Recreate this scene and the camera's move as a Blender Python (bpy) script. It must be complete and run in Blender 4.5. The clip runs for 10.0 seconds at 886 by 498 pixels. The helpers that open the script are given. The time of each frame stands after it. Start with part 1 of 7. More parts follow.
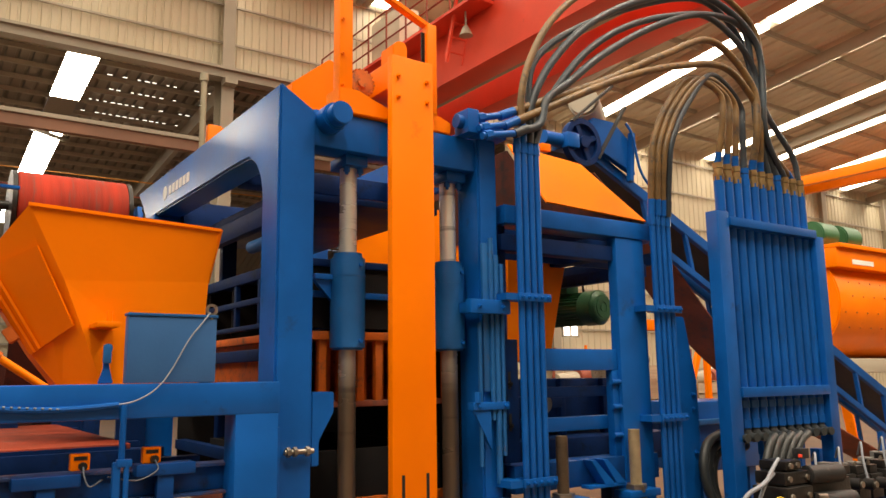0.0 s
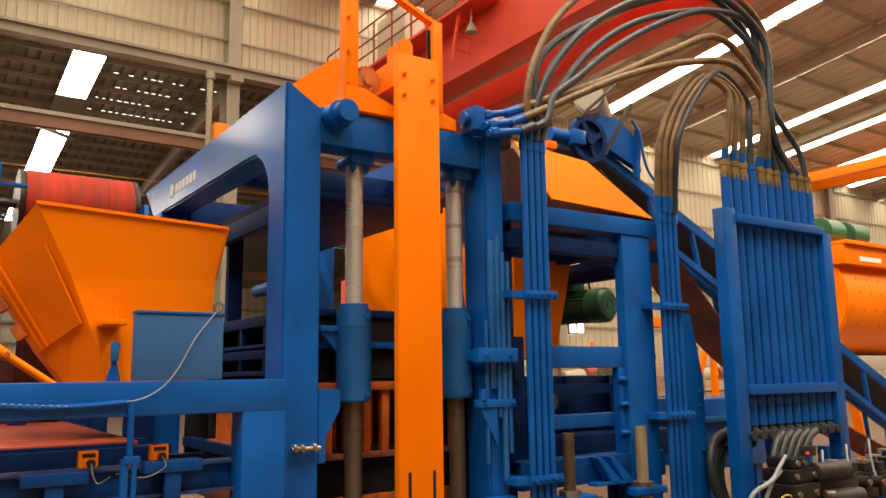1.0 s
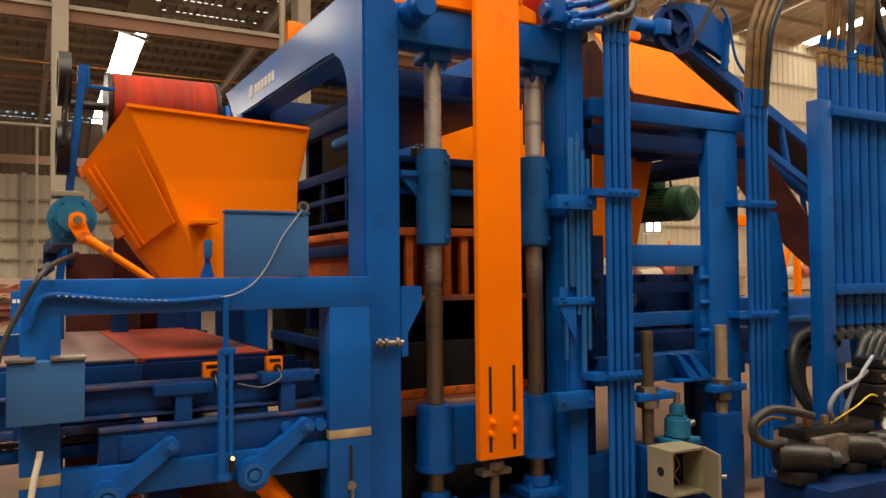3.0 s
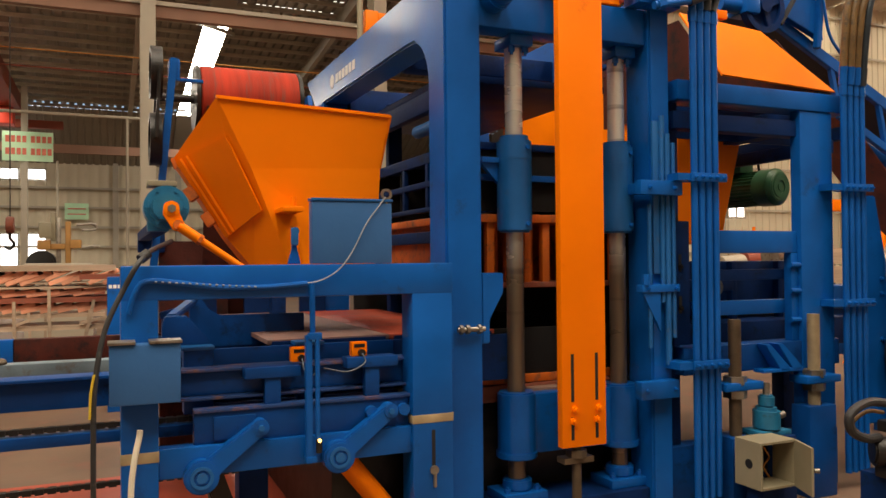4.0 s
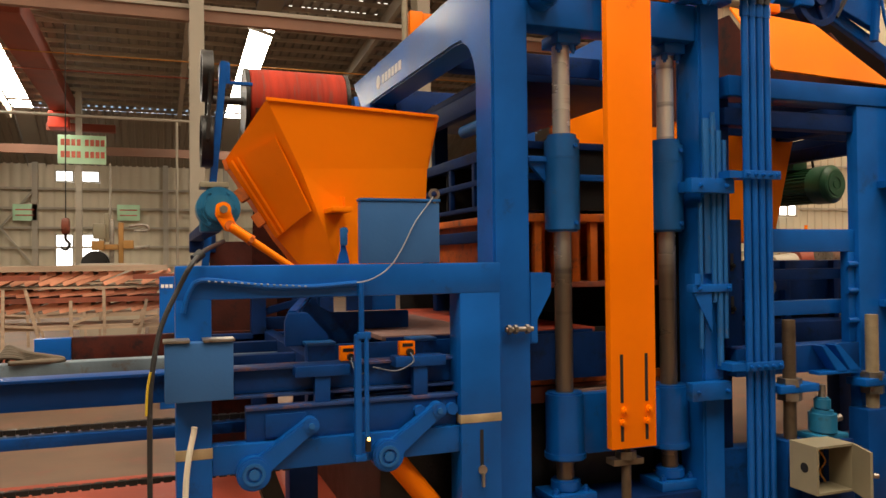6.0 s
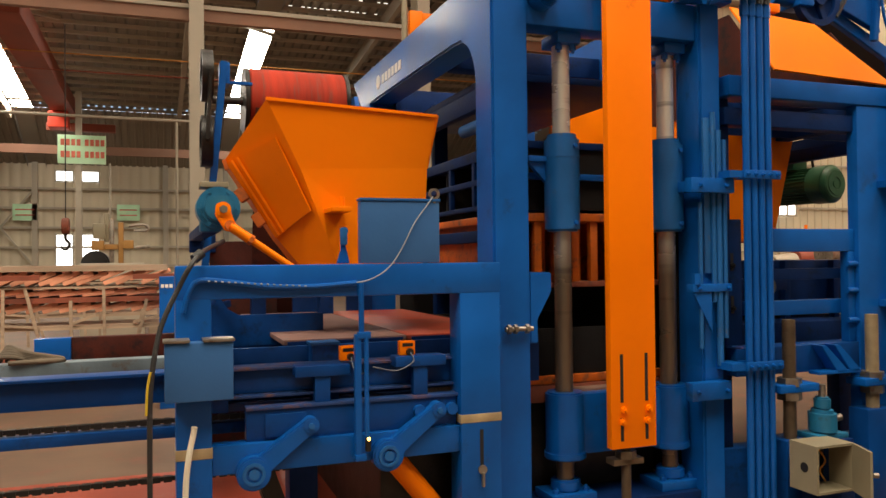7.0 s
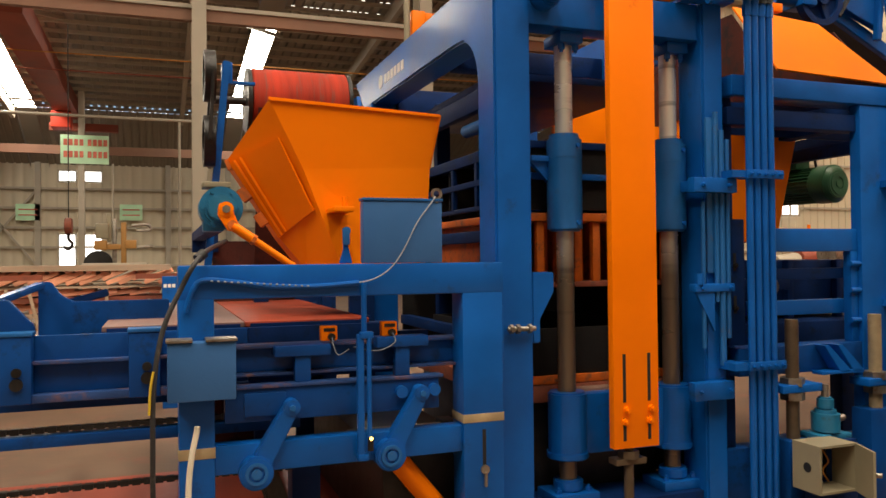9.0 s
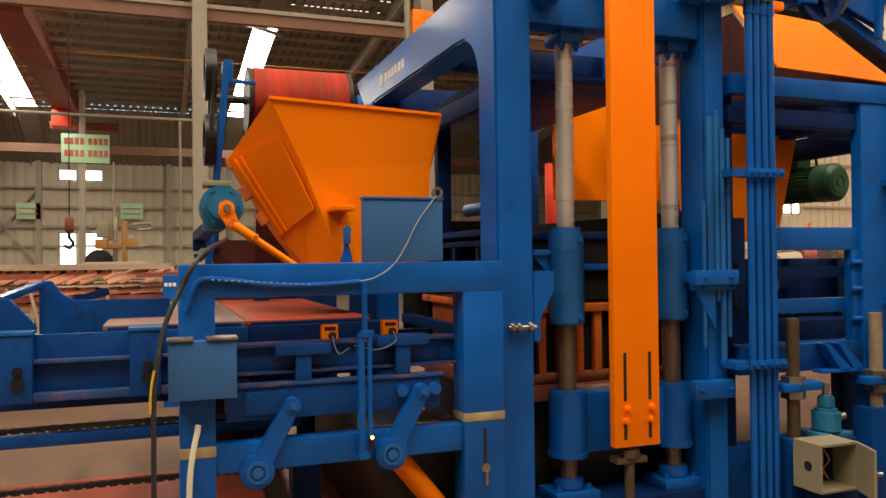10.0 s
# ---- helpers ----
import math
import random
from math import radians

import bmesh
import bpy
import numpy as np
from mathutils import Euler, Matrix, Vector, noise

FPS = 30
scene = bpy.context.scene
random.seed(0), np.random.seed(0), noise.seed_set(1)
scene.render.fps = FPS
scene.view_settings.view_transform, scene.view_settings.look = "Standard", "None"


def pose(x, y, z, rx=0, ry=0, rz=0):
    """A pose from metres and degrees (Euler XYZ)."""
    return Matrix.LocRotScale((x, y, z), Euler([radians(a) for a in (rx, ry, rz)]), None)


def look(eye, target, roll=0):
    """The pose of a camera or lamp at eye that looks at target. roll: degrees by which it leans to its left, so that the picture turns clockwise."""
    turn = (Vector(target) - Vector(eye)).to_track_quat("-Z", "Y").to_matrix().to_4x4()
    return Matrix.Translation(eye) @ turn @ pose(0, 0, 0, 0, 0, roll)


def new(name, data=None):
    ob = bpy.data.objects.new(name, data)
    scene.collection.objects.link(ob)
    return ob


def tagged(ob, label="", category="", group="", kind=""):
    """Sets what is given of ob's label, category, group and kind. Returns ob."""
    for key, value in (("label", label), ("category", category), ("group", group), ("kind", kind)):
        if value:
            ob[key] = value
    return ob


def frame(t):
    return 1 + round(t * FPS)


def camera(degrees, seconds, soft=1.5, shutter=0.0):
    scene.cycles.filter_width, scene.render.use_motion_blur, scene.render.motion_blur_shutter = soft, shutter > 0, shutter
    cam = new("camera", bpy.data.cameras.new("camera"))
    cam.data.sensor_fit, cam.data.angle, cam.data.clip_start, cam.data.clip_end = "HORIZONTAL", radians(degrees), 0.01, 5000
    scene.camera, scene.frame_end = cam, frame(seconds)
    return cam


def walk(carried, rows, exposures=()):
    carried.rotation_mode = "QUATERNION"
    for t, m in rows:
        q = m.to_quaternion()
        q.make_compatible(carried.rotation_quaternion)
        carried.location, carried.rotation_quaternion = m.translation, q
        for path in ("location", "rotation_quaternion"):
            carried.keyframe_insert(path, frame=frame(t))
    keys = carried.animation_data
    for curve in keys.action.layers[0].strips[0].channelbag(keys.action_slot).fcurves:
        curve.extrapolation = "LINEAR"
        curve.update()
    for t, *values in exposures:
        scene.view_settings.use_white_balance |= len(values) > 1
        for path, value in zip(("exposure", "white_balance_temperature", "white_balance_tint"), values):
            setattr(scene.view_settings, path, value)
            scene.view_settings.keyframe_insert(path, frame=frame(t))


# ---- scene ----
FOV = 59.03
# seconds, eye x and y, yaw, pitch, roll: the eye swings a little as the view turns
PATH = [
    (0.0, 0.084, -0.043, -34.42, 9.23, 0.73), (0.5, 0.083, -0.043, -34.26, 9.20, 0.75), (1.0, 0.082, -0.042, -33.99, 9.05, 0.75),
    (1.5, 0.078, -0.039, -33.27, 7.00, 0.63), (2.0, 0.072, -0.036, -32.24, 4.70, 0.59), (3.5, 0.037, -0.016, -26.10, 0.95, 0.47),
    (4.0, 0.020, -0.008, -23.24, 0.79, 0.50), (4.5, 0.007, -0.003, -21.17, 0.81, 0.53), (5.0, 0.000, 0.000, -20.08, 0.81, 0.57),
    (5.5, 0.000, 0.000, -20.07, 0.80, 0.58), (7.0, 0.000, 0.000, -20.08, 0.78, 0.60), (7.5, 0.000, 0.000, -20.07, 0.77, 0.60),
    (8.0, 0.000, 0.000, -20.03, 0.78, 0.60), (8.5, -0.001, 0.000, -19.95, 0.80, 0.60), (9.0, -0.001, 0.000, -19.91, 0.77, 0.60),
    (9.5, -0.001, 0.000, -19.89, 0.74, 0.60), (10.0, -0.001, 0.000, -19.86, 0.68, 0.62)]
EYE_Z = 1.45
cam = camera(FOV, 10.0)
walk(cam, [(t, pose(ex, ey, EYE_Z, 90 + p, r, y)) for t, ex, ey, y, p, r in PATH], [(0.0, 0.31, 6900, 10), (1.2, 0.30, 6900, 10), (3.5, 0.10, 6800, 10), (10.0, 0.11, 6800, 10)])

# ---- light ----
world = bpy.data.worlds.new("sky")
scene.world = world
world.use_nodes = True
sky = world.node_tree.nodes.new("ShaderNodeTexSky")
sky.sky_type, sky.sun_disc = "NISHITA", False
sky.sun_elevation, sky.sun_rotation = radians(50), radians(120)
world.node_tree.nodes["Background"].inputs[1].default_value = 0.12
world.node_tree.links.new(sky.outputs[0], world.node_tree.nodes["Background"].inputs[0])


def area(name, at, target, sx, sy, watts, colour):
    data = bpy.data.lights.new(name, "AREA")
    data.shape, data.size, data.size_y, data.energy, data.color = "RECTANGLE", sx, sy, watts, colour
    ob = new(name, data)
    ob.matrix_world = look(at, target)
    return ob


DAY = (1.0, 0.90, 0.74)
# skylight strips of the high bay
for k in range(5):
    area("skylight_lamp", (-8 + 7.2 * k, -0.6, 11.7), (-8 + 7.2 * k, -0.6, 0), 1.2, 9, 900, DAY)


# ---- materials ----
def material(name, colour, rough=0.5, metal=0.0, vary=0.25, scale=3.0, grime=None, bump=0.15, fine=60.0, coat=0.0, coat_rough=0.12, stretch=(1, 1, 1), objects=False, spec=0.5):
    """Paint, metal or mineral: a base colour, broad patches, fine grain, optional dirt of its own colour, relief and uneven gloss."""
    m = bpy.data.materials.new(name)
    m.use_nodes = True
    n, li = m.node_tree.nodes, m.node_tree.links
    b = n["Principled BSDF"]
    b.inputs["Roughness"].default_value, b.inputs["Metallic"].default_value = rough, metal
    b.inputs["Coat Weight"].default_value, b.inputs["Coat Roughness"].default_value = coat, coat_rough
    b.inputs["Specular IOR Level"].default_value = spec
    tc, mp = n.new("ShaderNodeTexCoord"), n.new("ShaderNodeMapping")
    mp.inputs["Scale"].default_value = stretch
    li.new(tc.outputs["Object"], mp.inputs[0])
    big, small = n.new("ShaderNodeTexNoise"), n.new("ShaderNodeTexNoise")
    for node, s, d in ((big, scale, 5), (small, fine, 3)):
        node.inputs["Scale"].default_value, node.inputs["Detail"].default_value = s, d
        li.new(mp.outputs[0], node.inputs["Vector"])
    ramp = n.new("ShaderNodeValToRGB")
    c = Vector(colour)
    ramp.color_ramp.elements[0].position, ramp.color_ramp.elements[1].position = 0.3, 0.72
    ramp.color_ramp.elements[0].color = (*(c * (1 - vary)), 1)
    ramp.color_ramp.elements[1].color = (*[min(1, q * (1 + vary)) for q in c], 1)
    li.new(big.outputs[0], ramp.inputs[0])
    out = ramp.outputs[0]
    if objects:
        info, hs = n.new("ShaderNodeObjectInfo"), n.new("ShaderNodeHueSaturation")
        mr = n.new("ShaderNodeMapRange")
        mr.inputs[3].default_value, mr.inputs[4].default_value = 0.8, 1.25
        li.new(info.outputs["Random"], mr.inputs[0])
        li.new(mr.outputs[0], hs.inputs["Value"])
        li.new(out, hs.inputs["Color"])
        out = hs.outputs[0]
    if grime:
        spot, r2, mx = n.new("ShaderNodeTexNoise"), n.new("ShaderNodeValToRGB"), n.new("ShaderNodeMix")
        spot.inputs["Scale"].default_value, spot.inputs["Detail"].default_value, spot.inputs["Roughness"].default_value = scale * 2.3, 9, 0.7
        r2.color_ramp.elements[0].position, r2.color_ramp.elements[1].position = grime[1], grime[1] + 0.14
        li.new(mp.outputs[0], spot.inputs["Vector"])
        li.new(spot.outputs[0], r2.inputs[0])
        mx.data_type = "RGBA"
        mx.inputs[7].default_value = (*grime[0], 1)
        li.new(r2.outputs[0], mx.inputs[0])
        li.new(out, mx.inputs[6])
        out = mx.outputs[2]
    li.new(out, b.inputs["Base Color"])
    gl = n.new("ShaderNodeMapRange")
    gl.inputs[3].default_value, gl.inputs[4].default_value = max(0.03, rough - 0.12), min(1, rough + 0.14)
    li.new(big.outputs[0], gl.inputs[0])
    li.new(gl.outputs[0], b.inputs["Roughness"])
    bp = n.new("ShaderNodeBump")
    bp.inputs["Strength"].default_value, bp.inputs["Distance"].default_value = bump, 0.004
    li.new(small.outputs[0], bp.inputs["Height"])
    li.new(bp.outputs[0], b.inputs["Normal"])
    return m


def glowing(name, colour, strength):
    m = bpy.data.materials.new(name)
    m.use_nodes = True
    b = m.node_tree.nodes["Principled BSDF"]
    b.inputs["Base Color"].default_value = (*colour, 1)
    b.inputs["Emission Color"].default_value, b.inputs["Emission Strength"].default_value = (*colour, 1), strength
    return m


BLUE = material("blue_enamel", (0.001, 0.084, 0.355), 0.36, vary=0.28, scale=2.2, grime=((0.012, 0.045, 0.13), 0.60), bump=0.10, fine=35, spec=0.2, coat=0.22, coat_rough=0.14)
# the same blue, dimmed for low parts that get less light
BLUE_HALF_SHADE = material("half_shaded_blue_enamel", (0.001, 0.046, 0.205), 0.42, vary=0.3, scale=2.6, grime=((0.006, 0.022, 0.07), 0.57), bump=0.15, fine=35, spec=0.2, coat=0.10)
BLUE_FADED = material("faded_blue_enamel", (0.035, 0.118, 0.30), 0.4, vary=0.12, scale=3, grime=((0.06, 0.10, 0.18), 0.62), bump=0.12, spec=0.25)
BLUE_WORN = material("worn_blue_enamel", (0.012, 0.05, 0.18), 0.5, vary=0.3, scale=3.5, grime=((0.14, 0.07, 0.07), 0.50), bump=0.3, fine=40)
BLUE_PALE = material("pale_blue_enamel", (0.006, 0.095, 0.30), 0.36, vary=0.2, scale=4, grime=((0.08, 0.08, 0.09), 0.6), bump=0.15)
# the blue enamel darkened for parts that stand in shade
BLUE_IN_SHADE = material("shaded_blue_enamel", (0.002, 0.020, 0.095), 0.5, vary=0.3, scale=4, grime=((0.004, 0.012, 0.035), 0.55), bump=0.25, spec=0.15)
ORANGE = material("orange_enamel", (0.95, 0.198, 0.001), 0.42, vary=0.09, scale=1.6, grime=((0.60, 0.09, 0.003), 0.62), bump=0.10, fine=30, spec=0.15, coat=0.03)
ORANGE_DUSTY = material("dust_stained_orange_enamel", (0.98, 0.212, 0.002), 0.45, vary=0.08, scale=1.3, grime=((0.62, 0.16, 0.02), 0.64), bump=0.12, fine=30, spec=0.15)
ORANGE_WORN = material("worn_orange_enamel", (0.55, 0.11, 0.004), 0.55, vary=0.3, scale=5, grime=((0.10, 0.05, 0.03), 0.52), bump=0.3)
def rod_material():
    """Chromed guide rod: bright where the sleeve keeps it clean, browned by oil and dust lower down, with dark wear rings."""
    m = material("guide_rod_chrome", (0.78, 0.74, 0.67), 0.28, metal=0.55, vary=0.10, scale=3, bump=0.05, stretch=(0.3, 0.3, 1.0))
    n, li = m.node_tree.nodes, m.node_tree.links
    b = n["Principled BSDF"]
    base = b.inputs["Base Color"].links[0].from_socket
    tc, sp, mr, mx = n.new("ShaderNodeTexCoord"), n.new("ShaderNodeSeparateXYZ"), n.new("ShaderNodeMapRange"), n.new("ShaderNodeMix")
    wear, mp, cr, m2 = n.new("ShaderNodeTexNoise"), n.new("ShaderNodeMapping"), n.new("ShaderNodeValToRGB"), n.new("ShaderNodeMix")
    li.new(tc.outputs["Object"], sp.inputs[0])
    mr.inputs[1].default_value, mr.inputs[2].default_value = 1.75, 1.35
    li.new(sp.outputs["Z"], mr.inputs[0])
    mx.data_type, m2.data_type = "RGBA", "RGBA"
    mx.inputs[7].default_value = (0.165, 0.122, 0.086, 1)
    li.new(mr.outputs[0], mx.inputs[0])
    li.new(base, mx.inputs[6])
    mp.inputs["Scale"].default_value = (0.4, 0.4, 9.0)
    li.new(tc.outputs["Object"], mp.inputs[0])
    li.new(mp.outputs[0], wear.inputs["Vector"])
    wear.inputs["Scale"].default_value, wear.inputs["Detail"].default_value = 1.6, 6
    cr.color_ramp.elements[0].position, cr.color_ramp.elements[1].position = 0.60, 0.72
    li.new(wear.outputs[0], cr.inputs[0])
    m2.inputs[7].default_value = (0.07, 0.05, 0.04, 1)
    li.new(cr.outputs[0], m2.inputs[0])
    li.new(mx.outputs[2], m2.inputs[6])
    li.new(m2.outputs[2], b.inputs["Base Color"])
    return m


ROD = rod_material()
BROWN_STEEL = material("oil_browned_steel", (0.10, 0.068, 0.042), 0.45, metal=0.3, vary=0.35, scale=9, bump=0.3)
TAN_STEEL = material("tan_greased_steel", (0.33, 0.255, 0.155), 0.5, metal=0.3, vary=0.3, scale=9, grime=((0.16, 0.11, 0.07), 0.58), bump=0.3)
STEEL = material("bare_steel", (0.30, 0.27, 0.23), 0.42, metal=0.9, vary=0.35, scale=9, grime=((0.12, 0.06, 0.03), 0.55), bump=0.3)
DARKSTEEL = material("greasy_black_steel", (0.024, 0.022, 0.021), 0.36, metal=0.5, vary=0.4, scale=9, bump=0.4)
RUBBER = material("black_rubber", (0.018, 0.018, 0.019), 0.5, vary=0.3, scale=7, grime=((0.09, 0.08, 0.07), 0.6), bump=0.3)
HOSE_BLUE = material("overpainted_hose", (0.02, 0.032, 0.045), 0.45, vary=0.4, scale=5, grime=((0.03, 0.03, 0.03), 0.5), bump=0.3)
HOSE_TAN = material("dusty_tan_hose", (0.16, 0.09, 0.03), 0.5, vary=0.4, scale=6, grime=((0.04, 0.035, 0.03), 0.52), bump=0.3)
RED_BELT = material("red_drum_lagging", (0.30, 0.024, 0.009), 0.7, vary=0.4, scale=3, grime=((0.17, 0.05, 0.035), 0.52), bump=0.3, stretch=(4, 0.4, 0.4), spec=0.2)
RED_CRANE = material("red_crane_paint", (0.86, 0.075, 0.035), 0.45, vary=0.12, scale=0.8, grime=((0.35, 0.05, 0.03), 0.66), bump=0.1, fine=12)
RED_DULL = material("faded_red_paint", (0.33, 0.075, 0.04), 0.6, vary=0.2, scale=1.0, bump=0.1, fine=12)
PALLET = material("rust_red_pallet_steel", (0.30, 0.045, 0.02), 0.5, metal=0.0, vary=0.35, scale=3, grime=((0.17, 0.09, 0.075), 0.55), bump=0.25, stretch=(1, 3, 1))
RED_DARK = material("dark_red_black", (0.055, 0.012, 0.008), 0.8, vary=0.4, scale=4, grime=((0.02, 0.01, 0.01), 0.5), bump=0.3, spec=0.2)
ROPE = material("dirty_grey_rope", (0.11, 0.085, 0.06), 0.9, vary=0.3, scale=9, bump=0.5)
RUST = material("rusty_red_oxide", (0.24, 0.06, 0.03), 0.7, vary=0.35, scale=4, grime=((0.10, 0.05, 0.04), 0.55), bump=0.4)
TEAL = material("teal_machine_paint", (0.012, 0.14, 0.27), 0.38, vary=0.2, scale=6, grime=((0.03, 0.05, 0.06), 0.58), bump=0.2)
GREEN = material("green_motor_paint", (0.03, 0.12, 0.05), 0.36, vary=0.2, scale=6, grime=((0.02, 0.03, 0.02), 0.6), bump=0.2)
CREAM = material("cream_cabinet_paint", (0.25, 0.215, 0.14), 0.45, vary=0.14, scale=3, grime=((0.25, 0.21, 0.15), 0.62), bump=0.1)
CREAM_PALE = material("pale_cabinet_paint", (0.72, 0.66, 0.52), 0.5, vary=0.08, scale=2)
BRASS = material("dull_brass", (0.30, 0.20, 0.09), 0.4, metal=0.8, vary=0.3, scale=9)
WHITE = material("white_lettering", (0.75, 0.75, 0.73), 0.5, vary=0.05)
# near-black that puts the press's inner shade into the colour
SHADE_BLACK = material("shade_black_steel", (0.009, 0.008, 0.008), 0.75, vary=0.4, scale=6, bump=0.3, spec=0.2)
DUSTY = material("dust_covered_steel", (0.22, 0.125, 0.09), 0.75, vary=0.3, scale=7, grime=((0.06, 0.06, 0.08), 0.6), bump=0.3)
FLOOR = material("dusty_concrete", (0.145, 0.088, 0.056), 0.62, vary=0.3, scale=1.1, grime=((0.19, 0.085, 0.055), 0.54), bump=0.3, fine=18)
FLOOR_RED = material("red_floor_paint", (0.34, 0.055, 0.026), 0.5, vary=0.2, scale=0.8, grime=((0.28, 0.13, 0.085), 0.57), bump=0.2, fine=18)
CLAD = material("beige_cladding", (0.62, 0.54, 0.39), 0.5, vary=0.07, scale=0.3, grime=((0.42, 0.38, 0.30), 0.66), bump=0.1, fine=6)
CLAD_DARK = material("grey_roof_sheet", (0.74, 0.66, 0.53), 0.5, vary=0.12, scale=0.3, bump=0.1, fine=6)
LOW_ROOF = material("dull_brown_roof_sheet", (0.29, 0.25, 0.195), 0.5, vary=0.12, scale=0.3, bump=0.1, fine=6)
FRAME_GREY = material("grey_steelwork", (0.40, 0.35, 0.27), 0.5, vary=0.1, scale=0.6, bump=0.1, fine=8)
FRAME_RUST = material("primer_brown_steelwork", (0.26, 0.13, 0.08), 0.6, vary=0.2, scale=0.6, bump=0.1, fine=8)
BRICK = material("fired_clay_tile", (0.66, 0.30, 0.185), 0.85, vary=0.2, scale=6, bump=0.4, objects=True)
TIMBER = material("dusty_timber", (0.36, 0.26, 0.18), 0.8, vary=0.3, scale=4, bump=0.4, stretch=(0.2, 4, 4), objects=True)
SIGN_GREEN = material("pale_green_sign", (0.55, 0.85, 0.56), 0.5, vary=0.08, scale=2)
SIGN_RED = material("red_sign_paint", (0.65, 0.16, 0.10), 0.5, vary=0.1)
WIRE_DIM = material("grimy_blue_grey_wire", (0.07, 0.09, 0.13), 0.5, vary=0.2, scale=8)
YELLOW = material("yellow_cable_stripe", (0.60, 0.42, 0.03), 0.5, vary=0.2)
CABLE_WHITE = material("pale_cable_sheath", (0.24, 0.26, 0.30), 0.4, vary=0.2, scale=8)
TAN = material("bare_tan_band", (0.36, 0.27, 0.15), 0.6, vary=0.25, scale=9)
OCHRE = material("dull_ochre_paint", (0.36, 0.18, 0.045), 0.6, vary=0.2, scale=3)
HOSE_GREY = material("dull_grey_hose", (0.026, 0.031, 0.033), 0.42, vary=0.3, scale=7, grime=((0.10, 0.09, 0.08), 0.6), bump=0.3)
WIRE_ORANGE = material("orange_conductor_sleeve", (0.5, 0.2, 0.03), 0.6, vary=0.15)
# kept dark so that the unseen south wall bounces little light
DARKWALL = material("bounce_cutting_brown_wall", (0.12, 0.105, 0.085), 0.7, vary=0.2, scale=0.3)
BLACK = material("black_slot", (0.008, 0.008, 0.008), 0.6)
SKYLIGHT = glowing("daylit_skylight", (1.0, 0.91, 0.76), 9.5)
SKYLIGHT_LOW = glowing("sunlit_skylight", (1.0, 0.93, 0.82), 24.0)
DAYLIGHT = glowing("daylit_pane", (1.0, 1.0, 1.0), 3.0)
LEAK = glowing("daylight_leak", (1.0, 0.94, 0.82), 1.6)
LED = glowing("amber_indicator", (1.0, 0.55, 0.12), 6.0)


# ---- building blocks ----
def box(bm, x0, x1, y0, y1, z0, z1, bevel=0.0):
    made = bmesh.ops.create_cube(bm, size=1.0)["verts"]
    for q in made:
        q.co = ((x0 + x1) / 2 + q.co.x * (x1 - x0), (y0 + y1) / 2 + q.co.y * (y1 - y0), (z0 + z1) / 2 + q.co.z * (z1 - z0))
    if bevel:
        edges = list({e for q in made for e in q.link_edges})
        bmesh.ops.bevel(bm, geom=edges, offset=bevel, segments=2, affect="EDGES", profile=0.6)


def cyl(bm, p0, p1, r, n=20, r2=None, bevel=0.0):
    p0, p1 = Vector(p0), Vector(p1)
    d = p1 - p0
    m = Matrix.Translation((p0 + p1) / 2) @ d.to_track_quat("Z", "Y").to_matrix().to_4x4()
    made = bmesh.ops.create_cone(bm, cap_ends=True, segments=n, radius1=r, radius2=r if r2 is None else r2, depth=d.length, matrix=m)["verts"]
    if bevel:
        rims = list({e for q in made for e in q.link_edges if any(len(f.verts) > 4 for f in e.link_faces)})
        bmesh.ops.bevel(bm, geom=rims, offset=bevel, segments=2, affect="EDGES")


def ring(bm, c, axis, r_in, r_out, width, n=28):
    """A hollow cylinder round c."""
    turn = Vector(axis).to_track_quat("Z", "Y").to_matrix()
    loops = []
    for r, h in ((r_in, -width / 2), (r_out, -width / 2), (r_out, width / 2), (r_in, width / 2)):
        loops.append([bm.verts.new(Vector(c) + turn @ Vector((r * math.cos(2 * math.pi * k / n), r * math.sin(2 * math.pi * k / n), h))) for k in range(n)])
    for a in range(4):
        p, q = loops[a], loops[(a + 1) % 4]
        for k in range(n):
            bm.faces.new((p[k], p[(k + 1) % n], q[(k + 1) % n], q[k]))


def prism(bm, poly, axis, a0, a1, bevel=0.0):
    """A flat outline, thick along one axis. poly holds the two other coordinates, in the order x, y, z."""
    def place(p, a):
        return {"x": (a, p[0], p[1]), "y": (p[0], a, p[1]), "z": (p[0], p[1], a)}[axis]
    lo, hi = [bm.verts.new(place(p, a0)) for p in poly], [bm.verts.new(place(p, a1)) for p in poly]
    faces = [bm.faces.new(lo), bm.faces.new(hi[::-1])]
    n = len(poly)
    for k in range(n):
        faces.append(bm.faces.new((lo[k], hi[k], hi[(k + 1) % n], lo[(k + 1) % n])))
    bmesh.ops.recalc_face_normals(bm, faces=faces)
    if bevel:
        bmesh.ops.bevel(bm, geom=list({e for f in faces for e in f.edges}), offset=bevel, segments=2, affect="EDGES")


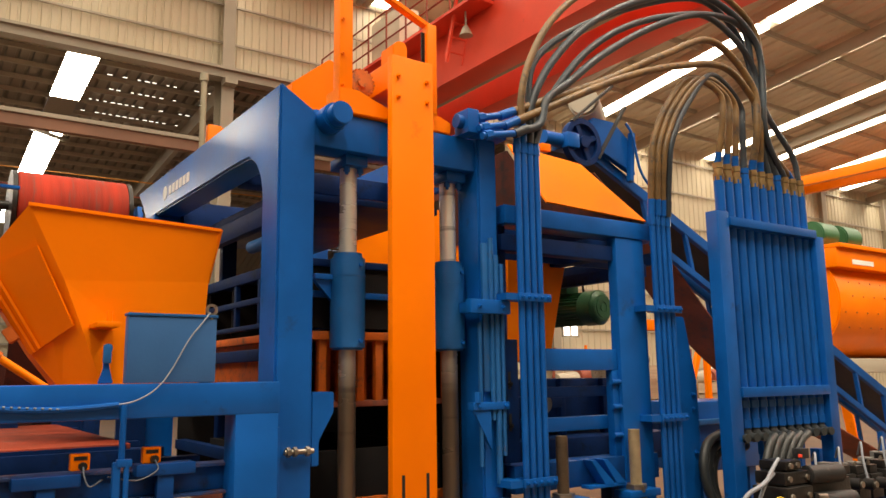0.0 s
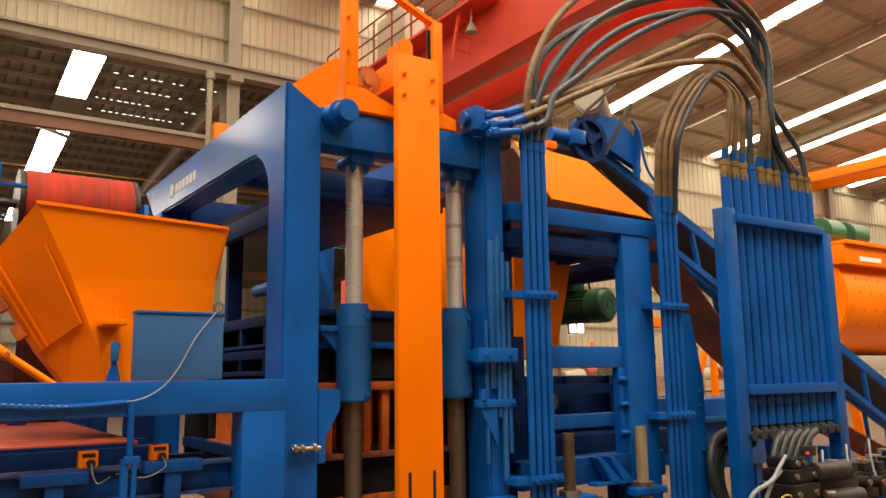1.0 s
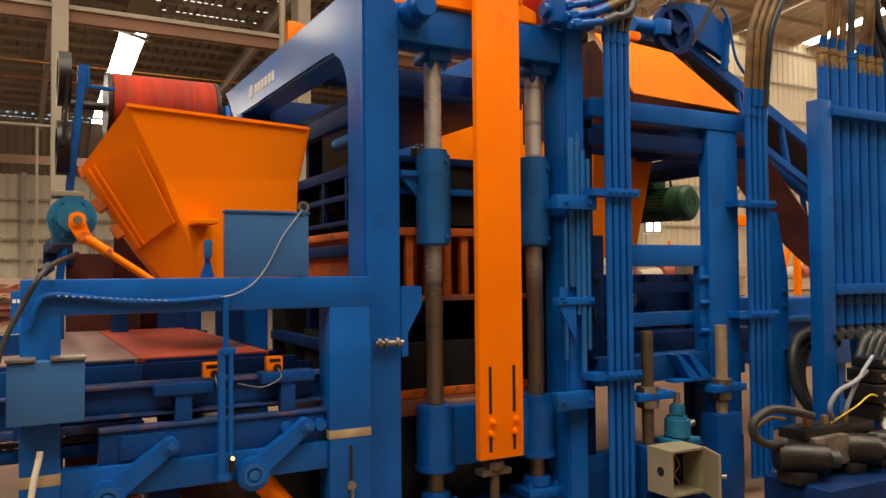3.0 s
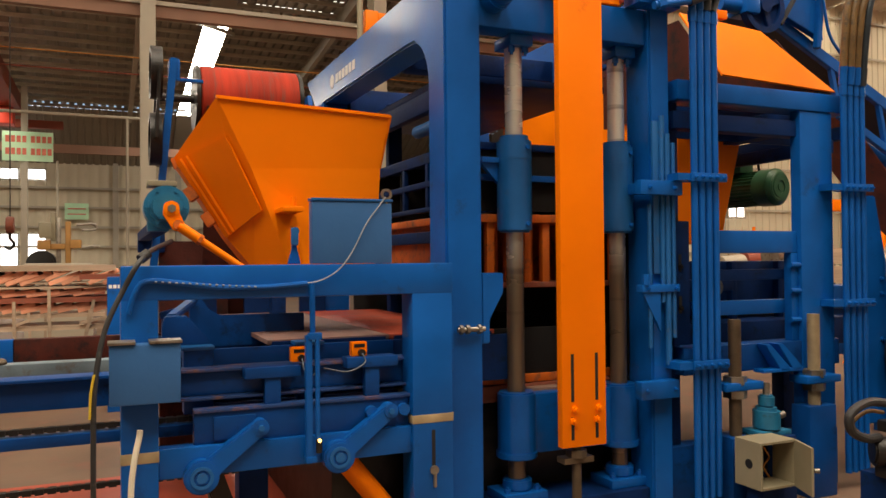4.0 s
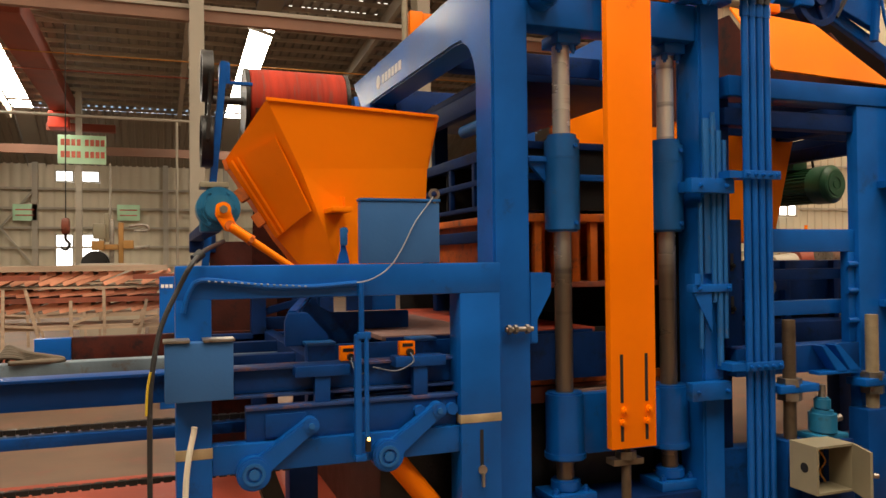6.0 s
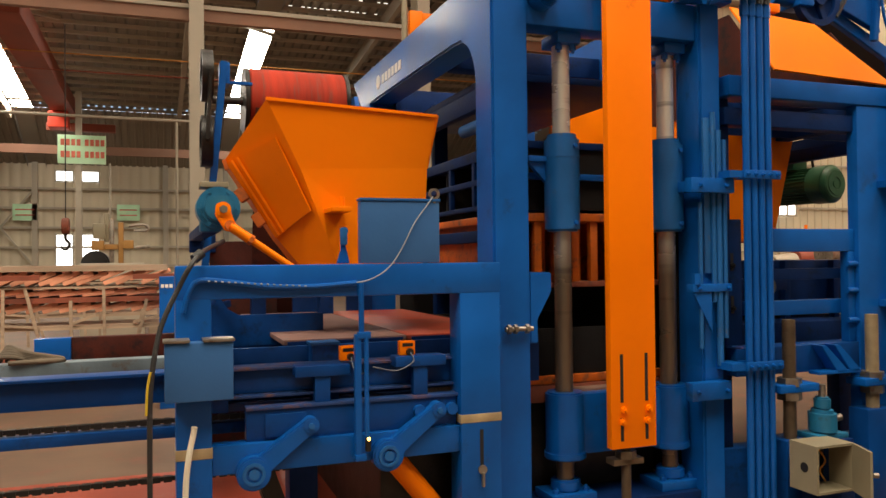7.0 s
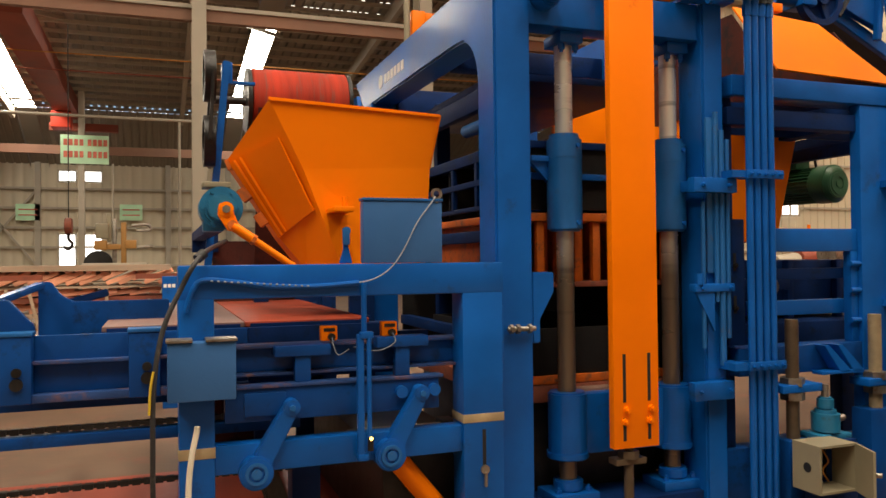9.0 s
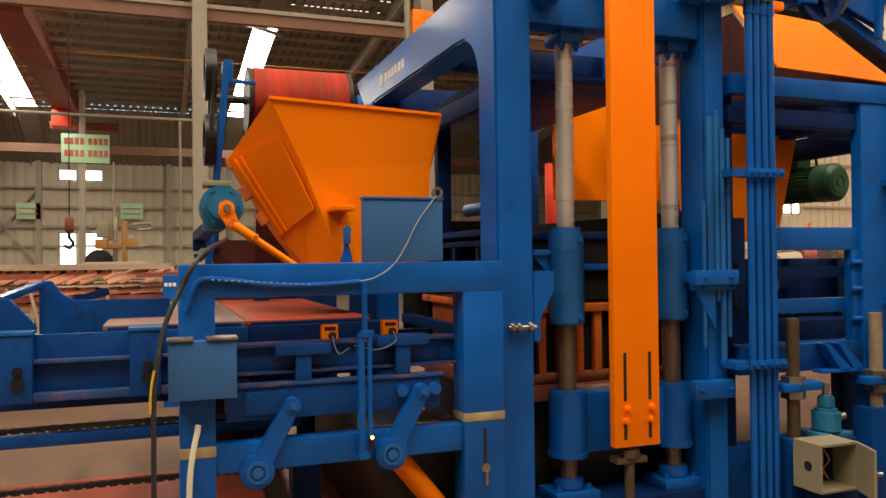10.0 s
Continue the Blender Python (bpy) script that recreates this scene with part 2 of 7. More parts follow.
def beam(bm, p0, p1, w, h, bevel=0.006, up=(0, 0, 1)):
    """A square bar between two points: w across, h along up."""
    p0, p1 = Vector(p0), Vector(p1)
    d = (p1 - p0).normalized()
    side = d.cross(Vector(up)).normalized()
    top = side.cross(d).normalized()
    ends = [[bm.verts.new(p + side * sx * w / 2 + top * sz * h / 2) for sx, sz in ((-1, -1), (1, -1), (1, 1), (-1, 1))] for p in (p0, p1)]
    faces = [bm.faces.new(ends[0]), bm.faces.new(ends[1][::-1])]
    for k in range(4):
        faces.append(bm.faces.new((ends[0][k], ends[1][k], ends[1][(k + 1) % 4], ends[0][(k + 1) % 4])))
    bmesh.ops.recalc_face_normals(bm, faces=faces)
    if bevel:
        bmesh.ops.bevel(bm, geom=list({e for f in faces for e in f.edges}), offset=bevel, segments=2, affect="EDGES")


def smooth_line(points, steps=8):
    """Catmull-Rom through the points."""
    p = [Vector(q) for q in points]
    p = [p[0] * 2 - p[1], *p, p[-1] * 2 - p[-2]]
    out = []
    for k in range(1, len(p) - 2):
        for s in range(steps):
            u = s / steps
            out.append(0.5 * (2 * p[k] + (p[k + 1] - p[k - 1]) * u + (2 * p[k - 1] - 5 * p[k] + 4 * p[k + 1] - p[k + 2]) * u * u + (3 * p[k] - p[k - 1] - 3 * p[k + 1] + p[k + 2]) * u ** 3))
    return out + [p[-2]]


def tube(bm, points, r, n=10, steps=8):
    line = smooth_line(points, steps)
    side, loops = None, []
    for k, q in enumerate(line):
        d = (line[min(k + 1, len(line) - 1)] - line[max(k - 1, 0)]).normalized()
        side = (side - d * side.dot(d)).normalized() if side else d.orthogonal().normalized()
        other = d.cross(side)
        loops.append([bm.verts.new(q + (side * math.cos(2 * math.pi * a / n) + other * math.sin(2 * math.pi * a / n)) * r) for a in range(n)])
    for p, q in zip(loops, loops[1:]):
        for a in range(n):
            bm.faces.new((p[a], p[(a + 1) % n], q[(a + 1) % n], q[a]))
    bm.faces.new(loops[0][::-1]), bm.faces.new(loops[-1])


def bolt(bm, c, axis, r=0.014, h=0.012):
    c, a = Vector(c), Vector(axis).normalized()
    cyl(bm, c, c + a * h, r, 6)
    cyl(bm, c + a * h, c + a * (h + 0.012), r * 0.5, 8)


def thing(name, label, category, at=(0, 0, 0), group="", kind=""):
    ob = new(name)
    ob.empty_display_size = 0.1
    ob.location = at
    return tagged(ob, label, category, group, kind)


def part(name, bm, mat, parent=None, label="", at=None):
    """One mesh object from a bmesh drawn in the thing's space (at: the part's own origin in it)."""
    if at is not None:
        bmesh.ops.translate(bm, verts=bm.verts, vec=-Vector(at))
    data = bpy.data.meshes.new(name)
    for f in bm.faces:
        f.smooth = True
    bm.to_mesh(data)
    bm.free()
    data.materials.append(mat)
    data.set_sharp_from_angle(angle=radians(35))
    ob = new(name, data)
    if parent:
        ob.parent = parent
    if at is not None:
        ob.location = at
    return tagged(ob, label)


def made(fn, *args, **kw):
    """A fresh bmesh with one shape in it."""
    bm = bmesh.new()
    fn(bm, *args, **kw)
    return bm


def setting(name, bm, mat, label, category):
    return tagged(part(name, bm, mat), label, category, kind="structure")


# ---- the hall ----
setting("floor", made(box, -40, 75, -14, 42, -0.2, 0.0), FLOOR, "dusty tan concrete factory floor", "floor")
bm = bmesh.new()
box(bm, -12, 1.2, 4.55, 5.75, 0.0, 0.004)
setting("floor_strip", bm, FLOOR_RED, "red painted walkway strips on the concrete floor", "floor marking")

EAVE_Y, RIDGE_Y, EAVE_Z, LOW_EAVE_Z, STEP_X, SLOPE = 20.0, 3.0, 13.0, 10.5, 16.5, 0.12


def roof_z(y, eave=EAVE_Z):
    return eave + SLOPE * (EAVE_Y - y) if y > RIDGE_Y else eave + SLOPE * (EAVE_Y - RIDGE_Y) - SLOPE * (RIDGE_Y - y)


def sheet(bm, p, q, across, pitch, depth, thick=0.03):
    """A ribbed metal sheet: from p to q its ribs repeat, across is the way that they run."""
    p, q, across = Vector(p), Vector(q), Vector(across)
    d = q - p
    n = d.cross(across).normalized()
    count = max(1, round(d.length / pitch))
    prof = []
    for k in range(count):
        for u, h in ((0.0, 0), (0.62, 0), (0.70, 1), (0.92, 1)):
            prof.append(p + d * ((k + u) / count) + n * depth * h)
    prof.append(q)
    a, b = [bm.verts.new(v) for v in prof], [bm.verts.new(v + across) for v in prof]
    for k in range(len(prof) - 1):
        bm.faces.new((a[k], a[k + 1], b[k + 1], b[k]))


SKY_W = 0.62
# each stretch of roof: from x to x, eave height, skylight strips
BAYS = ((-40.0, STEP_X, EAVE_Z, (-18.0, -13.8, -9.6, -5.4, -1.2, 3.0, 7.2, 11.4, 15.2)),
        (STEP_X, 75.0, LOW_EAVE_Z, (19.5, 23.2, 27.1, 30.1, 34.1, 37.5, 40.7, 44.3, 47.9, 51.5, 55.1, 58.7)))


def high_roof():
    """Ribbed roof sheets between open skylight strips, in two stretches of unlike height."""
    bm, frame_bm = bmesh.new(), bmesh.new()
    for west, east, eave, strips in BAYS:
        xs = [west, *[e for c in strips for e in (c - SKY_W / 2, c + SKY_W / 2)], east]
        for x0, x1 in zip(xs[::2], xs[1::2]):
            for ya, yb in ((EAVE_Y, RIDGE_Y), (RIDGE_Y, -14.0)):
                za, zb = roof_z(ya, eave), roof_z(yb, eave)
                sheet(bm, (x0, ya, za), (x1, ya, za), (0, yb - ya, zb - za), 0.5, 0.06)
                for x in (x0, x1):
                    bm.faces.new([bm.verts.new(q) for q in ((x, ya, za - 0.33), (x, yb, zb - 0.33), (x, yb, zb + 0.08), (x, ya, za + 0.08))])
        for y in [-12.5 + 1.55 * k for k in range(21)]:
            z = roof_z(y, eave)
            box(frame_bm, west, east, y - 0.04, y + 0.04, z - 0.26, z - 0.12)
        for x in [west + 0.4 + 5.85 * k for k in range(int((east - west) / 5.85))]:
            for ya, yb in ((EAVE_Y, RIDGE_Y), (RIDGE_Y, -14.0)):
                beam(frame_bm, (x, ya, roof_z(ya, eave) - 0.48), (x, yb, roof_z(yb, eave) - 0.48), 0.14, 0.34, 0)
        for c in strips:
            pane = bmesh.new()
            for ya, yb in ((EAVE_Y - 0.3, 12.0), (11.7, RIDGE_Y + 0.4), (RIDGE_Y - 0.4, -5.8)):
                za, zb = roof_z(ya, eave) - 0.31, roof_z(yb, eave) - 0.31
                pane.faces.new([pane.verts.new(v) for v in ((c - SKY_W / 2, ya, za), (c + SKY_W / 2, ya, za), (c + SKY_W / 2, yb, zb), (c - SKY_W / 2, yb, zb))])
            setting("window_skylight", pane, SKYLIGHT, "bright translucent skylight strip in the metal roof", "skylight")
    setting("ceiling_high_bay", bm, CLAD_DARK, "grey ribbed metal roof of the high bay", "roof")
    setting("ceiling_purlins", frame_bm, FRAME_GREY, "grey steel purlins and rafters under the roof", "roof frame")
    outline = [(y, roof_z(y, e) + d) for e, d, ys in ((LOW_EAVE_Z, 0.1, (EAVE_Y, RIDGE_Y, -14.0)), (EAVE_Z, 0.0, (-14.0, RIDGE_Y, EAVE_Y))) for y in ys]
    setting("wall_roof_step", made(prism, outline, "x", STEP_X - 0.08, STEP_X - 0.02), CLAD, "beige sheet gable where the roof steps down", "wall")


high_roof()


def clerestory():
    """The upper wall between the high bay and the low bay, with girts and columns."""
    bm = bmesh.new()
    sheet(bm, (-40, EAVE_Y, 9.4), (STEP_X, EAVE_Y, 9.4), (0, 0, 3.7), 0.22, -0.03)
    sheet(bm, (STEP_X, EAVE_Y, 0.0), (75, EAVE_Y, 0.0), (0, 0, LOW_EAVE_Z + 0.1), 0.30, -0.03)
    setting("wall_clerestory", bm, CLAD, "beige ribbed metal cladding above the crane rail", "wall")
    bm = bmesh.new()
    for z in (10.5, 11.6, 12.7):
        box(bm, -40, STEP_X, EAVE_Y - 0.12, EAVE_Y - 0.06, z - 0.025, z + 0.025)
    for z in (1.6, 3.0, 4.4, 5.8, 7.2, 8.6, 9.9):
        box(bm, STEP_X, 75, EAVE_Y - 0.12, EAVE_Y - 0.06, z - 0.03, z + 0.03)
    setting("trim_wall_girts", bm, FRAME_GREY, "horizontal steel girts on the cladding", "wall frame")
    bm = bmesh.new()
    box(bm, -40, 19.5, EAVE_Y - 0.5, EAVE_Y - 0.15, 9.36, 9.56)
    box(bm, -40, 19.5, EAVE_Y - 0.62, EAVE_Y - 0.05, 9.56, 9.63)
    setting("trim_crane_beam", bm, FRAME_GREY, "grey crane rail beam along the hall", "beam")
    bm = bmesh.new()
    box(bm, -40, 17, EAVE_Y + 0.1, EAVE_Y + 0.30, 7.40, 7.68)
    setting("trim_tie_beam", bm, FRAME_RUST, "brown primed tie beam under the low roof", "beam")
    setting("trim_tie_flange", made(box, -40, 17, EAVE_Y + 0.02, EAVE_Y + 0.36, 7.68, 7.78), FRAME_GREY, "grey top flange of the tie beam", "beam")
    for x0, x1, z0, z1 in ((18.72, 19.38, 2.78, 3.16), (20.3, 21.3, 6.72, 6.88), (25.2, 26.6, 4.95, 5.3), (28.0, 29.4, 4.95, 5.3), (33.5, 35.5, 4.9, 5.4)):
        ob = setting("window_bay", made(box, x0, x1, EAVE_Y - 0.17, EAVE_Y - 0.15, z0, z1), DAYLIGHT, "bright daylit pane in the bay wall", "window")
        bm = bmesh.new()
        for a, b, c, d in ((x0 - 0.06, x1 + 0.06, z1, z1 + 0.06), (x0 - 0.06, x1 + 0.06, z0 - 0.06, z0), (x0 - 0.06, x0, z0, z1), (x1, x1 + 0.06, z0, z1), ((x0 + x1) / 2 - 0.03, (x0 + x1) / 2 + 0.03, z0, z1)):
            box(bm, a, b, EAVE_Y - 0.21, EAVE_Y - 0.14, c, d)
        part("window_frame", bm, FRAME_GREY, ob)
    for k in range(-6, 12):
        x = 0.93 + 5.8 * k
        top = 13.0 if x < STEP_X else LOW_EAVE_Z - 0.3
        bm = bmesh.new()
        box(bm, x - 0.17, x + 0.17, EAVE_Y - 0.30, EAVE_Y - 0.27, 0, top)
        box(bm, x - 0.17, x + 0.17, EAVE_Y + 0.27, EAVE_Y + 0.30, 0, top)
        box(bm, x - 0.012, x + 0.012, EAVE_Y - 0.27, EAVE_Y + 0.27, 0, top)
        if x < STEP_X + 3:
            box(bm, x - 0.17, x + 0.17, EAVE_Y - 0.6, EAVE_Y - 0.3, 9.20, 9.36)
        setting("trim_column", bm, FRAME_GREY, "grey steel hall column of I section", "column")


clerestory()


def low_bay():
    def lz(y):
        return 9.65 - 0.1 * (y - EAVE_Y) if y <= 36 else 8.05 - 0.47 * (y - 36)
    bm = bmesh.new()
    strips = [-5.12, 3.22]
    xs = [-40.0, *[e for s in strips for e in (s - 0.38, s + 0.38)], 24.0]
    for x0, x1 in zip(xs[::2], xs[1::2]):
        sheet(bm, (x0, EAVE_Y, lz(EAVE_Y)), (x1, EAVE_Y, lz(EAVE_Y)), (0, 16, -1.6), 0.30, 0.09)
        sheet(bm, (x0, 36, lz(36) - 0.14), (x1, 36, lz(36) - 0.14), (0, 4, -1.88), 0.30, 0.04)
        for x in (x0, x1):
            bm.faces.new([bm.verts.new(q) for q in ((x, 20, lz(20) - 0.20), (x, 36, lz(36) - 0.20), (x, 36, lz(36) + 0.08), (x, 20, lz(20) + 0.08))])
            bm.faces.new([bm.verts.new(q) for q in ((x, 36, lz(36) - 0.34), (x, 40, lz(40) - 0.34), (x, 40, lz(40) + 0.08), (x, 36, lz(36) + 0.08))])
    setting("ceiling_low_bay", bm, LOW_ROOF, "dark ribbed metal roof of the side bay", "roof")
    bm = bmesh.new()
    for y in [20.5 + 0.85 * k for k in range(19)]:
        box(bm, -40, 24, y - 0.035, y + 0.035, lz(y) - 0.17, lz(y) - 0.05)
    for k in range(-6, 4):
        x = 0.93 + 5.8 * k - (0.75 if k == -1 else 0)
        beam(bm, (x, 20.3, lz(20.3) - 0.42), (x, 36, lz(36) - 0.42), 0.16, 0.42, 0)
        beam(bm, (x, 20.3, 7.75), (x + 2.9, 26, 8.85), 0.1, 0.1, 0)
    setting("ceiling_low_purlins", bm, FRAME_GREY, "grey purlins and rafters of the side bay", "roof frame")
    for s in strips:
        bm = bmesh.new()
        panes = ((20.15, 34.6), (34.9, 35.4), (35.6, 35.9)) if s < 0 else ((20.15, 22.9), (25.5, 30.0), (30.2, 32.2), (32.4, 33.6), (33.8, 35.0), (35.3, 35.9))
        for ya, yb in panes:
            bm.faces.new([bm.verts.new(v) for v in ((s - 0.375, ya, lz(ya) - 0.18), (s + 0.375, ya, lz(ya) - 0.18), (s + 0.375, yb, lz(yb) - 0.18), (s - 0.375, yb, lz(yb) - 0.18))])
        cover = bmesh.new()
        for ya, yb in ((20.0, 20.15), *zip([q[1] for q in panes], [q[0] for q in panes[1:]]), (35.9, 36.0), (36.0, 40.0)):
            d = 0.19 if ya < 36 else 0.10
            cover.faces.new([cover.verts.new(v) for v in ((s - 0.375, ya, lz(ya) - d), (s + 0.375, ya, lz(ya) - d), (s + 0.375, yb, lz(yb) - d), (s - 0.375, yb, lz(yb) - d))])
        setting("ceiling_cover_sheet", cover, LOW_ROOF, "plain roof sheets between the skylight panes", "roof")
        setting("window_skylight", bm, SKYLIGHT_LOW, "bright translucent skylight strip in the side roof", "skylight")
    # daylight shows under the rib ends where the roof sheets overlap and along the far eave
    bm = bmesh.new()
    rng = random.Random(4)
    for y, z, step in ((35.98, lz(36) - 0.13, 0.22), (39.9, 6.13, 0.28)):
        for k in range(int(30 / step)):
            x = -18 + step * k
            if rng.random() < (0.8 if y < 39 else 0.6):
                h = rng.uniform(0.03, 0.07)
                bm.faces.new([bm.verts.new(v) for v in ((x, y, z), (x + 0.09, y, z), (x + 0.07, y, z + h), (x + 0.02, y, z + h))])
    setting("window_rib_gaps", bm, DAYLIGHT, "small daylit gaps under the roof ribs", "roof gap")
    bm = bmesh.new()
    for j in range(5):
        y = 20.95 + 0.85 * j
        for k in range(17):
            x = 3.75 + 0.19 * k + 0.03 * (j % 3)
            if rng.random() < (0.75 if x < 6.0 else 0.45):
                w = rng.uniform(0.07, 0.13)
                bm.faces.new([bm.verts.new(v) for v in ((x, y, lz(y) - 0.175), (x + w, y, lz(y) - 0.175), (x + w, y + 0.05, lz(y) - 0.18), (x, y + 0.05, lz(y) - 0.18))])
    setting("window_lap_gaps", bm, LEAK, "dashes of daylight at the laps of the roof sheets", "roof gap")
    setting("trim_runway_beam", made(box, -40, 24, 35.4, 35.65, 5.95, 6.3), FRAME_RUST, "dark crane runway beam of the side bay", "beam")
    # far wall with doorway and windows let into it
    bm = bmesh.new()
    holes = [(-4.4, -3.62, 1.0, 2.83), (-3.36, -2.5, 1.0, 2.83), (-4.4, -3.6, 5.22, 5.78), (-3.44, -2.5, 5.22, 5.78), (11.4, 12.6, 2.6, 4.4)]
    xs = sorted({-40.0, 24.0, *[h[0] for h in holes], *[h[1] for h in holes]})
    for x0, x1 in zip(xs, xs[1:]):
        zs, z = [], 0.0
        for h in sorted((h for h in holes if h[0] <= x0 and x1 <= h[1]), key=lambda h: h[2]):
            zs.append((z, h[2]))
            z = h[3]
        zs.append((z, 6.12))
        for z0, z1 in zs:
            sheet(bm, (x0, 40, z0), (x1, 40, z0), (0, 0, z1 - z0), 0.45, -0.018)
    setting("wall_far", bm, CLAD, "beige ribbed far wall of the side bay", "wall")
    for h in holes:
        bm = bmesh.new()
        bm.faces.new([bm.verts.new(v) for v in ((h[0], 40.3, h[2]), (h[1], 40.3, h[2]), (h[1], 40.3, h[3]), (h[0], 40.3, h[3]))])
        ob = setting("window_far", bm, DAYLIGHT, "overexposed daylight opening in the far wall", "window")
        bm = bmesh.new()
        for x0, x1, z0, z1 in ((h[0], h[1], h[3] - 0.06, h[3]), (h[0], h[1], h[2], h[2] + 0.06), (h[0], h[0] + 0.06, h[2] + 0.06, h[3] - 0.06), (h[1] - 0.06, h[1], h[2] + 0.06, h[3] - 0.06)):
            box(bm, x0, x1, 39.9, 39.98, z0, z1)
        part("window_frame", bm, FRAME_GREY, ob)
    bm = bmesh.new()
    for x in (-8, -5.2, 0.4, 3.2, 6, 9, 12):
        box(bm, x - 0.12, x + 0.12, 39.7, 39.9, 0, 6.1)
    for z in (1.3, 2.2, 3.1, 4.0, 4.9):
        box(bm, -40, 24, 39.8, 39.9, z - 0.05, z + 0.05)
    beam(bm, (-8, 39.75, 4.9), (-5.2, 39.75, 1.3), 0.08, 0.08, 0)
    beam(bm, (-5.2, 39.75, 4.9), (-8, 39.75, 1.3), 0.08, 0.08, 0)
    setting("trim_far_wall_frame", bm, FRAME_GREY, "grey posts, girts and braces of the far wall", "wall frame")


low_bay()


def closing_walls():
    bm = bmesh.new()
    # never in view: set near and dark to cut light on front faces
    box(bm, -40, 75, -6.2, -6.0, 0, 14)
    setting("wall_south", bm, DARKWALL, "plain unseen dark brown wall closing the hall, added to cut bounced light", "wall")
    bm = bmesh.new()
    box(bm, -40.2, -40, -14, 42, 0, 14)
    setting("wall_west", bm, CLAD, "plain beige end wall", "wall")
    bm = bmesh.new()
    box(bm, 75, 75.2, -14, 42, 0, 14)
    setting("wall_east", bm, CLAD, "plain beige end wall", "wall")
    bm = bmesh.new()
    box(bm, 23.9, 24.1, 20.3, 40, 0, 9)
    setting("wall_low_bay_end", bm, CLAD, "plain partition at the end of the side bay", "wall")


closing_walls()


def crane():
    """Double-girder overhead crane across the high bay."""
    t = thing("overhead_crane", "red double-girder overhead travelling crane under the roof", "crane", (10.5, 12, 8.0))
    o = Vector((10.5, 12, 8.0))
    def p(name, bm, mat, label=""):
        bmesh.ops.translate(bm, verts=bm.verts, vec=-o)
        return part(name, bm, mat, t, label)
    p("girder", made(box, 9.75, 10.45, -13, 19.3, 8.0, 9.25, 0.02), RED_CRANE)
    p("girder", made(box, 11.5, 12.2, -13, 19.3, 8.0, 9.25, 0.02), RED_CRANE)
    bm = bmesh.new()
    for x in (9.78, 12.17):
        box(bm, x - 0.06, x + 0.06, -13, 19.3, 9.25, 9.32)
    p("rail", bm, STEEL)
    p("end_carriage", made(box, 8.4, 13.4, 19.0, 19.45, 8.9, 9.35, 0.03), RED_CRANE)
    bm = bmesh.new()
    for x in (9.25,):
        for y in [12 + 0.9 * k for k in range(9)]:
            cyl(bm, (x, y, 9.25), (x, y, 10.35), 0.025, 8)
        for z in (9.6, 9.95, 10.35):
            cyl(bm, (x, 12, z), (x, 19.2, z), 0.022, 8)
    p("handrail", bm, RED_DULL, "red tubular walkway handrail")
    p("walkway", made(box, 9.2, 9.745, 12, 19.3, 9.15, 9.22), RED_CRANE)
    bm = bmesh.new()
    for x in (9.35, 9.75):
        beam(bm, (x, 13.2, 8.2), (x, 12.3, 11.0), 0.05, 0.08, 0)
    for k in range(9):
        u = k / 8
        cyl(bm, (9.35, 13.1 - 0.75 * u, 8.4 + 2.4 * u), (9.75, 13.1 - 0.75 * u, 8.4 + 2.4 * u), 0.02, 8)
    p("ladder", bm, RED_CRANE, "red access ladder")
    p("switch_cabinet", made(box, 9.62, 10.2, 15.6, 17.0, 9.33, 10.6, 0.02), CREAM_PALE, "pale switch cabinet")
    bm = bmesh.new()
    cyl(bm, (9.45, 12.6, 8.60), (9.45, 12.6, 8.82), 0.15, 20, 0.05)
    cyl(bm, (9.45, 12.6, 8.82), (9.45, 12.6, 9.15), 0.02, 8)
    p("bell_lamp", bm, FRAME_GREY, "unlit grey bell lamp")
    p("cable_trunking", made(box, 10.47, 10.58, -13, 19, 8.02, 8.12), FRAME_GREY)
    bm = bmesh.new()
    box(bm, 9.6, 12.4, 10.4, 12.0, 9.34, 9.9, 0.04)
    cyl(bm, (10.2, 11.1, 10.1), (11.8, 11.1, 10.1), 0.3, 24)
    p("hoist_trolley", bm, RED_CRANE)


crane()


# ---- the block press ----
X0, Y0 = 1.574, 3.571      # near corner of the press frame


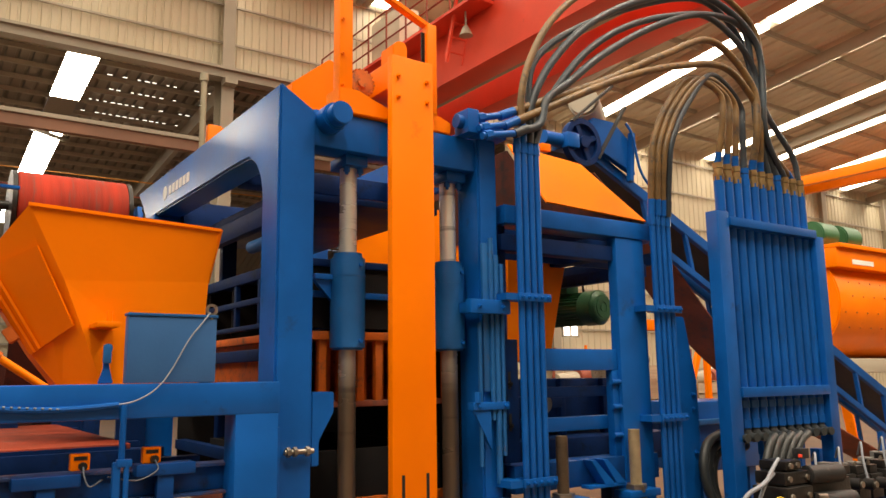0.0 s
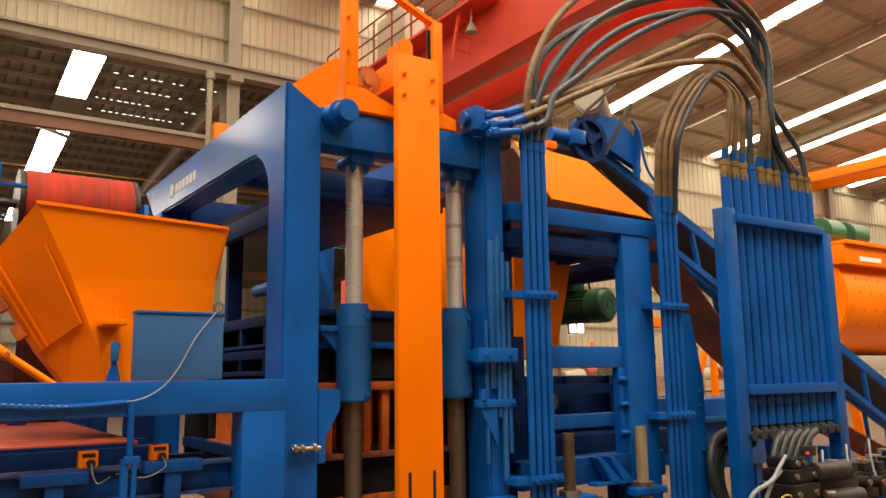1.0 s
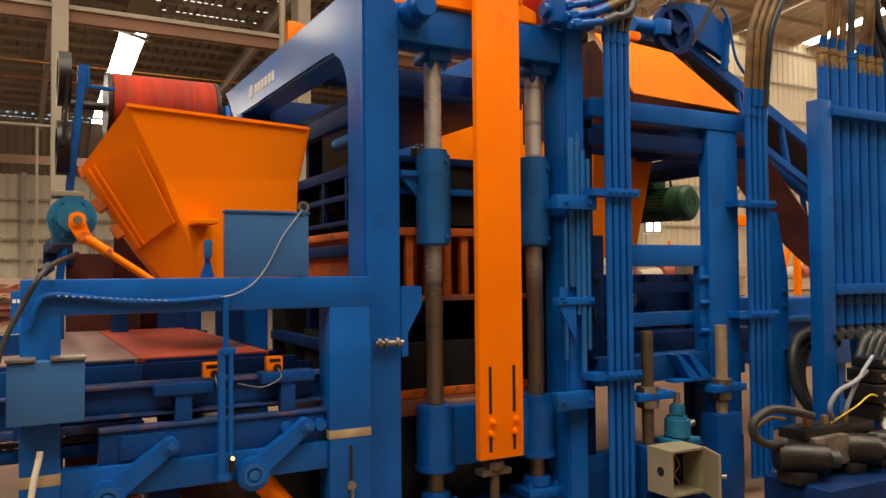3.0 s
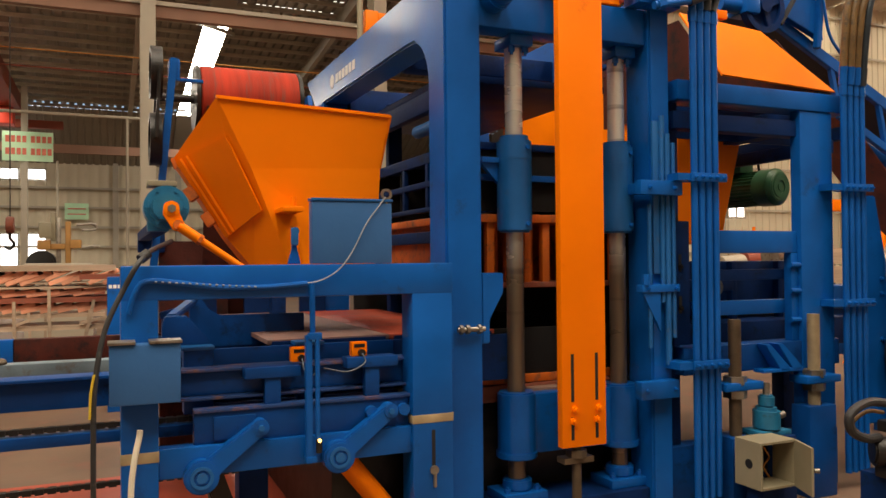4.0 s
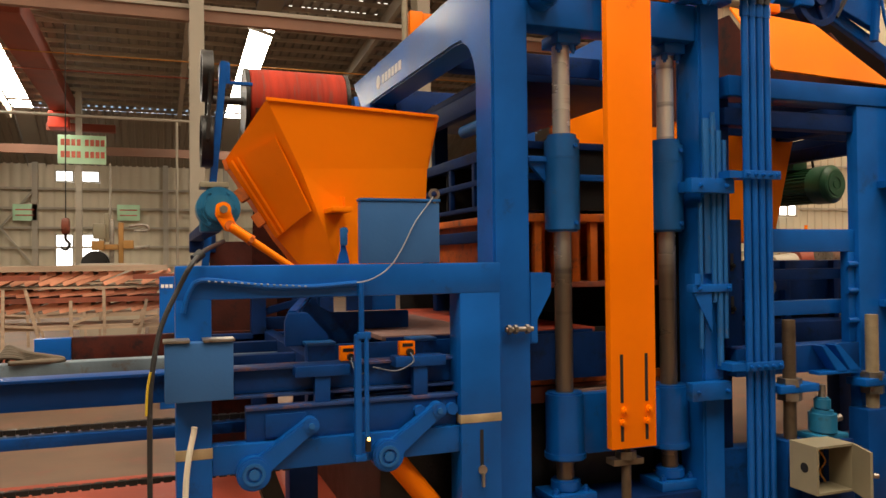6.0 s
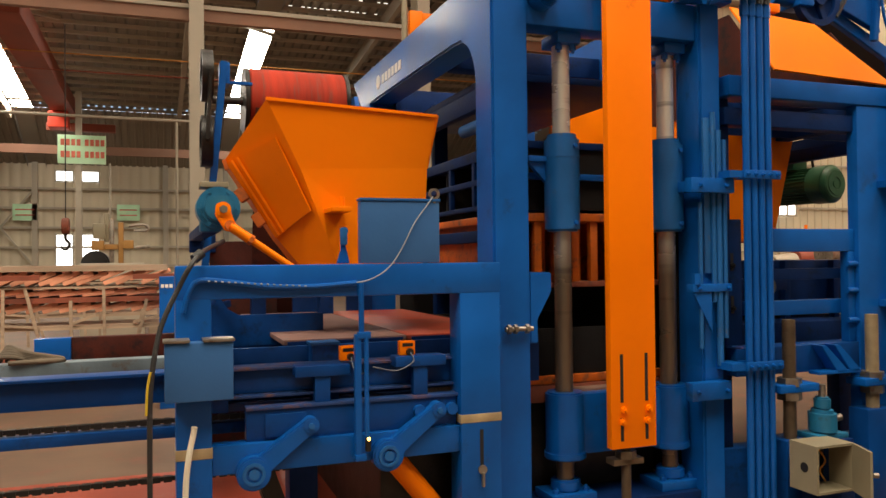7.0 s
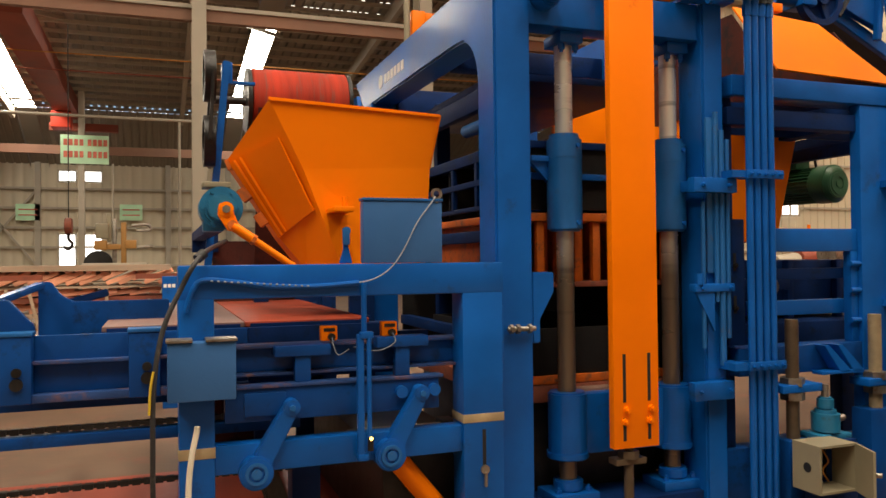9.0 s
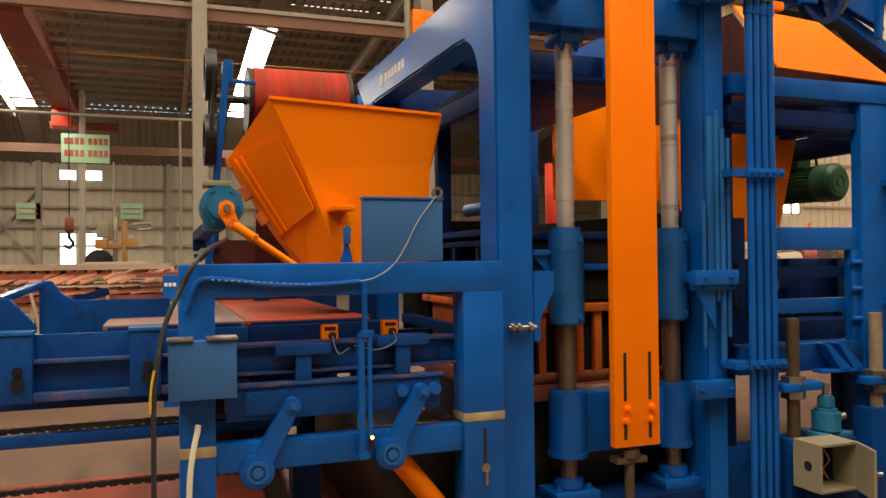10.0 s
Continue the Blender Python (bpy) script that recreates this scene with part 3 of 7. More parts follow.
def press_frame():
    t = thing("block_press", "blue enamelled concrete block press with portal frame", "machine", (X0, Y0, 0))
    o = Vector((X0, Y0, 0))
    def p(name, bm, mat=BLUE, label="", parent=t):
        bmesh.ops.translate(bm, verts=bm.verts, vec=-o)
        return part(name, bm, mat, parent, label)
    # arched side frame: post, haunch and overhead beam cut from one box section
    def arch(y_end):
        arc = [(3.79 + 0.30 * (1 - math.cos(a)), 2.36 + 0.30 * math.sin(a)) for a in [radians(12 * k) for k in range(8)]]
        return [(3.571, 0.0), (3.79, 0.0), (3.79, 2.36), *arc[1:-1], (4.15, 2.655), (y_end - 0.30, 2.68), (y_end, 2.95), (3.571, 2.95)]
    bm = bmesh.new()
    prism(bm, arch(6.5), "x", 1.574, 1.775, 0.012)
    for v in bm.verts:
        if v.co.z > 2.9 and v.co.x > 1.7:
            v.co.z -= 0.11
    left = p("side_frame", bm)
    bm = bmesh.new()
    prism(bm, [(3.571, 0), (3.79, 0), (3.79, 2.60), (6.2, 2.68), (6.5, 2.95), (3.571, 2.95)], "x", 2.83, 2.972, 0.012)
    p("side_frame", bm)
    p("rear_post", made(box, 1.574, 1.775, 5.95, 6.15, 0, 2.70, 0.012))
    # inner and rear members wear the blue with shade painted in
    p("top_cover", made(box, 1.78, 2.825, 4.0, 5.88, 2.46, 2.50, 0.003), BLUE_IN_SHADE)
    p("cover_beam", made(box, 1.78, 1.84, 3.9, 5.88, 2.34, 2.46, 0.006), BLUE_IN_SHADE)
    p("rear_post", made(box, 2.83, 3.02, 5.95, 6.15, 0, 2.70, 0.012))
    # maker's plate drawn as plain marks on the beam
    bm = bmesh.new()
    cyl(bm, (1.570, 5.68, 2.79), (1.5735, 5.68, 2.79), 0.052, 20)
    for k in range(6):
        y = 5.58 - 0.085 * k
        box(bm, 1.570, 1.5735, y - 0.058, y, 2.757, 2.822)
    p("lettering", bm, WHITE, "white painted marks", left)
    # overhead cross beams
    bm = bmesh.new()
    box(bm, 1.777, 2.828, 3.60, 3.76, 2.655, 2.855, 0.01)
    p("cross_beam", bm)
    p("cross_beam", made(box, 1.777, 2.828, 4.6, 4.75, 2.66, 2.80, 0.01), BLUE_IN_SHADE)
    p("cross_beam", made(box, 1.777, 2.828, 5.9, 6.05, 2.56, 2.80, 0.01), BLUE_IN_SHADE)
    bm = bmesh.new()
    cyl(bm, (1.86, 3.50, 2.80), (1.86, 3.62, 2.80), 0.075, 28, bevel=0.008)
    cyl(bm, (1.86, 3.43, 2.80), (1.86, 3.50, 2.80), 0.062, 28, bevel=0.006)
    p("pivot_boss", bm)
    # rod hangers
    for x in (2.06, 2.73):
        bm = bmesh.new()
        box(bm, x - 0.068, x + 0.068, 3.65, 3.84, 2.595, 2.654, 0.005)
        for sx in (-0.042, 0.042):
            cyl(bm, (x + sx, 3.69, 2.565), (x + sx, 3.69, 2.595), 0.018, 6)
            cyl(bm, (x + sx, 3.69, 2.55), (x + sx, 3.69, 2.565), 0.010, 8)
        p("rod_hanger", bm)
        p("guide_rod", made(cyl, (x, 3.75, 0.05), (x, 3.75, 2.595), 0.048, 28), ROD, "scuffed chromed guide rod")
        bm = bmesh.new()
        cyl(bm, (x, 3.75, 0.40), (x, 3.75, 0.735), 0.104, 32, bevel=0.01)
        cyl(bm, (x, 3.75, 0.38), (x, 3.75, 0.42), 0.112, 32, bevel=0.006)
        p("lower_sleeve", bm)
        bm = bmesh.new()
        box(bm, x - 0.13, x + 0.13, 3.64, 3.86, 0.16, 0.21, 0.006)
        cyl(bm, (x, 3.75, 0.21), (x, 3.75, 0.27), 0.08, 24, bevel=0.008)
        for sx in (-0.09, 0.09):
            bolt(bm, (x + sx, 3.69, 0.21), (0, 0, 1), 0.018, 0.018)
        p("rod_foot", bm)
    bm = bmesh.new()
    box(bm, 2.15, 2.64, 3.70, 3.82, 0.40, 0.72, 0.008)
    p("lower_tie", bm)
    p("tie_plate", made(box, 2.12, 2.66, 3.78, 4.5, 0.70, 0.735, 0.004), DUSTY, "dust-covered top plate")
    p("bed_plate", made(box, 1.78, 2.83, 3.86, 5.9, 0.66, 0.75, 0.005), RUST, "rust-stained press bed")
    bm = bmesh.new()
    box(bm, 1.777, 2.828, 3.60, 5.94, 0.0, 0.16, 0.01)
    p("base", bm, BLUE_IN_SHADE)
    p("vibration_table", made(box, 1.86, 2.74, 3.92, 5.6, 0.16, 0.655, 0.01), DARKSTEEL, "black vibration table")
    # sheets coloured black for the deep shade inside the press
    p("rear_screen", made(box, 1.80, 2.80, 5.90, 5.93, 0.75, 1.75, 0.004), SHADE_BLACK)
    p("side_screen", made(box, 2.84, 2.86, 3.80, 5.94, 0.16, 1.71, 0.002), SHADE_BLACK)
    for x0, x1 in ((0.95, 1.235), (1.36, 1.56)):
        p("feed_guard", made(box, x0, x1, 5.87, 5.91, 0.0, 1.30, 0.004), BLUE_IN_SHADE)
    p("stay_post", made(box, 1.955, 2.06, 5.5, 5.58, 0.75, 2.62, 0.008), BLUE_IN_SHADE)
    for z in (0.95, 1.55):
        p("slide_rail", made(box, 1.79, 1.86, 3.80, 5.94, z, z + 0.07, 0.004), BLUE_IN_SHADE)
    # right column with guide channel and brackets
    bm = bmesh.new()
    prism(bm, [(2.974, 0), (3.10, 0), (3.10, 2.4), (2.974, 2.5)], "y", 3.66, 3.74, 0.004)
    p("column_rib", bm, BLUE_IN_SHADE)
    for x, r, z0, z1 in ((2.89, 0.014, 1.20, 2.25), (2.925, 0.018, 0.85, 2.15), (2.965, 0.014, 1.0, 2.1), (2.80, 0.012, 0.95, 1.75)):
        p("grease_pipe", made(cyl, (x, 3.545, z0), (x, 3.545, z1), r, 12), BLUE_PALE)
    p("guide_bar", made(box, 2.835, 2.92, 3.552, 3.569, 1.36, 2.22, 0.003), BLUE_PALE)
    for z, h in ((0.72, 0.05), (1.20, 0.022)):
        bm = bmesh.new()
        box(bm, 2.70, 2.96, 3.50, 3.56, z - h, z + h, 0.006)
        for x in (2.74, 2.93):
            bolt(bm, (x, 3.50, z), (0, -1, 0), 0.011)
        if z == 1.20:
            bmesh.ops.translate(bm, verts=bm.verts, vec=(0.03, 0.02, 0.08))
            prism(bm, [(2.74, 1.255), (2.86, 1.255), (2.86, 1.04)], "y", 3.53, 3.55)
            cyl(bm, (2.76, 3.53, 1.30), (2.76, 3.53, 1.36), 0.024, 6)
        p("pipe_clamp", bm)
    # adjusting bolt bracket on the near post
    bm = bmesh.new()
    prism(bm, [(1.775, 1.02), (1.775, 1.38), (1.90, 1.38), (1.90, 1.28), (1.82, 1.14), (1.82, 1.02)], "y", 3.58, 3.72, 0.006)
    br = p("adjuster_bracket", bm)
    bm = bmesh.new()
    box(bm, 1.565, 1.60, 3.545, 3.57, 0.90, 1.22, 0.004)
    p("cover_strip", bm)
    bm = bmesh.new()
    cyl(bm, (1.62, 3.54, 1.10), (1.77, 3.54, 1.10), 0.013, 14)
    for x in (1.63, 1.665, 1.73):
        cyl(bm, (x, 3.54, 1.10), (x + 0.018, 3.54, 1.10), 0.024, 6)
    p("adjuster_bolt", bm, STEEL, "bare steel adjusting bolt with nuts", br)
    return t


press_frame()


def drop_board():
    """Long orange board that hangs before the rods from a geared yoke."""
    t = thing("yoke_lift", "orange enamelled lift board hanging from a geared yoke", "machine part", (2.24, 3.5, 0.45))
    o = Vector((2.24, 3.5, 0.45))
    def p(name, bm, mat=ORANGE, label=""):
        bmesh.ops.translate(bm, verts=bm.verts, vec=-o)
        return part(name, bm, mat, t, label)
    yb = 3.50
    bm = bmesh.new()
    box(bm, 2.195, 2.468, yb, yb + 0.05, 0.46, 3.22, 0.006)
    board = p("board", bm)
    for x in (2.258, 2.408):
        p("slot", made(box, x - 0.009, x + 0.009, yb - 0.0015, yb + 0.01, 0.70, 0.95), BLACK)
        p("slot", made(box, x - 0.009, x + 0.009, yb - 0.0015, yb + 0.01, 0.50, 0.62), BLACK)
        for z in (0.60, 0.66):
            p("board_bolt", made(bolt, (x + 0.012 * (z > 0.62), yb, z), (0, -1, 0), 0.02, 0.014), ORANGE)
    for x in (2.235, 2.425):
        for z in (2.98, 3.10):
            p("board_bolt", made(bolt, (x, yb, z), (0, -1, 0), 0.014), ORANGE)
    bm = bmesh.new()
    prism(bm, [(2.215, 3.20), (2.215, 3.29), (2.25, 3.32), (2.29, 3.32), (2.31, 3.29), (2.31, 3.22)], "y", yb + 0.02, yb + 0.16, 0.006)
    box(bm, 2.215, 2.47, yb + 0.05, yb + 0.42, 3.05, 3.21, 0.008)
    p("head_block", bm)
    # yoke uprights and cross bar
    bm = bmesh.new()
    box(bm, 1.925, 2.005, 3.60, 3.68, 2.88, 3.85, 0.006)
    for z in (3.02, 3.20, 3.40, 3.62):
        bolt(bm, (1.94, 3.60, z), (0, -1, 0), 0.011)
    p("upright", bm)
    p("upright", made(box, 2.50, 2.565, 3.60, 3.66, 2.95, 3.52, 0.006))
    bm = bmesh.new()
    beam(bm, (2.005, 3.64, 3.72), (2.565, 3.64, 3.50), 0.05, 0.035)
    p("cross_bar", bm)
    bm = bmesh.new()
    for x, y in ((1.92, 3.575), (2.36, 3.6)):
        prism(bm, [(x - 0.01, 2.86), (x + 0.30, 2.86), (x + 0.30, 2.93), (x + 0.2, 2.965), (x + 0.11, 3.0), (x - 0.01, 3.0)], "y", y, y + 0.16, 0.006)
    p("bearing_foot", bm)
    bm = bmesh.new()
    for k in range(22):
        a = 2 * math.pi * k / 22
        beam(bm, (2.065 + 0.055 * math.cos(a), 3.62, 3.06 + 0.055 * math.sin(a)), (2.065 + 0.082 * math.cos(a), 3.62, 3.06 + 0.082 * math.sin(a)), 0.03, 0.010, 0, up=(-math.sin(a), 0, math.cos(a)))
    cyl(bm, (2.065, 3.605, 3.06), (2.065, 3.635, 3.06), 0.072, 28)
    cyl(bm, (2.065, 3.59, 3.06), (2.065, 3.64, 3.06), 0.03, 16)
    p("gear", bm, ORANGE_WORN, "small toothed orange gear wheel")
    bm = bmesh.new()
    for k in range(26):
        cyl(bm, (2.475, 3.63, 3.06 + 0.016 * k), (2.495, 3.63, 3.06 + 0.016 * k), 0.008, 6)
    p("chain", bm, DARKSTEEL)
    # threaded rod under the board
    bm = bmesh.new()
    cyl(bm, (2.31, 3.55, 0.05), (2.31, 3.55, 0.46), 0.026, 14)
    cyl(bm, (2.31, 3.55, 0.40), (2.31, 3.55, 0.44), 0.055, 6)
    box(bm, 2.22, 2.40, 3.52, 3.60, 0.37, 0.40)
    p("threaded_rod", bm, BROWN_STEEL, "oil-browned threaded rod")


drop_board()


def orange_shroud():
    """Angled orange cover on top of the press."""
    t = thing("press_cover", "angled orange sheet cover on the press top", "cover", (1.9, 4.0, 2.95))
    o = Vector((1.9, 4.0, 2.95))
    bm = bmesh.new()
    prism(bm, [(1.82, 2.956), (1.82, 3.14), (2.06, 3.335), (2.24, 3.28), (2.30, 3.10), (2.30, 2.956)], "y", 4.0, 4.5, 0.004)
    bmesh.ops.translate(bm, verts=bm.verts, vec=-o)
    part("cover_sheet", bm, ORANGE, t)


orange_shroud()


def tamper_head():
    """The pressing head: two sleeves on the guide rods, the ribbed orange tool and the beams over it. Drawn raised."""
    t = thing("tamper_head", "blue tamper head with ribbed orange pressing tool, sliding on guide rods", "machine part", (2.06, 3.75, 1.6))
    o = Vector((2.06, 3.75, 1.6))
    def p(name, bm, mat=BLUE, label=""):
        bmesh.ops.translate(bm, verts=bm.verts, vec=-o)
        return part(name, bm, mat, t, label)
    for x in (2.06, 2.73):
        bm = bmesh.new()
        cyl(bm, (x, 3.75, 1.595), (x, 3.75, 2.10), 0.095, 36, bevel=0.012)
        cyl(bm, (x, 3.75, 2.10), (x, 3.75, 2.118), 0.078, 28)
        cyl(bm, (x, 3.75, 1.99), (x, 3.75, 2.0), 0.097, 36)
        s = p("sleeve", bm, BLUE_PALE)
        bm = bmesh.new()
        box(bm, x - 0.2, x - 0.06, 3.74, 3.82, 1.97, 2.0, 0.004)
        prism(bm, [(x - 0.2, 1.975), (x - 0.09, 1.975), (x - 0.09, 1.86)], "y", 3.76, 3.79)
        p("bracket", bm)
        for z in (1.64, 2.05):
            p("sleeve_screw", made(cyl, (x + 0.03, 3.645, z), (x + 0.03, 3.66, z), 0.012, 8), BLUE)
    bm = bmesh.new()
    box(bm, 2.70, 2.985, 3.485, 3.54, 1.80, 1.88, 0.006)
    box(bm, 2.74, 2.80, 3.54, 3.68, 1.81, 1.87, 0.004)
    for x in (2.76, 2.93):
        bolt(bm, (x, 3.485, 1.84), (0, -1, 0), 0.013)
    p("guide_clamp", bm)
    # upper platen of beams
    # platen members darkened as lying in the press's shade
    p("platen", made(box, 1.82, 2.78, 3.86, 5.4, 2.06, 2.10, 0.004), BLUE_IN_SHADE, "")
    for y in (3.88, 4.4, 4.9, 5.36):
        # webs blackened to hold the shade between the platen flanges
        p("platen_web", made(box, 1.83, 2.77, y, y + 0.03, 1.72, 2.06), SHADE_BLACK)
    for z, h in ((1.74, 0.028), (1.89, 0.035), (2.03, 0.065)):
        p("platen_flange", made(box, 1.79, 1.83, 3.86, 5.38, z, z + h, 0.003), BLUE_IN_SHADE)
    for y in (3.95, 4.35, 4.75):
        p("platen_stay", made(box, 1.795, 1.825, y, y + 0.04, 1.76, 2.04, 0.003), BLUE_IN_SHADE)
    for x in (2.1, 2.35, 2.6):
        p("platen_rib", made(box, x, x + 0.025, 3.92, 5.35, 1.73, 2.05), BLUE_IN_SHADE)
    p("platen_ledge", made(box, 1.80, 2.80, 3.84, 3.878, 1.885, 1.92, 0.004), BLUE)
    p("back_screen", made(box, 1.82, 2.78, 5.40, 5.43, 1.32, 2.06), SHADE_BLACK)
    bm = bmesh.new()
    cyl(bm, (1.84, 4.1, 2.26), (1.84, 4.62, 2.26), 0.04, 20)
    box(bm, 1.79, 1.88, 4.0, 4.1, 2.1, 2.38, 0.01)
    p("hydraulic_ram", bm, BLUE_PALE)
    p("tool_plate", made(box, 1.79, 2.81, 3.84, 5.42, 1.655, 1.70, 0.006), ORANGE_WORN, "scraped orange tool plate")
    for k in range(9):
        x = 1.83 + 0.117 * k
        bm = bmesh.new()
        box(bm, x, x + 0.045, 3.86, 3.90, 1.32, 1.655, 0.004)
        p("tamper_rib", bm, ORANGE_WORN)
        p("tamper_block", made(box, x, x + 0.045, 4.05, 5.3, 1.32, 1.655), ORANGE_WORN)
    p("tamper_shoe", made(box, 1.80, 2.80, 3.85, 5.40, 1.29, 1.32, 0.004), RUST)
    return t


HEAD = tamper_head()


def mould():
    t = thing("mould_box", "rust-stained steel mould box in the press", "mould", (2.3, 4.5, 0.75))
    o = Vector((2.3, 4.5, 0.75))
    bm = bmesh.new()
    box(bm, 1.84, 2.76, 3.90, 3.94, 0.80, 1.06, 0.004)
    box(bm, 1.84, 2.76, 5.26, 5.30, 0.80, 1.06, 0.004)
    box(bm, 1.84, 1.88, 3.94, 5.26, 0.80, 1.06)
    box(bm, 2.72, 2.76, 3.94, 5.26, 0.80, 1.06)
    bmesh.ops.translate(bm, verts=bm.verts, vec=-o)
    # mould walls take the same painted shade
    part("mould_wall", bm, SHADE_BLACK, t)
    bm = bmesh.new()
    box(bm, 1.82, 2.78, 3.88, 5.32, 0.755, 0.80, 0.004)
    bmesh.ops.translate(bm, verts=bm.verts, vec=-o)
    part("mould_flange", bm, ORANGE_WORN, t, "orange flange with worn edges")


mould()


def press_hopper():
    """Orange hopper inside the press, behind the tamper head."""
    t = thing("fill_hopper", "orange sheet fill hopper behind the press columns", "hopper", (3.3, 5.6, 2.2))
    o = Vector((3.3, 5.6, 2.2))
    def p(name, bm, mat=ORANGE, label=""):
        bmesh.ops.translate(bm, verts=bm.verts, vec=-o)
        return part(name, bm, mat, t, label)
    bm = bmesh.new()
    prism(bm, [(3.07, 1.92), (4.10, 1.92), (4.10, 2.95), (3.64, 2.95), (3.07, 2.53)], "y", 5.75, 5.80, 0.004)
    p("hopper_wall", bm)
    p("rim_bar", made(beam, (3.05, 5.74, 2.535), (3.63, 5.74, 2.965), 0.03, 0.03, 0.004))
    for x in (3.2, 4.0):
        p("leg", made(box, x - 0.04, x + 0.04, 5.73, 5.81, 0.0, 1.92, 0.004), BLUE_IN_SHADE)


press_hopper()


def red_mast():
    t = thing("red_mast", "bright red warning post standing behind the press", "post", (3.42, 6.5, 0))
    part("post", made(box, -0.045, 0.045, -0.03, 0.03, 0.0, 2.32, 0.006), RED_CRANE, t)
    part("foot", made(box, -0.15, 0.15, -0.15, 0.15, 0.0, 0.02), DARKSTEEL, t)


red_mast()


def kit(name, label, category, at, group=""):
    """A thing and the function that adds its parts, which are drawn in the hall's coordinates."""
    t = thing(name, label, category, at, group)
    o = Vector(at)

    def p(part_name, bm, mat, tag="", parent=None, own=None):
        bmesh.ops.translate(bm, verts=bm.verts, vec=-o)
        return part(part_name, bm, mat, parent or t, tag, None if own is None else Vector(own) - o)
    return t, p


def strip(bm, line, across, thick):
    """One bent band along the line."""
    across, rows = Vector(across) / 2, []
    for k, q in enumerate(line):
        d = (line[min(k + 1, len(line) - 1)] - line[max(k - 1, 0)]).normalized()
        n = d.cross(across).normalized() * thick / 2
        rows.append([bm.verts.new(q + a + b) for a, b in ((across, n), (across, -n), (-across, -n), (-across, n))])
    for p, q in zip(rows, rows[1:]):
        for k in range(4):
            bm.faces.new((p[k], p[(k + 1) % 4], q[(k + 1) % 4], q[k]))
    bm.faces.new(rows[0][::-1]), bm.faces.new(rows[-1])


def plate(bm, points, thick):
    """A flat or folded sheet through the points (a fan), thick along its normal."""
    pts = [Vector(q) for q in points]
    n = (pts[1] - pts[0]).cross(pts[2] - pts[0]).normalized() * thick
    a, b = [bm.verts.new(q) for q in pts], [bm.verts.new(q + n) for q in pts]
    bm.faces.new(a), bm.faces.new(b[::-1])
    k = len(pts)
    for i in range(k):
        bm.faces.new((a[i], b[i], b[(i + 1) % k], a[(i + 1) % k]))
    bmesh.ops.recalc_face_normals(bm, faces=bm.faces)


# ---- the facing hopper and its belt ----
def feed_hopper():
    t, p = kit("feed_hopper", "orange folded-sheet feed hopper above the pallet table", "hopper", (0.95, 4.4, 1.43))
    P1, P2, P3, P4 = (0.51, 3.90, 2.25), (1.395, 3.90, 2.21), (1.355, 3.935, 1.94), (0.682, 3.94, 1.914)
    P5, P6, P7, P8, P9 = (1.335, 3.97, 1.40), (0.886, 3.955, 1.40), (0.335, 4.25, 1.982), (0.598, 4.204, 1.574), (0.735, 4.16, 1.40)
    back = [(q[0] + 0.02, 4.52, q[2]) for q in (P1, P2, P3, P5, P6, P9, P8, P7)]
    bm = bmesh.new()
    vs = {k: bm.verts.new(q) for k, q in zip("123456789", (P1, P2, P3, P4, P5, P6, P7, P8, P9))}
    vb = [bm.verts.new(q) for q in back]
    for f in ("1234", "4356", "1469", "1987"):
        bm.faces.new([vs[c] for c in f])
    bm.faces.new(vb)
    rim = [vs[c] for c in "12356987"]
    for k in range(8):
        bm.faces.new((rim[k], rim[(k + 1) % 8], vb[(k + 1) % 8], vb[k]))
    bmesh.ops.recalc_face_normals(bm, faces=bm.faces)
    body = p("body", bm, ORANGE_DUSTY)
    body.data.shade_flat()
    bm = bmesh.new()
    beam(bm, (0.505, 3.895, 2.25), (1.40, 3.895, 2.21), 0.012, 0.018, 0.002)
    beam(bm, (1.40, 3.895, 2.215), (1.36, 3.965, 1.94), 0.012, 0.016, 0.002, up=(1, 0, 0))
    p("rim", bm, ORANGE)
    bm = bmesh.new()
    plate(bm, [(0.345, 4.228, 1.966), (0.557, 3.938, 2.065), (0.733, 3.958, 1.705), (0.590, 4.193, 1.574)], 0.010)
    flap = p("side_flap", bm, ORANGE)
    a, b = Vector((0.345, 4.222, 1.966)), Vector((0.590, 4.187, 1.574))
    c, d = Vector((0.557, 3.932, 2.065)), Vector((0.733, 3.952, 1.705))
    for u in (0.10, 0.22):
        p("flap_rib", made(beam, a.lerp(c, u) + Vector((0.0, -0.012, 0.0)), b.lerp(d, u) + Vector((0.0, -0.012, 0.0)), 0.012, 0.012, 0.002, (0, 1, 0)), ORANGE, "", flap)
    p("flap_edge", made(beam, (0.33, 4.24, 1.985), (0.35, 4.24, 1.93), 0.03, 0.02, 0.003), ORANGE_WORN)
    for z in (1.83, 1.70):
        p("hinge_lug", made(beam, (0.40 + (1.83 - z) * 0.65, 4.21, z), (0.44 + (1.83 - z) * 0.65, 4.20, z - 0.06), 0.05, 0.05, 0.004), ORANGE_WORN)
    p("support_plate", made(box, 0.80, 0.90, 3.75, 3.95, 1.690, 1.715, 0.003), ORANGE)
    for x in (0.86, 1.12):
        p("support_peg", made(cyl, (x, 3.80, 1.70), (x, 3.80, 1.765), 0.014, 8), ORANGE)
    bm = bmesh.new()
    box(bm, 0.78, 1.30, 4.02, 4.4, 1.28, 1.42, 0.006)
    p("outlet", bm, ORANGE_WORN)


feed_hopper()


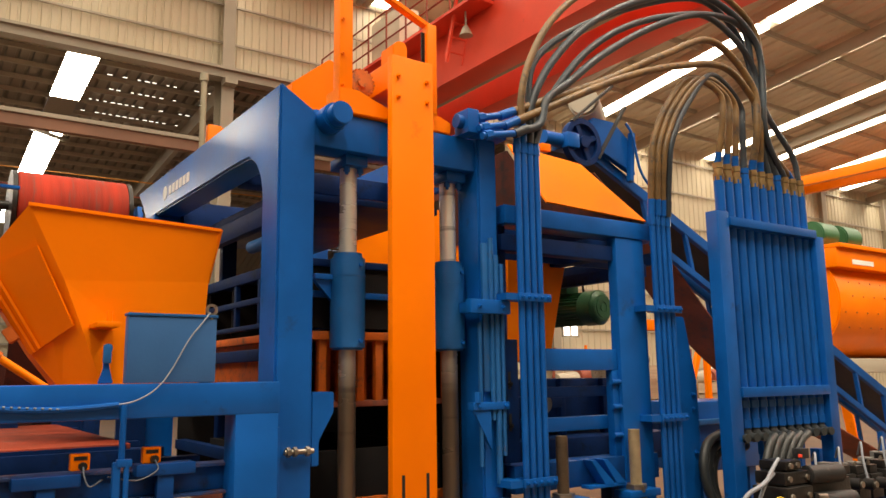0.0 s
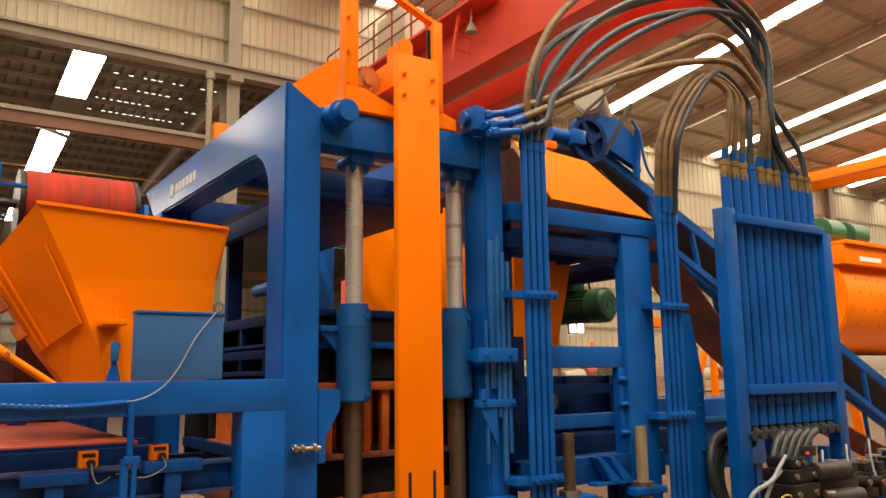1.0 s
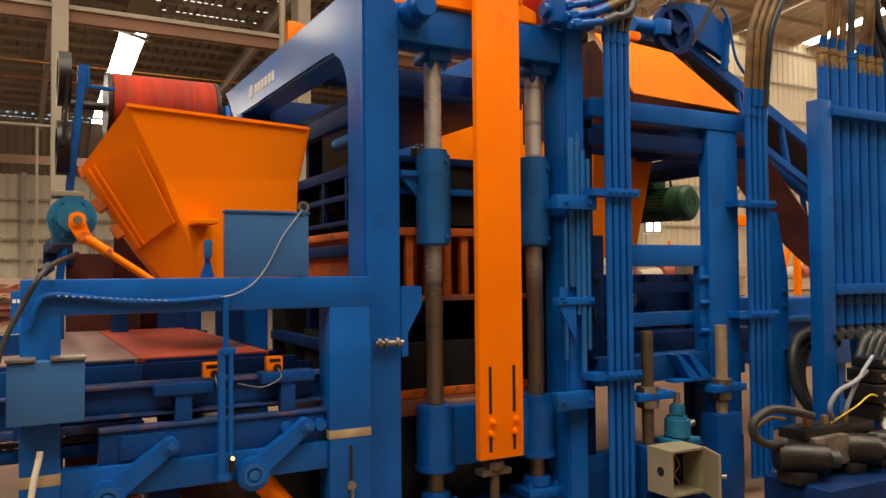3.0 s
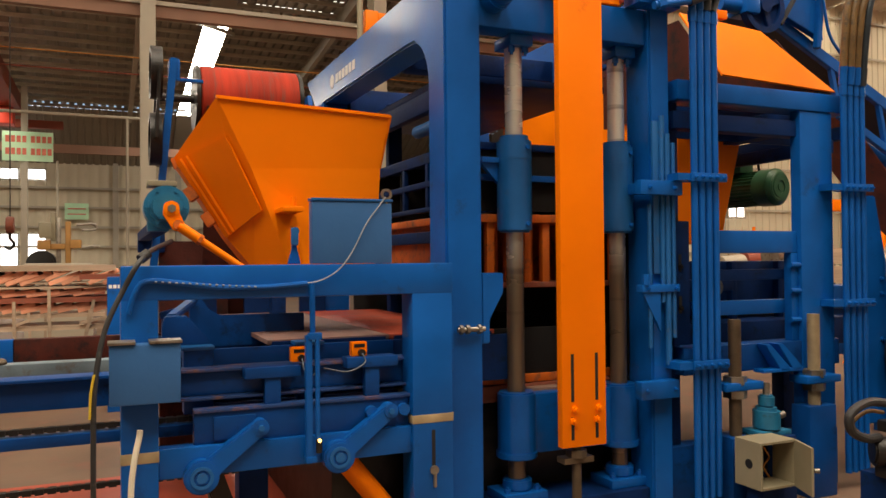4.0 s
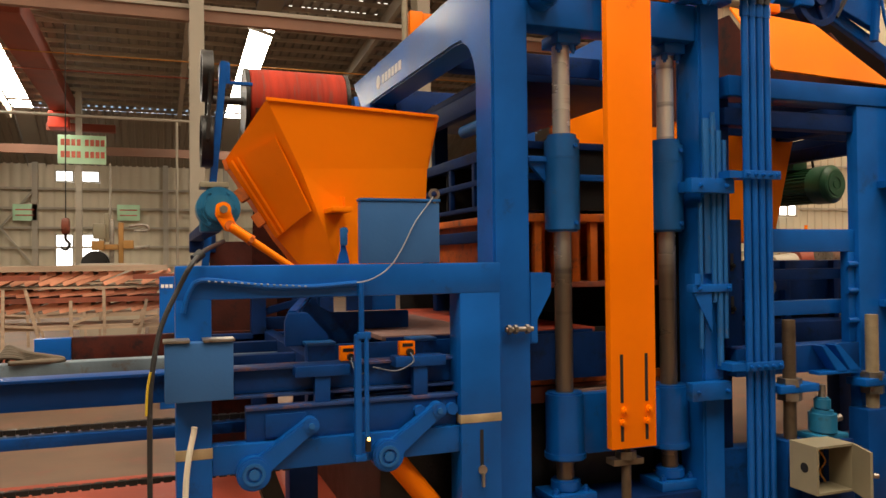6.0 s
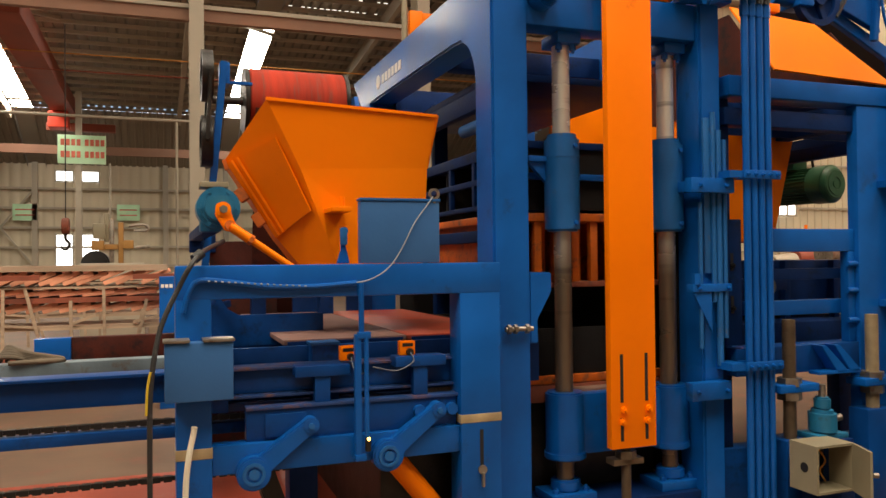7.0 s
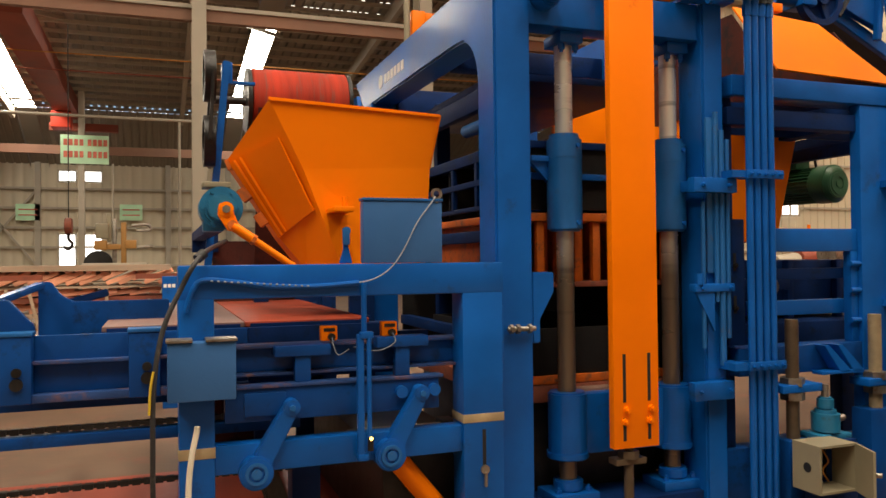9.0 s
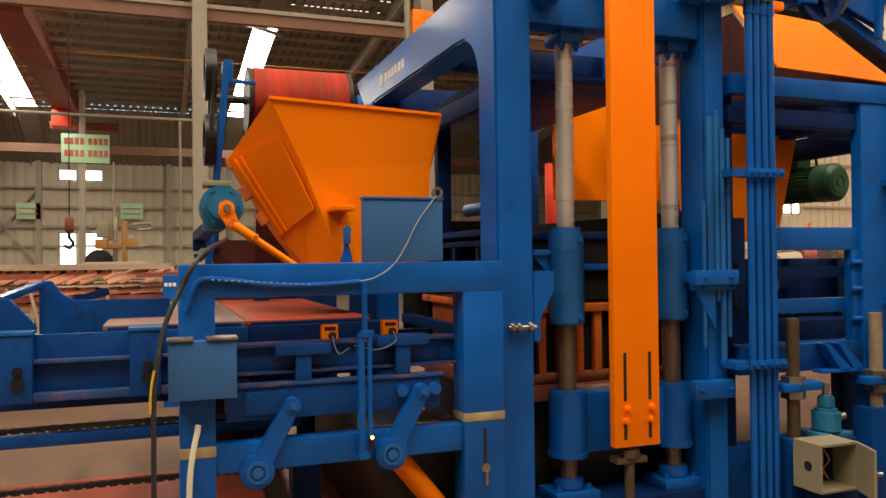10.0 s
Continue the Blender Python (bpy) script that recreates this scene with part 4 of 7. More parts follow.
def gear_drive():
    t, p = kit("gear_reducer", "teal worm gear reducer with an orange crank and rod", "gearbox", (0.28, 4.05, 1.6))
    bm = bmesh.new()
    cyl(bm, (0.285, 3.96, 1.715), (0.285, 4.14, 1.715), 0.105, 32, bevel=0.02)
    cyl(bm, (0.285, 3.93, 1.715), (0.285, 3.96, 1.715), 0.07, 24, bevel=0.006)
    box(bm, 0.20, 0.30, 4.0, 4.12, 1.60, 1.66, 0.01)
    for k in range(6):
        a = k * math.pi / 3
        cyl(bm, (0.285 + 0.088 * math.cos(a), 3.945, 1.715 + 0.088 * math.sin(a)), (0.285 + 0.088 * math.cos(a), 3.96, 1.715 + 0.088 * math.sin(a)), 0.009, 6)
    p("gear_housing", bm, TEAL)
    bm = bmesh.new()
    box(bm, 0.20, 0.335, 3.99, 4.15, 1.818, 1.845, 0.004)
    p("terminal_cover", bm, CREAM)
    bm = bmesh.new()
    prism(bm, [(0.262, 1.675), (0.268, 1.728), (0.300, 1.742), (0.332, 1.728), (0.338, 1.685), (0.362, 1.625), (0.342, 1.596), (0.310, 1.598)], "y", 3.885, 3.915, 0.004)
    cyl(bm, (0.301, 3.88, 1.703), (0.301, 3.93, 1.703), 0.036, 20)
    p("crank", bm, ORANGE)
    p("crank_pin", made(cyl, (0.330, 3.862, 1.625), (0.330, 3.915, 1.625), 0.024, 18), ORANGE_WORN)
    p("crank_nut", made(cyl, (0.301, 3.868, 1.703), (0.301, 3.885, 1.703), 0.02, 6), STEEL)
    p("push_rod", made(cyl, (0.330, 3.87, 1.622), (0.64, 3.87, 1.409), 0.018, 16), ORANGE)
    p("rod_clevis", made(cyl, (0.340, 3.87, 1.615), (0.42, 3.87, 1.560), 0.024, 16), ORANGE)
    p("lock_nut", made(cyl, (0.42, 3.87, 1.560), (0.435, 3.87, 1.550), 0.027, 6), ORANGE_WORN)
    t2, p2 = kit("drive_pedestal", "rust-red plate pedestal under the gear drive", "pedestal", (0.6, 5.93, 0.0))
    p2("plate", made(box, 0.36, 0.84, 5.90, 5.96, 0.0, 1.60, 0.006), RED_DARK)
    p2("gusset", made(box, 0.40, 0.46, 5.96, 6.4, 0.0, 1.5, 0.006), RED_DARK)
    p("bracket", made(box, 0.22, 0.30, 4.14, 5.90, 1.60, 1.66, 0.006), BLUE_IN_SHADE)
    p("bracket_foot", made(box, 0.22, 0.40, 5.88, 5.96, 1.52, 1.66, 0.006), BLUE_IN_SHADE)


gear_drive()


def belt_feeder():
    t, p = kit("belt_feeder", "inclined belt feeder with a red drum above the hopper", "conveyor", (0.9, 5.9, 0.0))
    bm = bmesh.new()
    cyl(bm, (0.62, 5.75, 2.60), (1.30, 5.75, 2.60), 0.235, 48, bevel=0.008)
    p("drum", bm, RED_BELT, "red rubber-lagged drum with a dusty sheen")
    bm = bmesh.new()
    for x in (0.60, 1.31):
        cyl(bm, (x - 0.014, 5.75, 2.60), (x + 0.014, 5.75, 2.60), 0.237, 40)
    cyl(bm, (0.36, 5.75, 2.60), (1.42, 5.75, 2.60), 0.03, 16)
    p("drum_end", bm, DARKSTEEL)
    bm = bmesh.new()
    line = [(0.96, 5.53, 2.52), (0.96, 5.6, 2.2), (0.96, 5.95, 1.2), (0.96, 6.2, 0.5)]
    strip(bm, [Vector(q) for q in line], (0.62, 0, 0), 0.015)
    p("belt", bm, RED_DARK, "worn dark red belt")
    bm = bmesh.new()
    beam(bm, (0.412, 5.2, 2.74), (0.285, 5.2, 1.40), 0.05, 0.045, 0.004, (1, 0, 0))
    beam(bm, (0.285, 5.2, 1.40), (0.285, 5.3, 0.0), 0.06, 0.06)
    box(bm, 0.385, 0.45, 5.2, 5.35, 2.60, 2.74, 0.006)
    p("side_rail", bm, BLUE)
    p("bearing_arm", made(box, 0.45, 0.60, 5.27, 5.31, 2.615, 2.635, 0.003), BLUE)
    bm = bmesh.new()
    prism(bm, [(5.55, 2.50), (5.95, 2.50), (5.90, 2.66), (5.62, 2.66)], "x", 1.37, 1.40, 0.004)
    cyl(bm, (1.34, 5.75, 2.60), (1.43, 5.75, 2.60), 0.055, 20)
    p("bearing_block", bm, BLUE)
    bm = bmesh.new()
    ring(bm, (0.305, 5.2, 2.64), (1, 0, 0), 0.13, 0.165, 0.07)
    ring(bm, (0.30, 5.2, 2.22), (1, 0, 0), 0.13, 0.165, 0.07)
    beam(bm, (0.32, 5.02, 2.64), (0.295, 5.02, 2.2), 0.06, 0.02)
    beam(bm, (0.32, 5.36, 2.64), (0.295, 5.36, 2.2), 0.06, 0.02)
    p("drive_belt", bm, DARKSTEEL, "black rubber drive belt")
    for c in ((0.305, 5.2, 2.64), (0.30, 5.2, 2.22)):
        p("pulley", made(cyl, (c[0] - 0.02, c[1], c[2]), (c[0] + 0.02, c[1], c[2]), 0.132, 24), BLUE_IN_SHADE)


belt_feeder()


# ---- the pallet table ----
def table_frame():
    t, p = kit("pallet_table", "blue welded table frame of box section beside the press", "table frame", (0.8, 3.5, 0.0))
    bm = bmesh.new()
    box(bm, 0.07, 1.556, 3.45, 3.60, 1.29, 1.435, 0.010)
    p("top_rail", bm, BLUE)
    bm = bmesh.new()
    box(bm, 0.07, 0.216, 3.452, 3.60, 0.0, 1.30, 0.010)
    post = p("leg", bm, BLUE)
    p("collar", made(box, 0.0685, 0.2175, 3.4505, 3.602, 0.62, 0.665, 0.001), TAN, "bare tan band", post)
    bm = bmesh.new()
    box(bm, 1.345, 1.552, 3.452, 3.60, 0.0, 1.30, 0.010)
    post = p("leg", bm, BLUE)
    bm = bmesh.new()
    box(bm, 1.3432, 1.5538, 3.4505, 3.602, 0.675, 0.715, 0.001)
    p("collar", bm, TAN, "bare tan band", post)
    bm = bmesh.new()
    box(bm, 1.44, 1.458, 3.4505, 3.46, 0.47, 0.64)
    p("slot", bm, BLACK, "", post)
    bm = bmesh.new()
    cyl(bm, (1.45, 3.44, 0.45), (1.45, 3.455, 0.45), 0.022, 12)
    beam(bm, (1.45, 3.44, 0.44), (1.45, 3.44, 0.37), 0.012, 0.022, 0.003, up=(0, 1, 0))
    p("latch", bm, STEEL, "", post)
    bm = bmesh.new()
    box(bm, 0.216, 1.346, 3.47, 3.56, 0.54, 0.665, 0.006)
    p("lower_rail", bm, BLUE)
    for x in (0.16, 0.62, 1.10):
        p("rear_leg", made(box, x, x + 0.10, 5.6, 5.7, 0.0, 1.28, 0.006), BLUE_IN_SHADE)
    p("rear_rail", made(box, 0.07, 1.56, 5.6, 5.72, 0.78, 0.92, 0.006), BLUE_IN_SHADE)
    bm = bmesh.new()
    box(bm, 0.60, 0.74, 3.85, 3.99, 0.0, 0.55, 0.006)
    p("inner_post", bm, BLUE_IN_SHADE)
    bm = bmesh.new()
    beam(bm, (0.42, 3.65, 0.58), (0.62, 3.7, 0.02), 0.05, 0.09)
    p("brace", bm, DARKSTEEL)
    bm = bmesh.new()
    ring(bm, (1.223, 3.46, 1.758), (0, 1, 0), 0.016, 0.027, 0.012, 20)
    cyl(bm, (1.223, 3.46, 1.715), (1.223, 3.46, 1.735), 0.009, 8)
    # box on the rail
    t2, p2 = kit("terminal_box", "blue steel terminal box with lifting eye on the table rail", "box", (1.06, 3.6, 1.435))
    p2("lifting_eye", bm, STEEL)
    bm = bmesh.new()
    box(bm, 0.868, 1.248, 3.455, 3.515, 1.437, 1.722, 0.006)
    p2("case", bm, BLUE_FADED)
    p2("lid", made(box, 0.864, 1.252, 3.450, 3.520, 1.722, 1.735, 0.003), BLUE_PALE)
    # lug with a shackle
    t3, p3 = kit("shackle_lug", "blue lifting lug with a shackle on the table rail", "lifting lug", (0.79, 3.5, 1.435))
    bm = bmesh.new()
    prism(bm, [(0.765, 1.437), (0.825, 1.437), (0.805, 1.52), (0.805, 1.56), (0.785, 1.56), (0.785, 1.50)], "y", 3.49, 3.51, 0.003)
    p3("lug", bm, BLUE)
    bm = bmesh.new()
    box(bm, 0.778, 0.812, 3.475, 3.49, 1.52, 1.60, 0.008)
    ring(bm, (0.797, 3.485, 1.585), (0, 1, 0), 0.008, 0.018, 0.014, 18)
    p3("shackle", bm, BLUE_PALE)


table_frame()


def junction_box():
    t, p = kit("junction_box", "pale blue sheet junction box fixed to the table leg", "junction box", (0.16, 3.42, 0.88))
    p("case", made(box, 0.026, 0.296, 3.352, 3.448, 0.88, 1.12, 0.006), BLUE_FADED)
    bm = bmesh.new()
    box(bm, 0.02, 0.125, 3.342, 3.452, 1.122, 1.134, 0.003)
    box(bm, 0.175, 0.302, 3.342, 3.452, 1.122, 1.134, 0.003)
    p("lid_lip", bm, STEEL)


junction_box()


def cables():
    t, p = kit("supply_cable", "black supply cable with a yellow stripe hanging past the table leg", "cable", (0.05, 3.38, 0.0))
    bm = bmesh.new()
    tube(bm, [(0.30, 3.9, 1.55), (0.16, 3.40, 1.475), (0.075, 3.36, 1.33), (0.008, 3.33, 1.17), (-0.025, 3.30, 0.96), (-0.03, 3.30, 0.73), (-0.03, 3.31, 0.35), (-0.03, 3.32, 0.02)], 0.0105, 10)
    p("sheath", bm, RUBBER)
    bm = bmesh.new()
    tube(bm, [(-0.026, 3.288, 1.02), (-0.038, 3.288, 0.95), (-0.043, 3.289, 0.85)], 0.005, 6)
    p("stripe", bm, YELLOW)
    bm = bmesh.new()
    cyl(bm, (0.145, 3.40, 1.462), (0.175, 3.42, 1.488), 0.021, 12)
    p("gland", bm, BLACK)
    t, p = kit("sensor_conduit", "pale sleeved sensor wire clipped along the table rail", "cable", (0.6, 3.44, 1.3))
    bm = bmesh.new()
    tube(bm, [(0.10, 3.44, 1.24), (0.125, 3.435, 1.325), (0.17, 3.435, 1.372), (0.30, 3.437, 1.362), (0.46, 3.437, 1.340), (0.66, 3.437, 1.338), (0.84, 3.437, 1.350)], 0.012, 8)
    p("sleeve", bm, BLUE)
    bm = bmesh.new()
    tube(bm, [(0.80, 3.436, 1.347), (0.90, 3.436, 1.362), (0.985, 3.436, 1.41), (1.05, 3.442, 1.49), (1.12, 3.444, 1.62), (1.18, 3.444, 1.70), (1.215, 3.45, 1.745)], 0.0032, 8)
    for k in range(16):
        x = 0.20 + 0.027 * k
        cyl(bm, (x, 3.424, 1.372 - 0.07 * (x - 0.17)), (x + 0.010, 3.424, 1.37 - 0.07 * (x - 0.17)), 0.0035, 6)
    p("wire", bm, CABLE_WHITE)
    t, p = kit("earth_cable", "white cable end hanging from the junction box", "cable", (0.12, 3.40, 0.5))
    bm = bmesh.new()
    tube(bm, [(0.142, 3.40, 0.77), (0.138, 3.40, 0.74), (0.118, 3.39, 0.64), (0.105, 3.39, 0.48), (0.10, 3.39, 0.02)], 0.012, 8)
    p("sheath", bm, CREAM_PALE)
    t, p = kit("sensor_pole", "thin blue sensor pole with an amber indicator, fixed to the table", "sensor", (0.86, 3.43, 0.55))
    bm = bmesh.new()
    cyl(bm, (0.862, 3.435, 1.10), (0.862, 3.435, 1.35), 0.013, 12)
    beam(bm, (0.842, 3.43, 0.56), (0.842, 3.43, 1.12), 0.03, 0.03, 0.003, up=(0, 1, 0))
    cyl(bm, (0.880, 3.42, 0.66), (0.880, 3.42, 1.12), 0.011, 12)
    box(bm, 0.825, 0.875, 3.41, 3.45, 0.555, 0.585, 0.004)
    box(bm, 0.84, 0.90, 3.41, 3.44, 1.10, 1.13, 0.003)
    p("pole", bm, BLUE)
    bm = bmesh.new()
    cyl(bm, (0.882, 3.41, 0.60), (0.882, 3.41, 0.66), 0.014, 12)
    p("sensor_body", bm, DARKSTEEL)
    p("indicator", made(cyl, (0.882, 3.395, 0.655), (0.882, 3.402, 0.655), 0.008, 10), LED, "lit amber indicator")


cables()


def lift_frame():
    """The rising pallet frame: ledge channels, brackets with sensors, and the beam on which the arms pivot. Drawn lowered."""
    t, p = kit("pallet_elevator", "blue rising pallet frame with dusty ledges and orange sensors", "lift frame", (0.9, 3.7, 0.9))
    bm = bmesh.new()
    box(bm, 0.30, 1.565, 3.60, 3.66, 0.86, 0.965, 0.004)
    # lift frame blue is dimmed for the shade under the table rail
    p("channel_web", bm, BLUE_HALF_SHADE)
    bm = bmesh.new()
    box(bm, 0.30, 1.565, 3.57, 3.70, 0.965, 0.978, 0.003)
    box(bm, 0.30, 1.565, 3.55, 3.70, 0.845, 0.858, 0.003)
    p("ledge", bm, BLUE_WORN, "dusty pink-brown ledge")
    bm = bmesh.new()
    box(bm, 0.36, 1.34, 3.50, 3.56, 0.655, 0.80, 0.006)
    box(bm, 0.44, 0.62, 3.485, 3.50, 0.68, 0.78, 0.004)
    p("pivot_beam", bm, BLUE_HALF_SHADE)
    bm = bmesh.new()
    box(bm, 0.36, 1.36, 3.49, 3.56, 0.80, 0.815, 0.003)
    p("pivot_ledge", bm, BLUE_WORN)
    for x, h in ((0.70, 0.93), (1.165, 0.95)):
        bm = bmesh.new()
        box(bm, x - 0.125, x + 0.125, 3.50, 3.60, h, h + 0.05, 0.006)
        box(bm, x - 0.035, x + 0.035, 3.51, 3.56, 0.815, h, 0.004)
        p("tee_bracket", bm, BLUE_HALF_SHADE)
    for x, z in ((0.825, 1.02), (1.11, 1.03)):
        bm = bmesh.new()
        box(bm, x - 0.038, x + 0.038, 3.535, 3.58, z - 0.03, z + 0.038, 0.006)
        s = p("sensor", bm, ORANGE)
        bm = bmesh.new()
        cyl(bm, (x + 0.008, 3.515, z - 0.012), (x + 0.008, 3.535, z - 0.012), 0.017, 14)
        box(bm, x - 0.026, x + 0.026, 3.533, 3.536, z + 0.012, z + 0.028)
        p("sensor_face", bm, DARKSTEEL, "", s)
        bm = bmesh.new()
        end = 0.895 if x < 1 else 0.915
        tube(bm, [(x + 0.008, 3.515, z - 0.014), (x + 0.010, 3.485, z - 0.055), (x * 0.6 + end * 0.4, 3.465, z - 0.088), (end, 3.445, z - 0.062)], 0.0035, 6)
        p("sensor_wire", bm, WIRE_DIM, "", s)
    for x in (1.15, 1.31):
        p("pivot_lug", made(cyl, (x, 3.47, 0.745), (x, 3.50, 0.745), 0.028, 14), BLUE)
    for y in (4.3, 5.0, 5.6):
        p("cross_rail", made(box, 0.34, 1.56, y, y + 0.08, 0.86, 0.95, 0.006), BLUE_IN_SHADE)
    return t


LIFT = lift_frame()
ARM_LOW, ARM_L = 36.5, 0.31


def lift_arm(x, z, label):
    """A cast lever on a fixed roller. Drawn level, along +x from its roller."""
    t = thing("rocker_lever", label, "lever", (x, 3.45, z), "lift arms")
    bm = bmesh.new()
    prism(bm, [(0.0, -0.047), (ARM_L, -0.034), (ARM_L, 0.034), (0.0, 0.047)], "y", -0.015, 0.045, 0.006)
    cyl(bm, (ARM_L, -0.02, 0), (ARM_L, 0.05, 0), 0.036, 24, bevel=0.004)
    part("lever", bm, BLUE, t)
    bm = bmesh.new()
    cyl(bm, (0, -0.03, 0), (0, 0.06, 0), 0.073, 32, bevel=0.008)
    part("roller", bm, BLUE, t)
    bm = bmesh.new()
    ring(bm, (0, -0.032, 0), (0, 1, 0), 0.034, 0.048, 0.012, 24)
    cyl(bm, (0, -0.04, 0), (0, -0.03, 0), 0.022, 16)
    part("roller_cap", bm, BLUE_PALE, t)
    bm = bmesh.new()
    cyl(bm, (ARM_L, -0.032, 0), (ARM_L, -0.02, 0), 0.014, 6)
    part("pin", bm, BLUE_PALE, t)
    return t


ARMS = [(lift_arm(0.981, 0.566, "blue cast lever with roller, coupled to an orange cylinder"), 0.981, 0.566),
        (lift_arm(0.384, 0.543, "blue cast lever with roller under the table"), 0.384, 0.543)]


def lift_cylinder():
    t, p = kit("lift_cylinder", "orange hydraulic lift cylinder under the table", "cylinder", (1.12, 3.55, 0.4))
    bm = bmesh.new()
    cyl(bm, (1.03, 3.56, 0.53), (1.30, 3.60, 0.20), 0.052, 24, bevel=0.006)
    p("barrel", bm, ORANGE)
    p("rod", made(cyl, (0.99, 3.555, 0.575), (1.05, 3.56, 0.51), 0.025, 16), STEEL)


lift_cylinder()


def table_base():
    t, p = kit("table_base", "black base body added to fill the dark space under the pallet table", "machine base", (1.35, 4.6, 0.0))
    # added black body that hides the lit floor under the table
    p("casting", made(box, 1.02, 1.56, 3.72, 5.55, 0.0, 0.50, 0.02), DARKSTEEL)
    p("shaft", made(cyl, (0.9, 3.95, 0.55), (1.56, 3.95, 0.55), 0.035, 16), STEEL)
    for x in (1.15, 1.4):
        p("bearing", made(box, x, x + 0.08, 3.88, 4.02, 0.50, 0.60, 0.01), DARKSTEEL)
    p("hose", made(tube, [(1.12, 3.70, 0.42), (1.16, 3.66, 0.30), (1.28, 3.68, 0.22), (1.40, 3.70, 0.10), (1.46, 3.70, 0.0)], 0.014, 8), RUBBER)


table_base()


def carriage():
    """The pallet carriage. Drawn lowered, with its end bracket at x = 0."""
    t = thing("pallet_carriage", "blue sliding pallet carriage with end brackets and pusher horns", "carriage", (0, 3.75, 1.0))
    o = Vector((0, 3.75, 1.0))
    def p(name, bm, mat, tag="", parent=None):
        bmesh.ops.translate(bm, verts=bm.verts, vec=-o)
        return part(name, bm, mat, parent or t, tag)
    bm = bmesh.new()
    box(bm, -0.03, 0.96, 3.76, 3.785, 0.80, 1.045, 0.003)
    # carriage blue carries the same painted half shade
    p("side_beam", bm, BLUE_HALF_SHADE)
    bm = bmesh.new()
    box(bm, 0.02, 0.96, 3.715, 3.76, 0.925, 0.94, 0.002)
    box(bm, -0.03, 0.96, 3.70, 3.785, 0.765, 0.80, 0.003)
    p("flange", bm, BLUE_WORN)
    # same beam going on into the press, its shade put into the colour
    p("fork_beam", made(box, 0.962, 1.68, 3.765, 3.79, 0.80, 1.045, 0.003), BLUE_IN_SHADE, "blue fork end, darkened for the shade inside the press")
    p("side_beam", made(box, -0.03, 1.68, 5.80, 5.85, 0.80, 1.045, 0.003), BLUE_IN_SHADE)
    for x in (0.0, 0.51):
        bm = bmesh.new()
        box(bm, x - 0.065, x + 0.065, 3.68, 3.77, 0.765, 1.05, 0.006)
        b = p("bracket", bm, BLUE_HALF_SHADE)
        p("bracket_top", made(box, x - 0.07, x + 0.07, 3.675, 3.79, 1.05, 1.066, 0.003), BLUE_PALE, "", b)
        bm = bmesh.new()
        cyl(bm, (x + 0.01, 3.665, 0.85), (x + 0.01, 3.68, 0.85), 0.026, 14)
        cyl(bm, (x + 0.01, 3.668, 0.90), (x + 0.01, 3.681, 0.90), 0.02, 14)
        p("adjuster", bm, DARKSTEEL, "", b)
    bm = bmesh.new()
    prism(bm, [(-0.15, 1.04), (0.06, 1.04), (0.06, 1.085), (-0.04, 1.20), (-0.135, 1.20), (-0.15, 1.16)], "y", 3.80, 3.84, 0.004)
    p("end_wedge", bm, BLUE_HALF_SHADE)
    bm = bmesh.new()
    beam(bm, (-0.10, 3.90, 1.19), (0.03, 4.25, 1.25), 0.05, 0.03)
    p("horn_bar", bm, BLUE_HALF_SHADE)
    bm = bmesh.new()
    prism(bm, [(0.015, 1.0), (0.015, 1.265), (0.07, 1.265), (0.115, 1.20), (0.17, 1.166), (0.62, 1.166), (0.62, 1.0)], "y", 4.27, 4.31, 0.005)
    p("horn", bm, BLUE_HALF_SHADE)
    bm = bmesh.new()
    beam(bm, (-0.05, 5.7, 1.08), (0.25, 5.7, 1.16), 0.05, 0.05)
    p("horn_bar", bm, BLUE_IN_SHADE)
    for x in (0.02, 0.9, 1.6):
        p("cross_member", made(box, x - 0.04, x + 0.04, 3.785, 5.80, 0.86, 0.96, 0.004), BLUE_IN_SHADE)
    return t


CARRIAGE = carriage()


def pallet(x0, x1, label, mat):
    """A steel pallet that rides on the carriage; its origin is the carriage's."""
    t = thing("pallet", label, "pallet", (0, 3.75, 1.0), "pallets on the carriage")
    bm = bmesh.new()
    box(bm, x0, x1, 3.80, 5.84, 1.046, 1.070, 0.003)
    bmesh.ops.translate(bm, verts=bm.verts, vec=(0, -3.75, -1.0))
    part("deck", bm, mat, t)
    bm = bmesh.new()
    box(bm, x0 + 0.02, x1 - 0.02, 3.792, 3.802, 1.030, 1.062)
    bmesh.ops.translate(bm, verts=bm.verts, vec=(0, -3.75, -1.0))
    part("edge_strip", bm, BLUE_IN_SHADE, t)
    return t


PALLETS = [pallet(0.33, 0.95, "dusty grey-red steel pallet lying on the carriage", material("dusty_pallet_steel", (0.19, 0.105, 0.09), 0.6, vary=0.25, scale=5, grime=((0.15, 0.13, 0.13), 0.52), bump=0.2, stretch=(1, 3, 1))),
           pallet(0.956, 1.555, "rust-red steel pallet lying on the carriage", PALLET)]


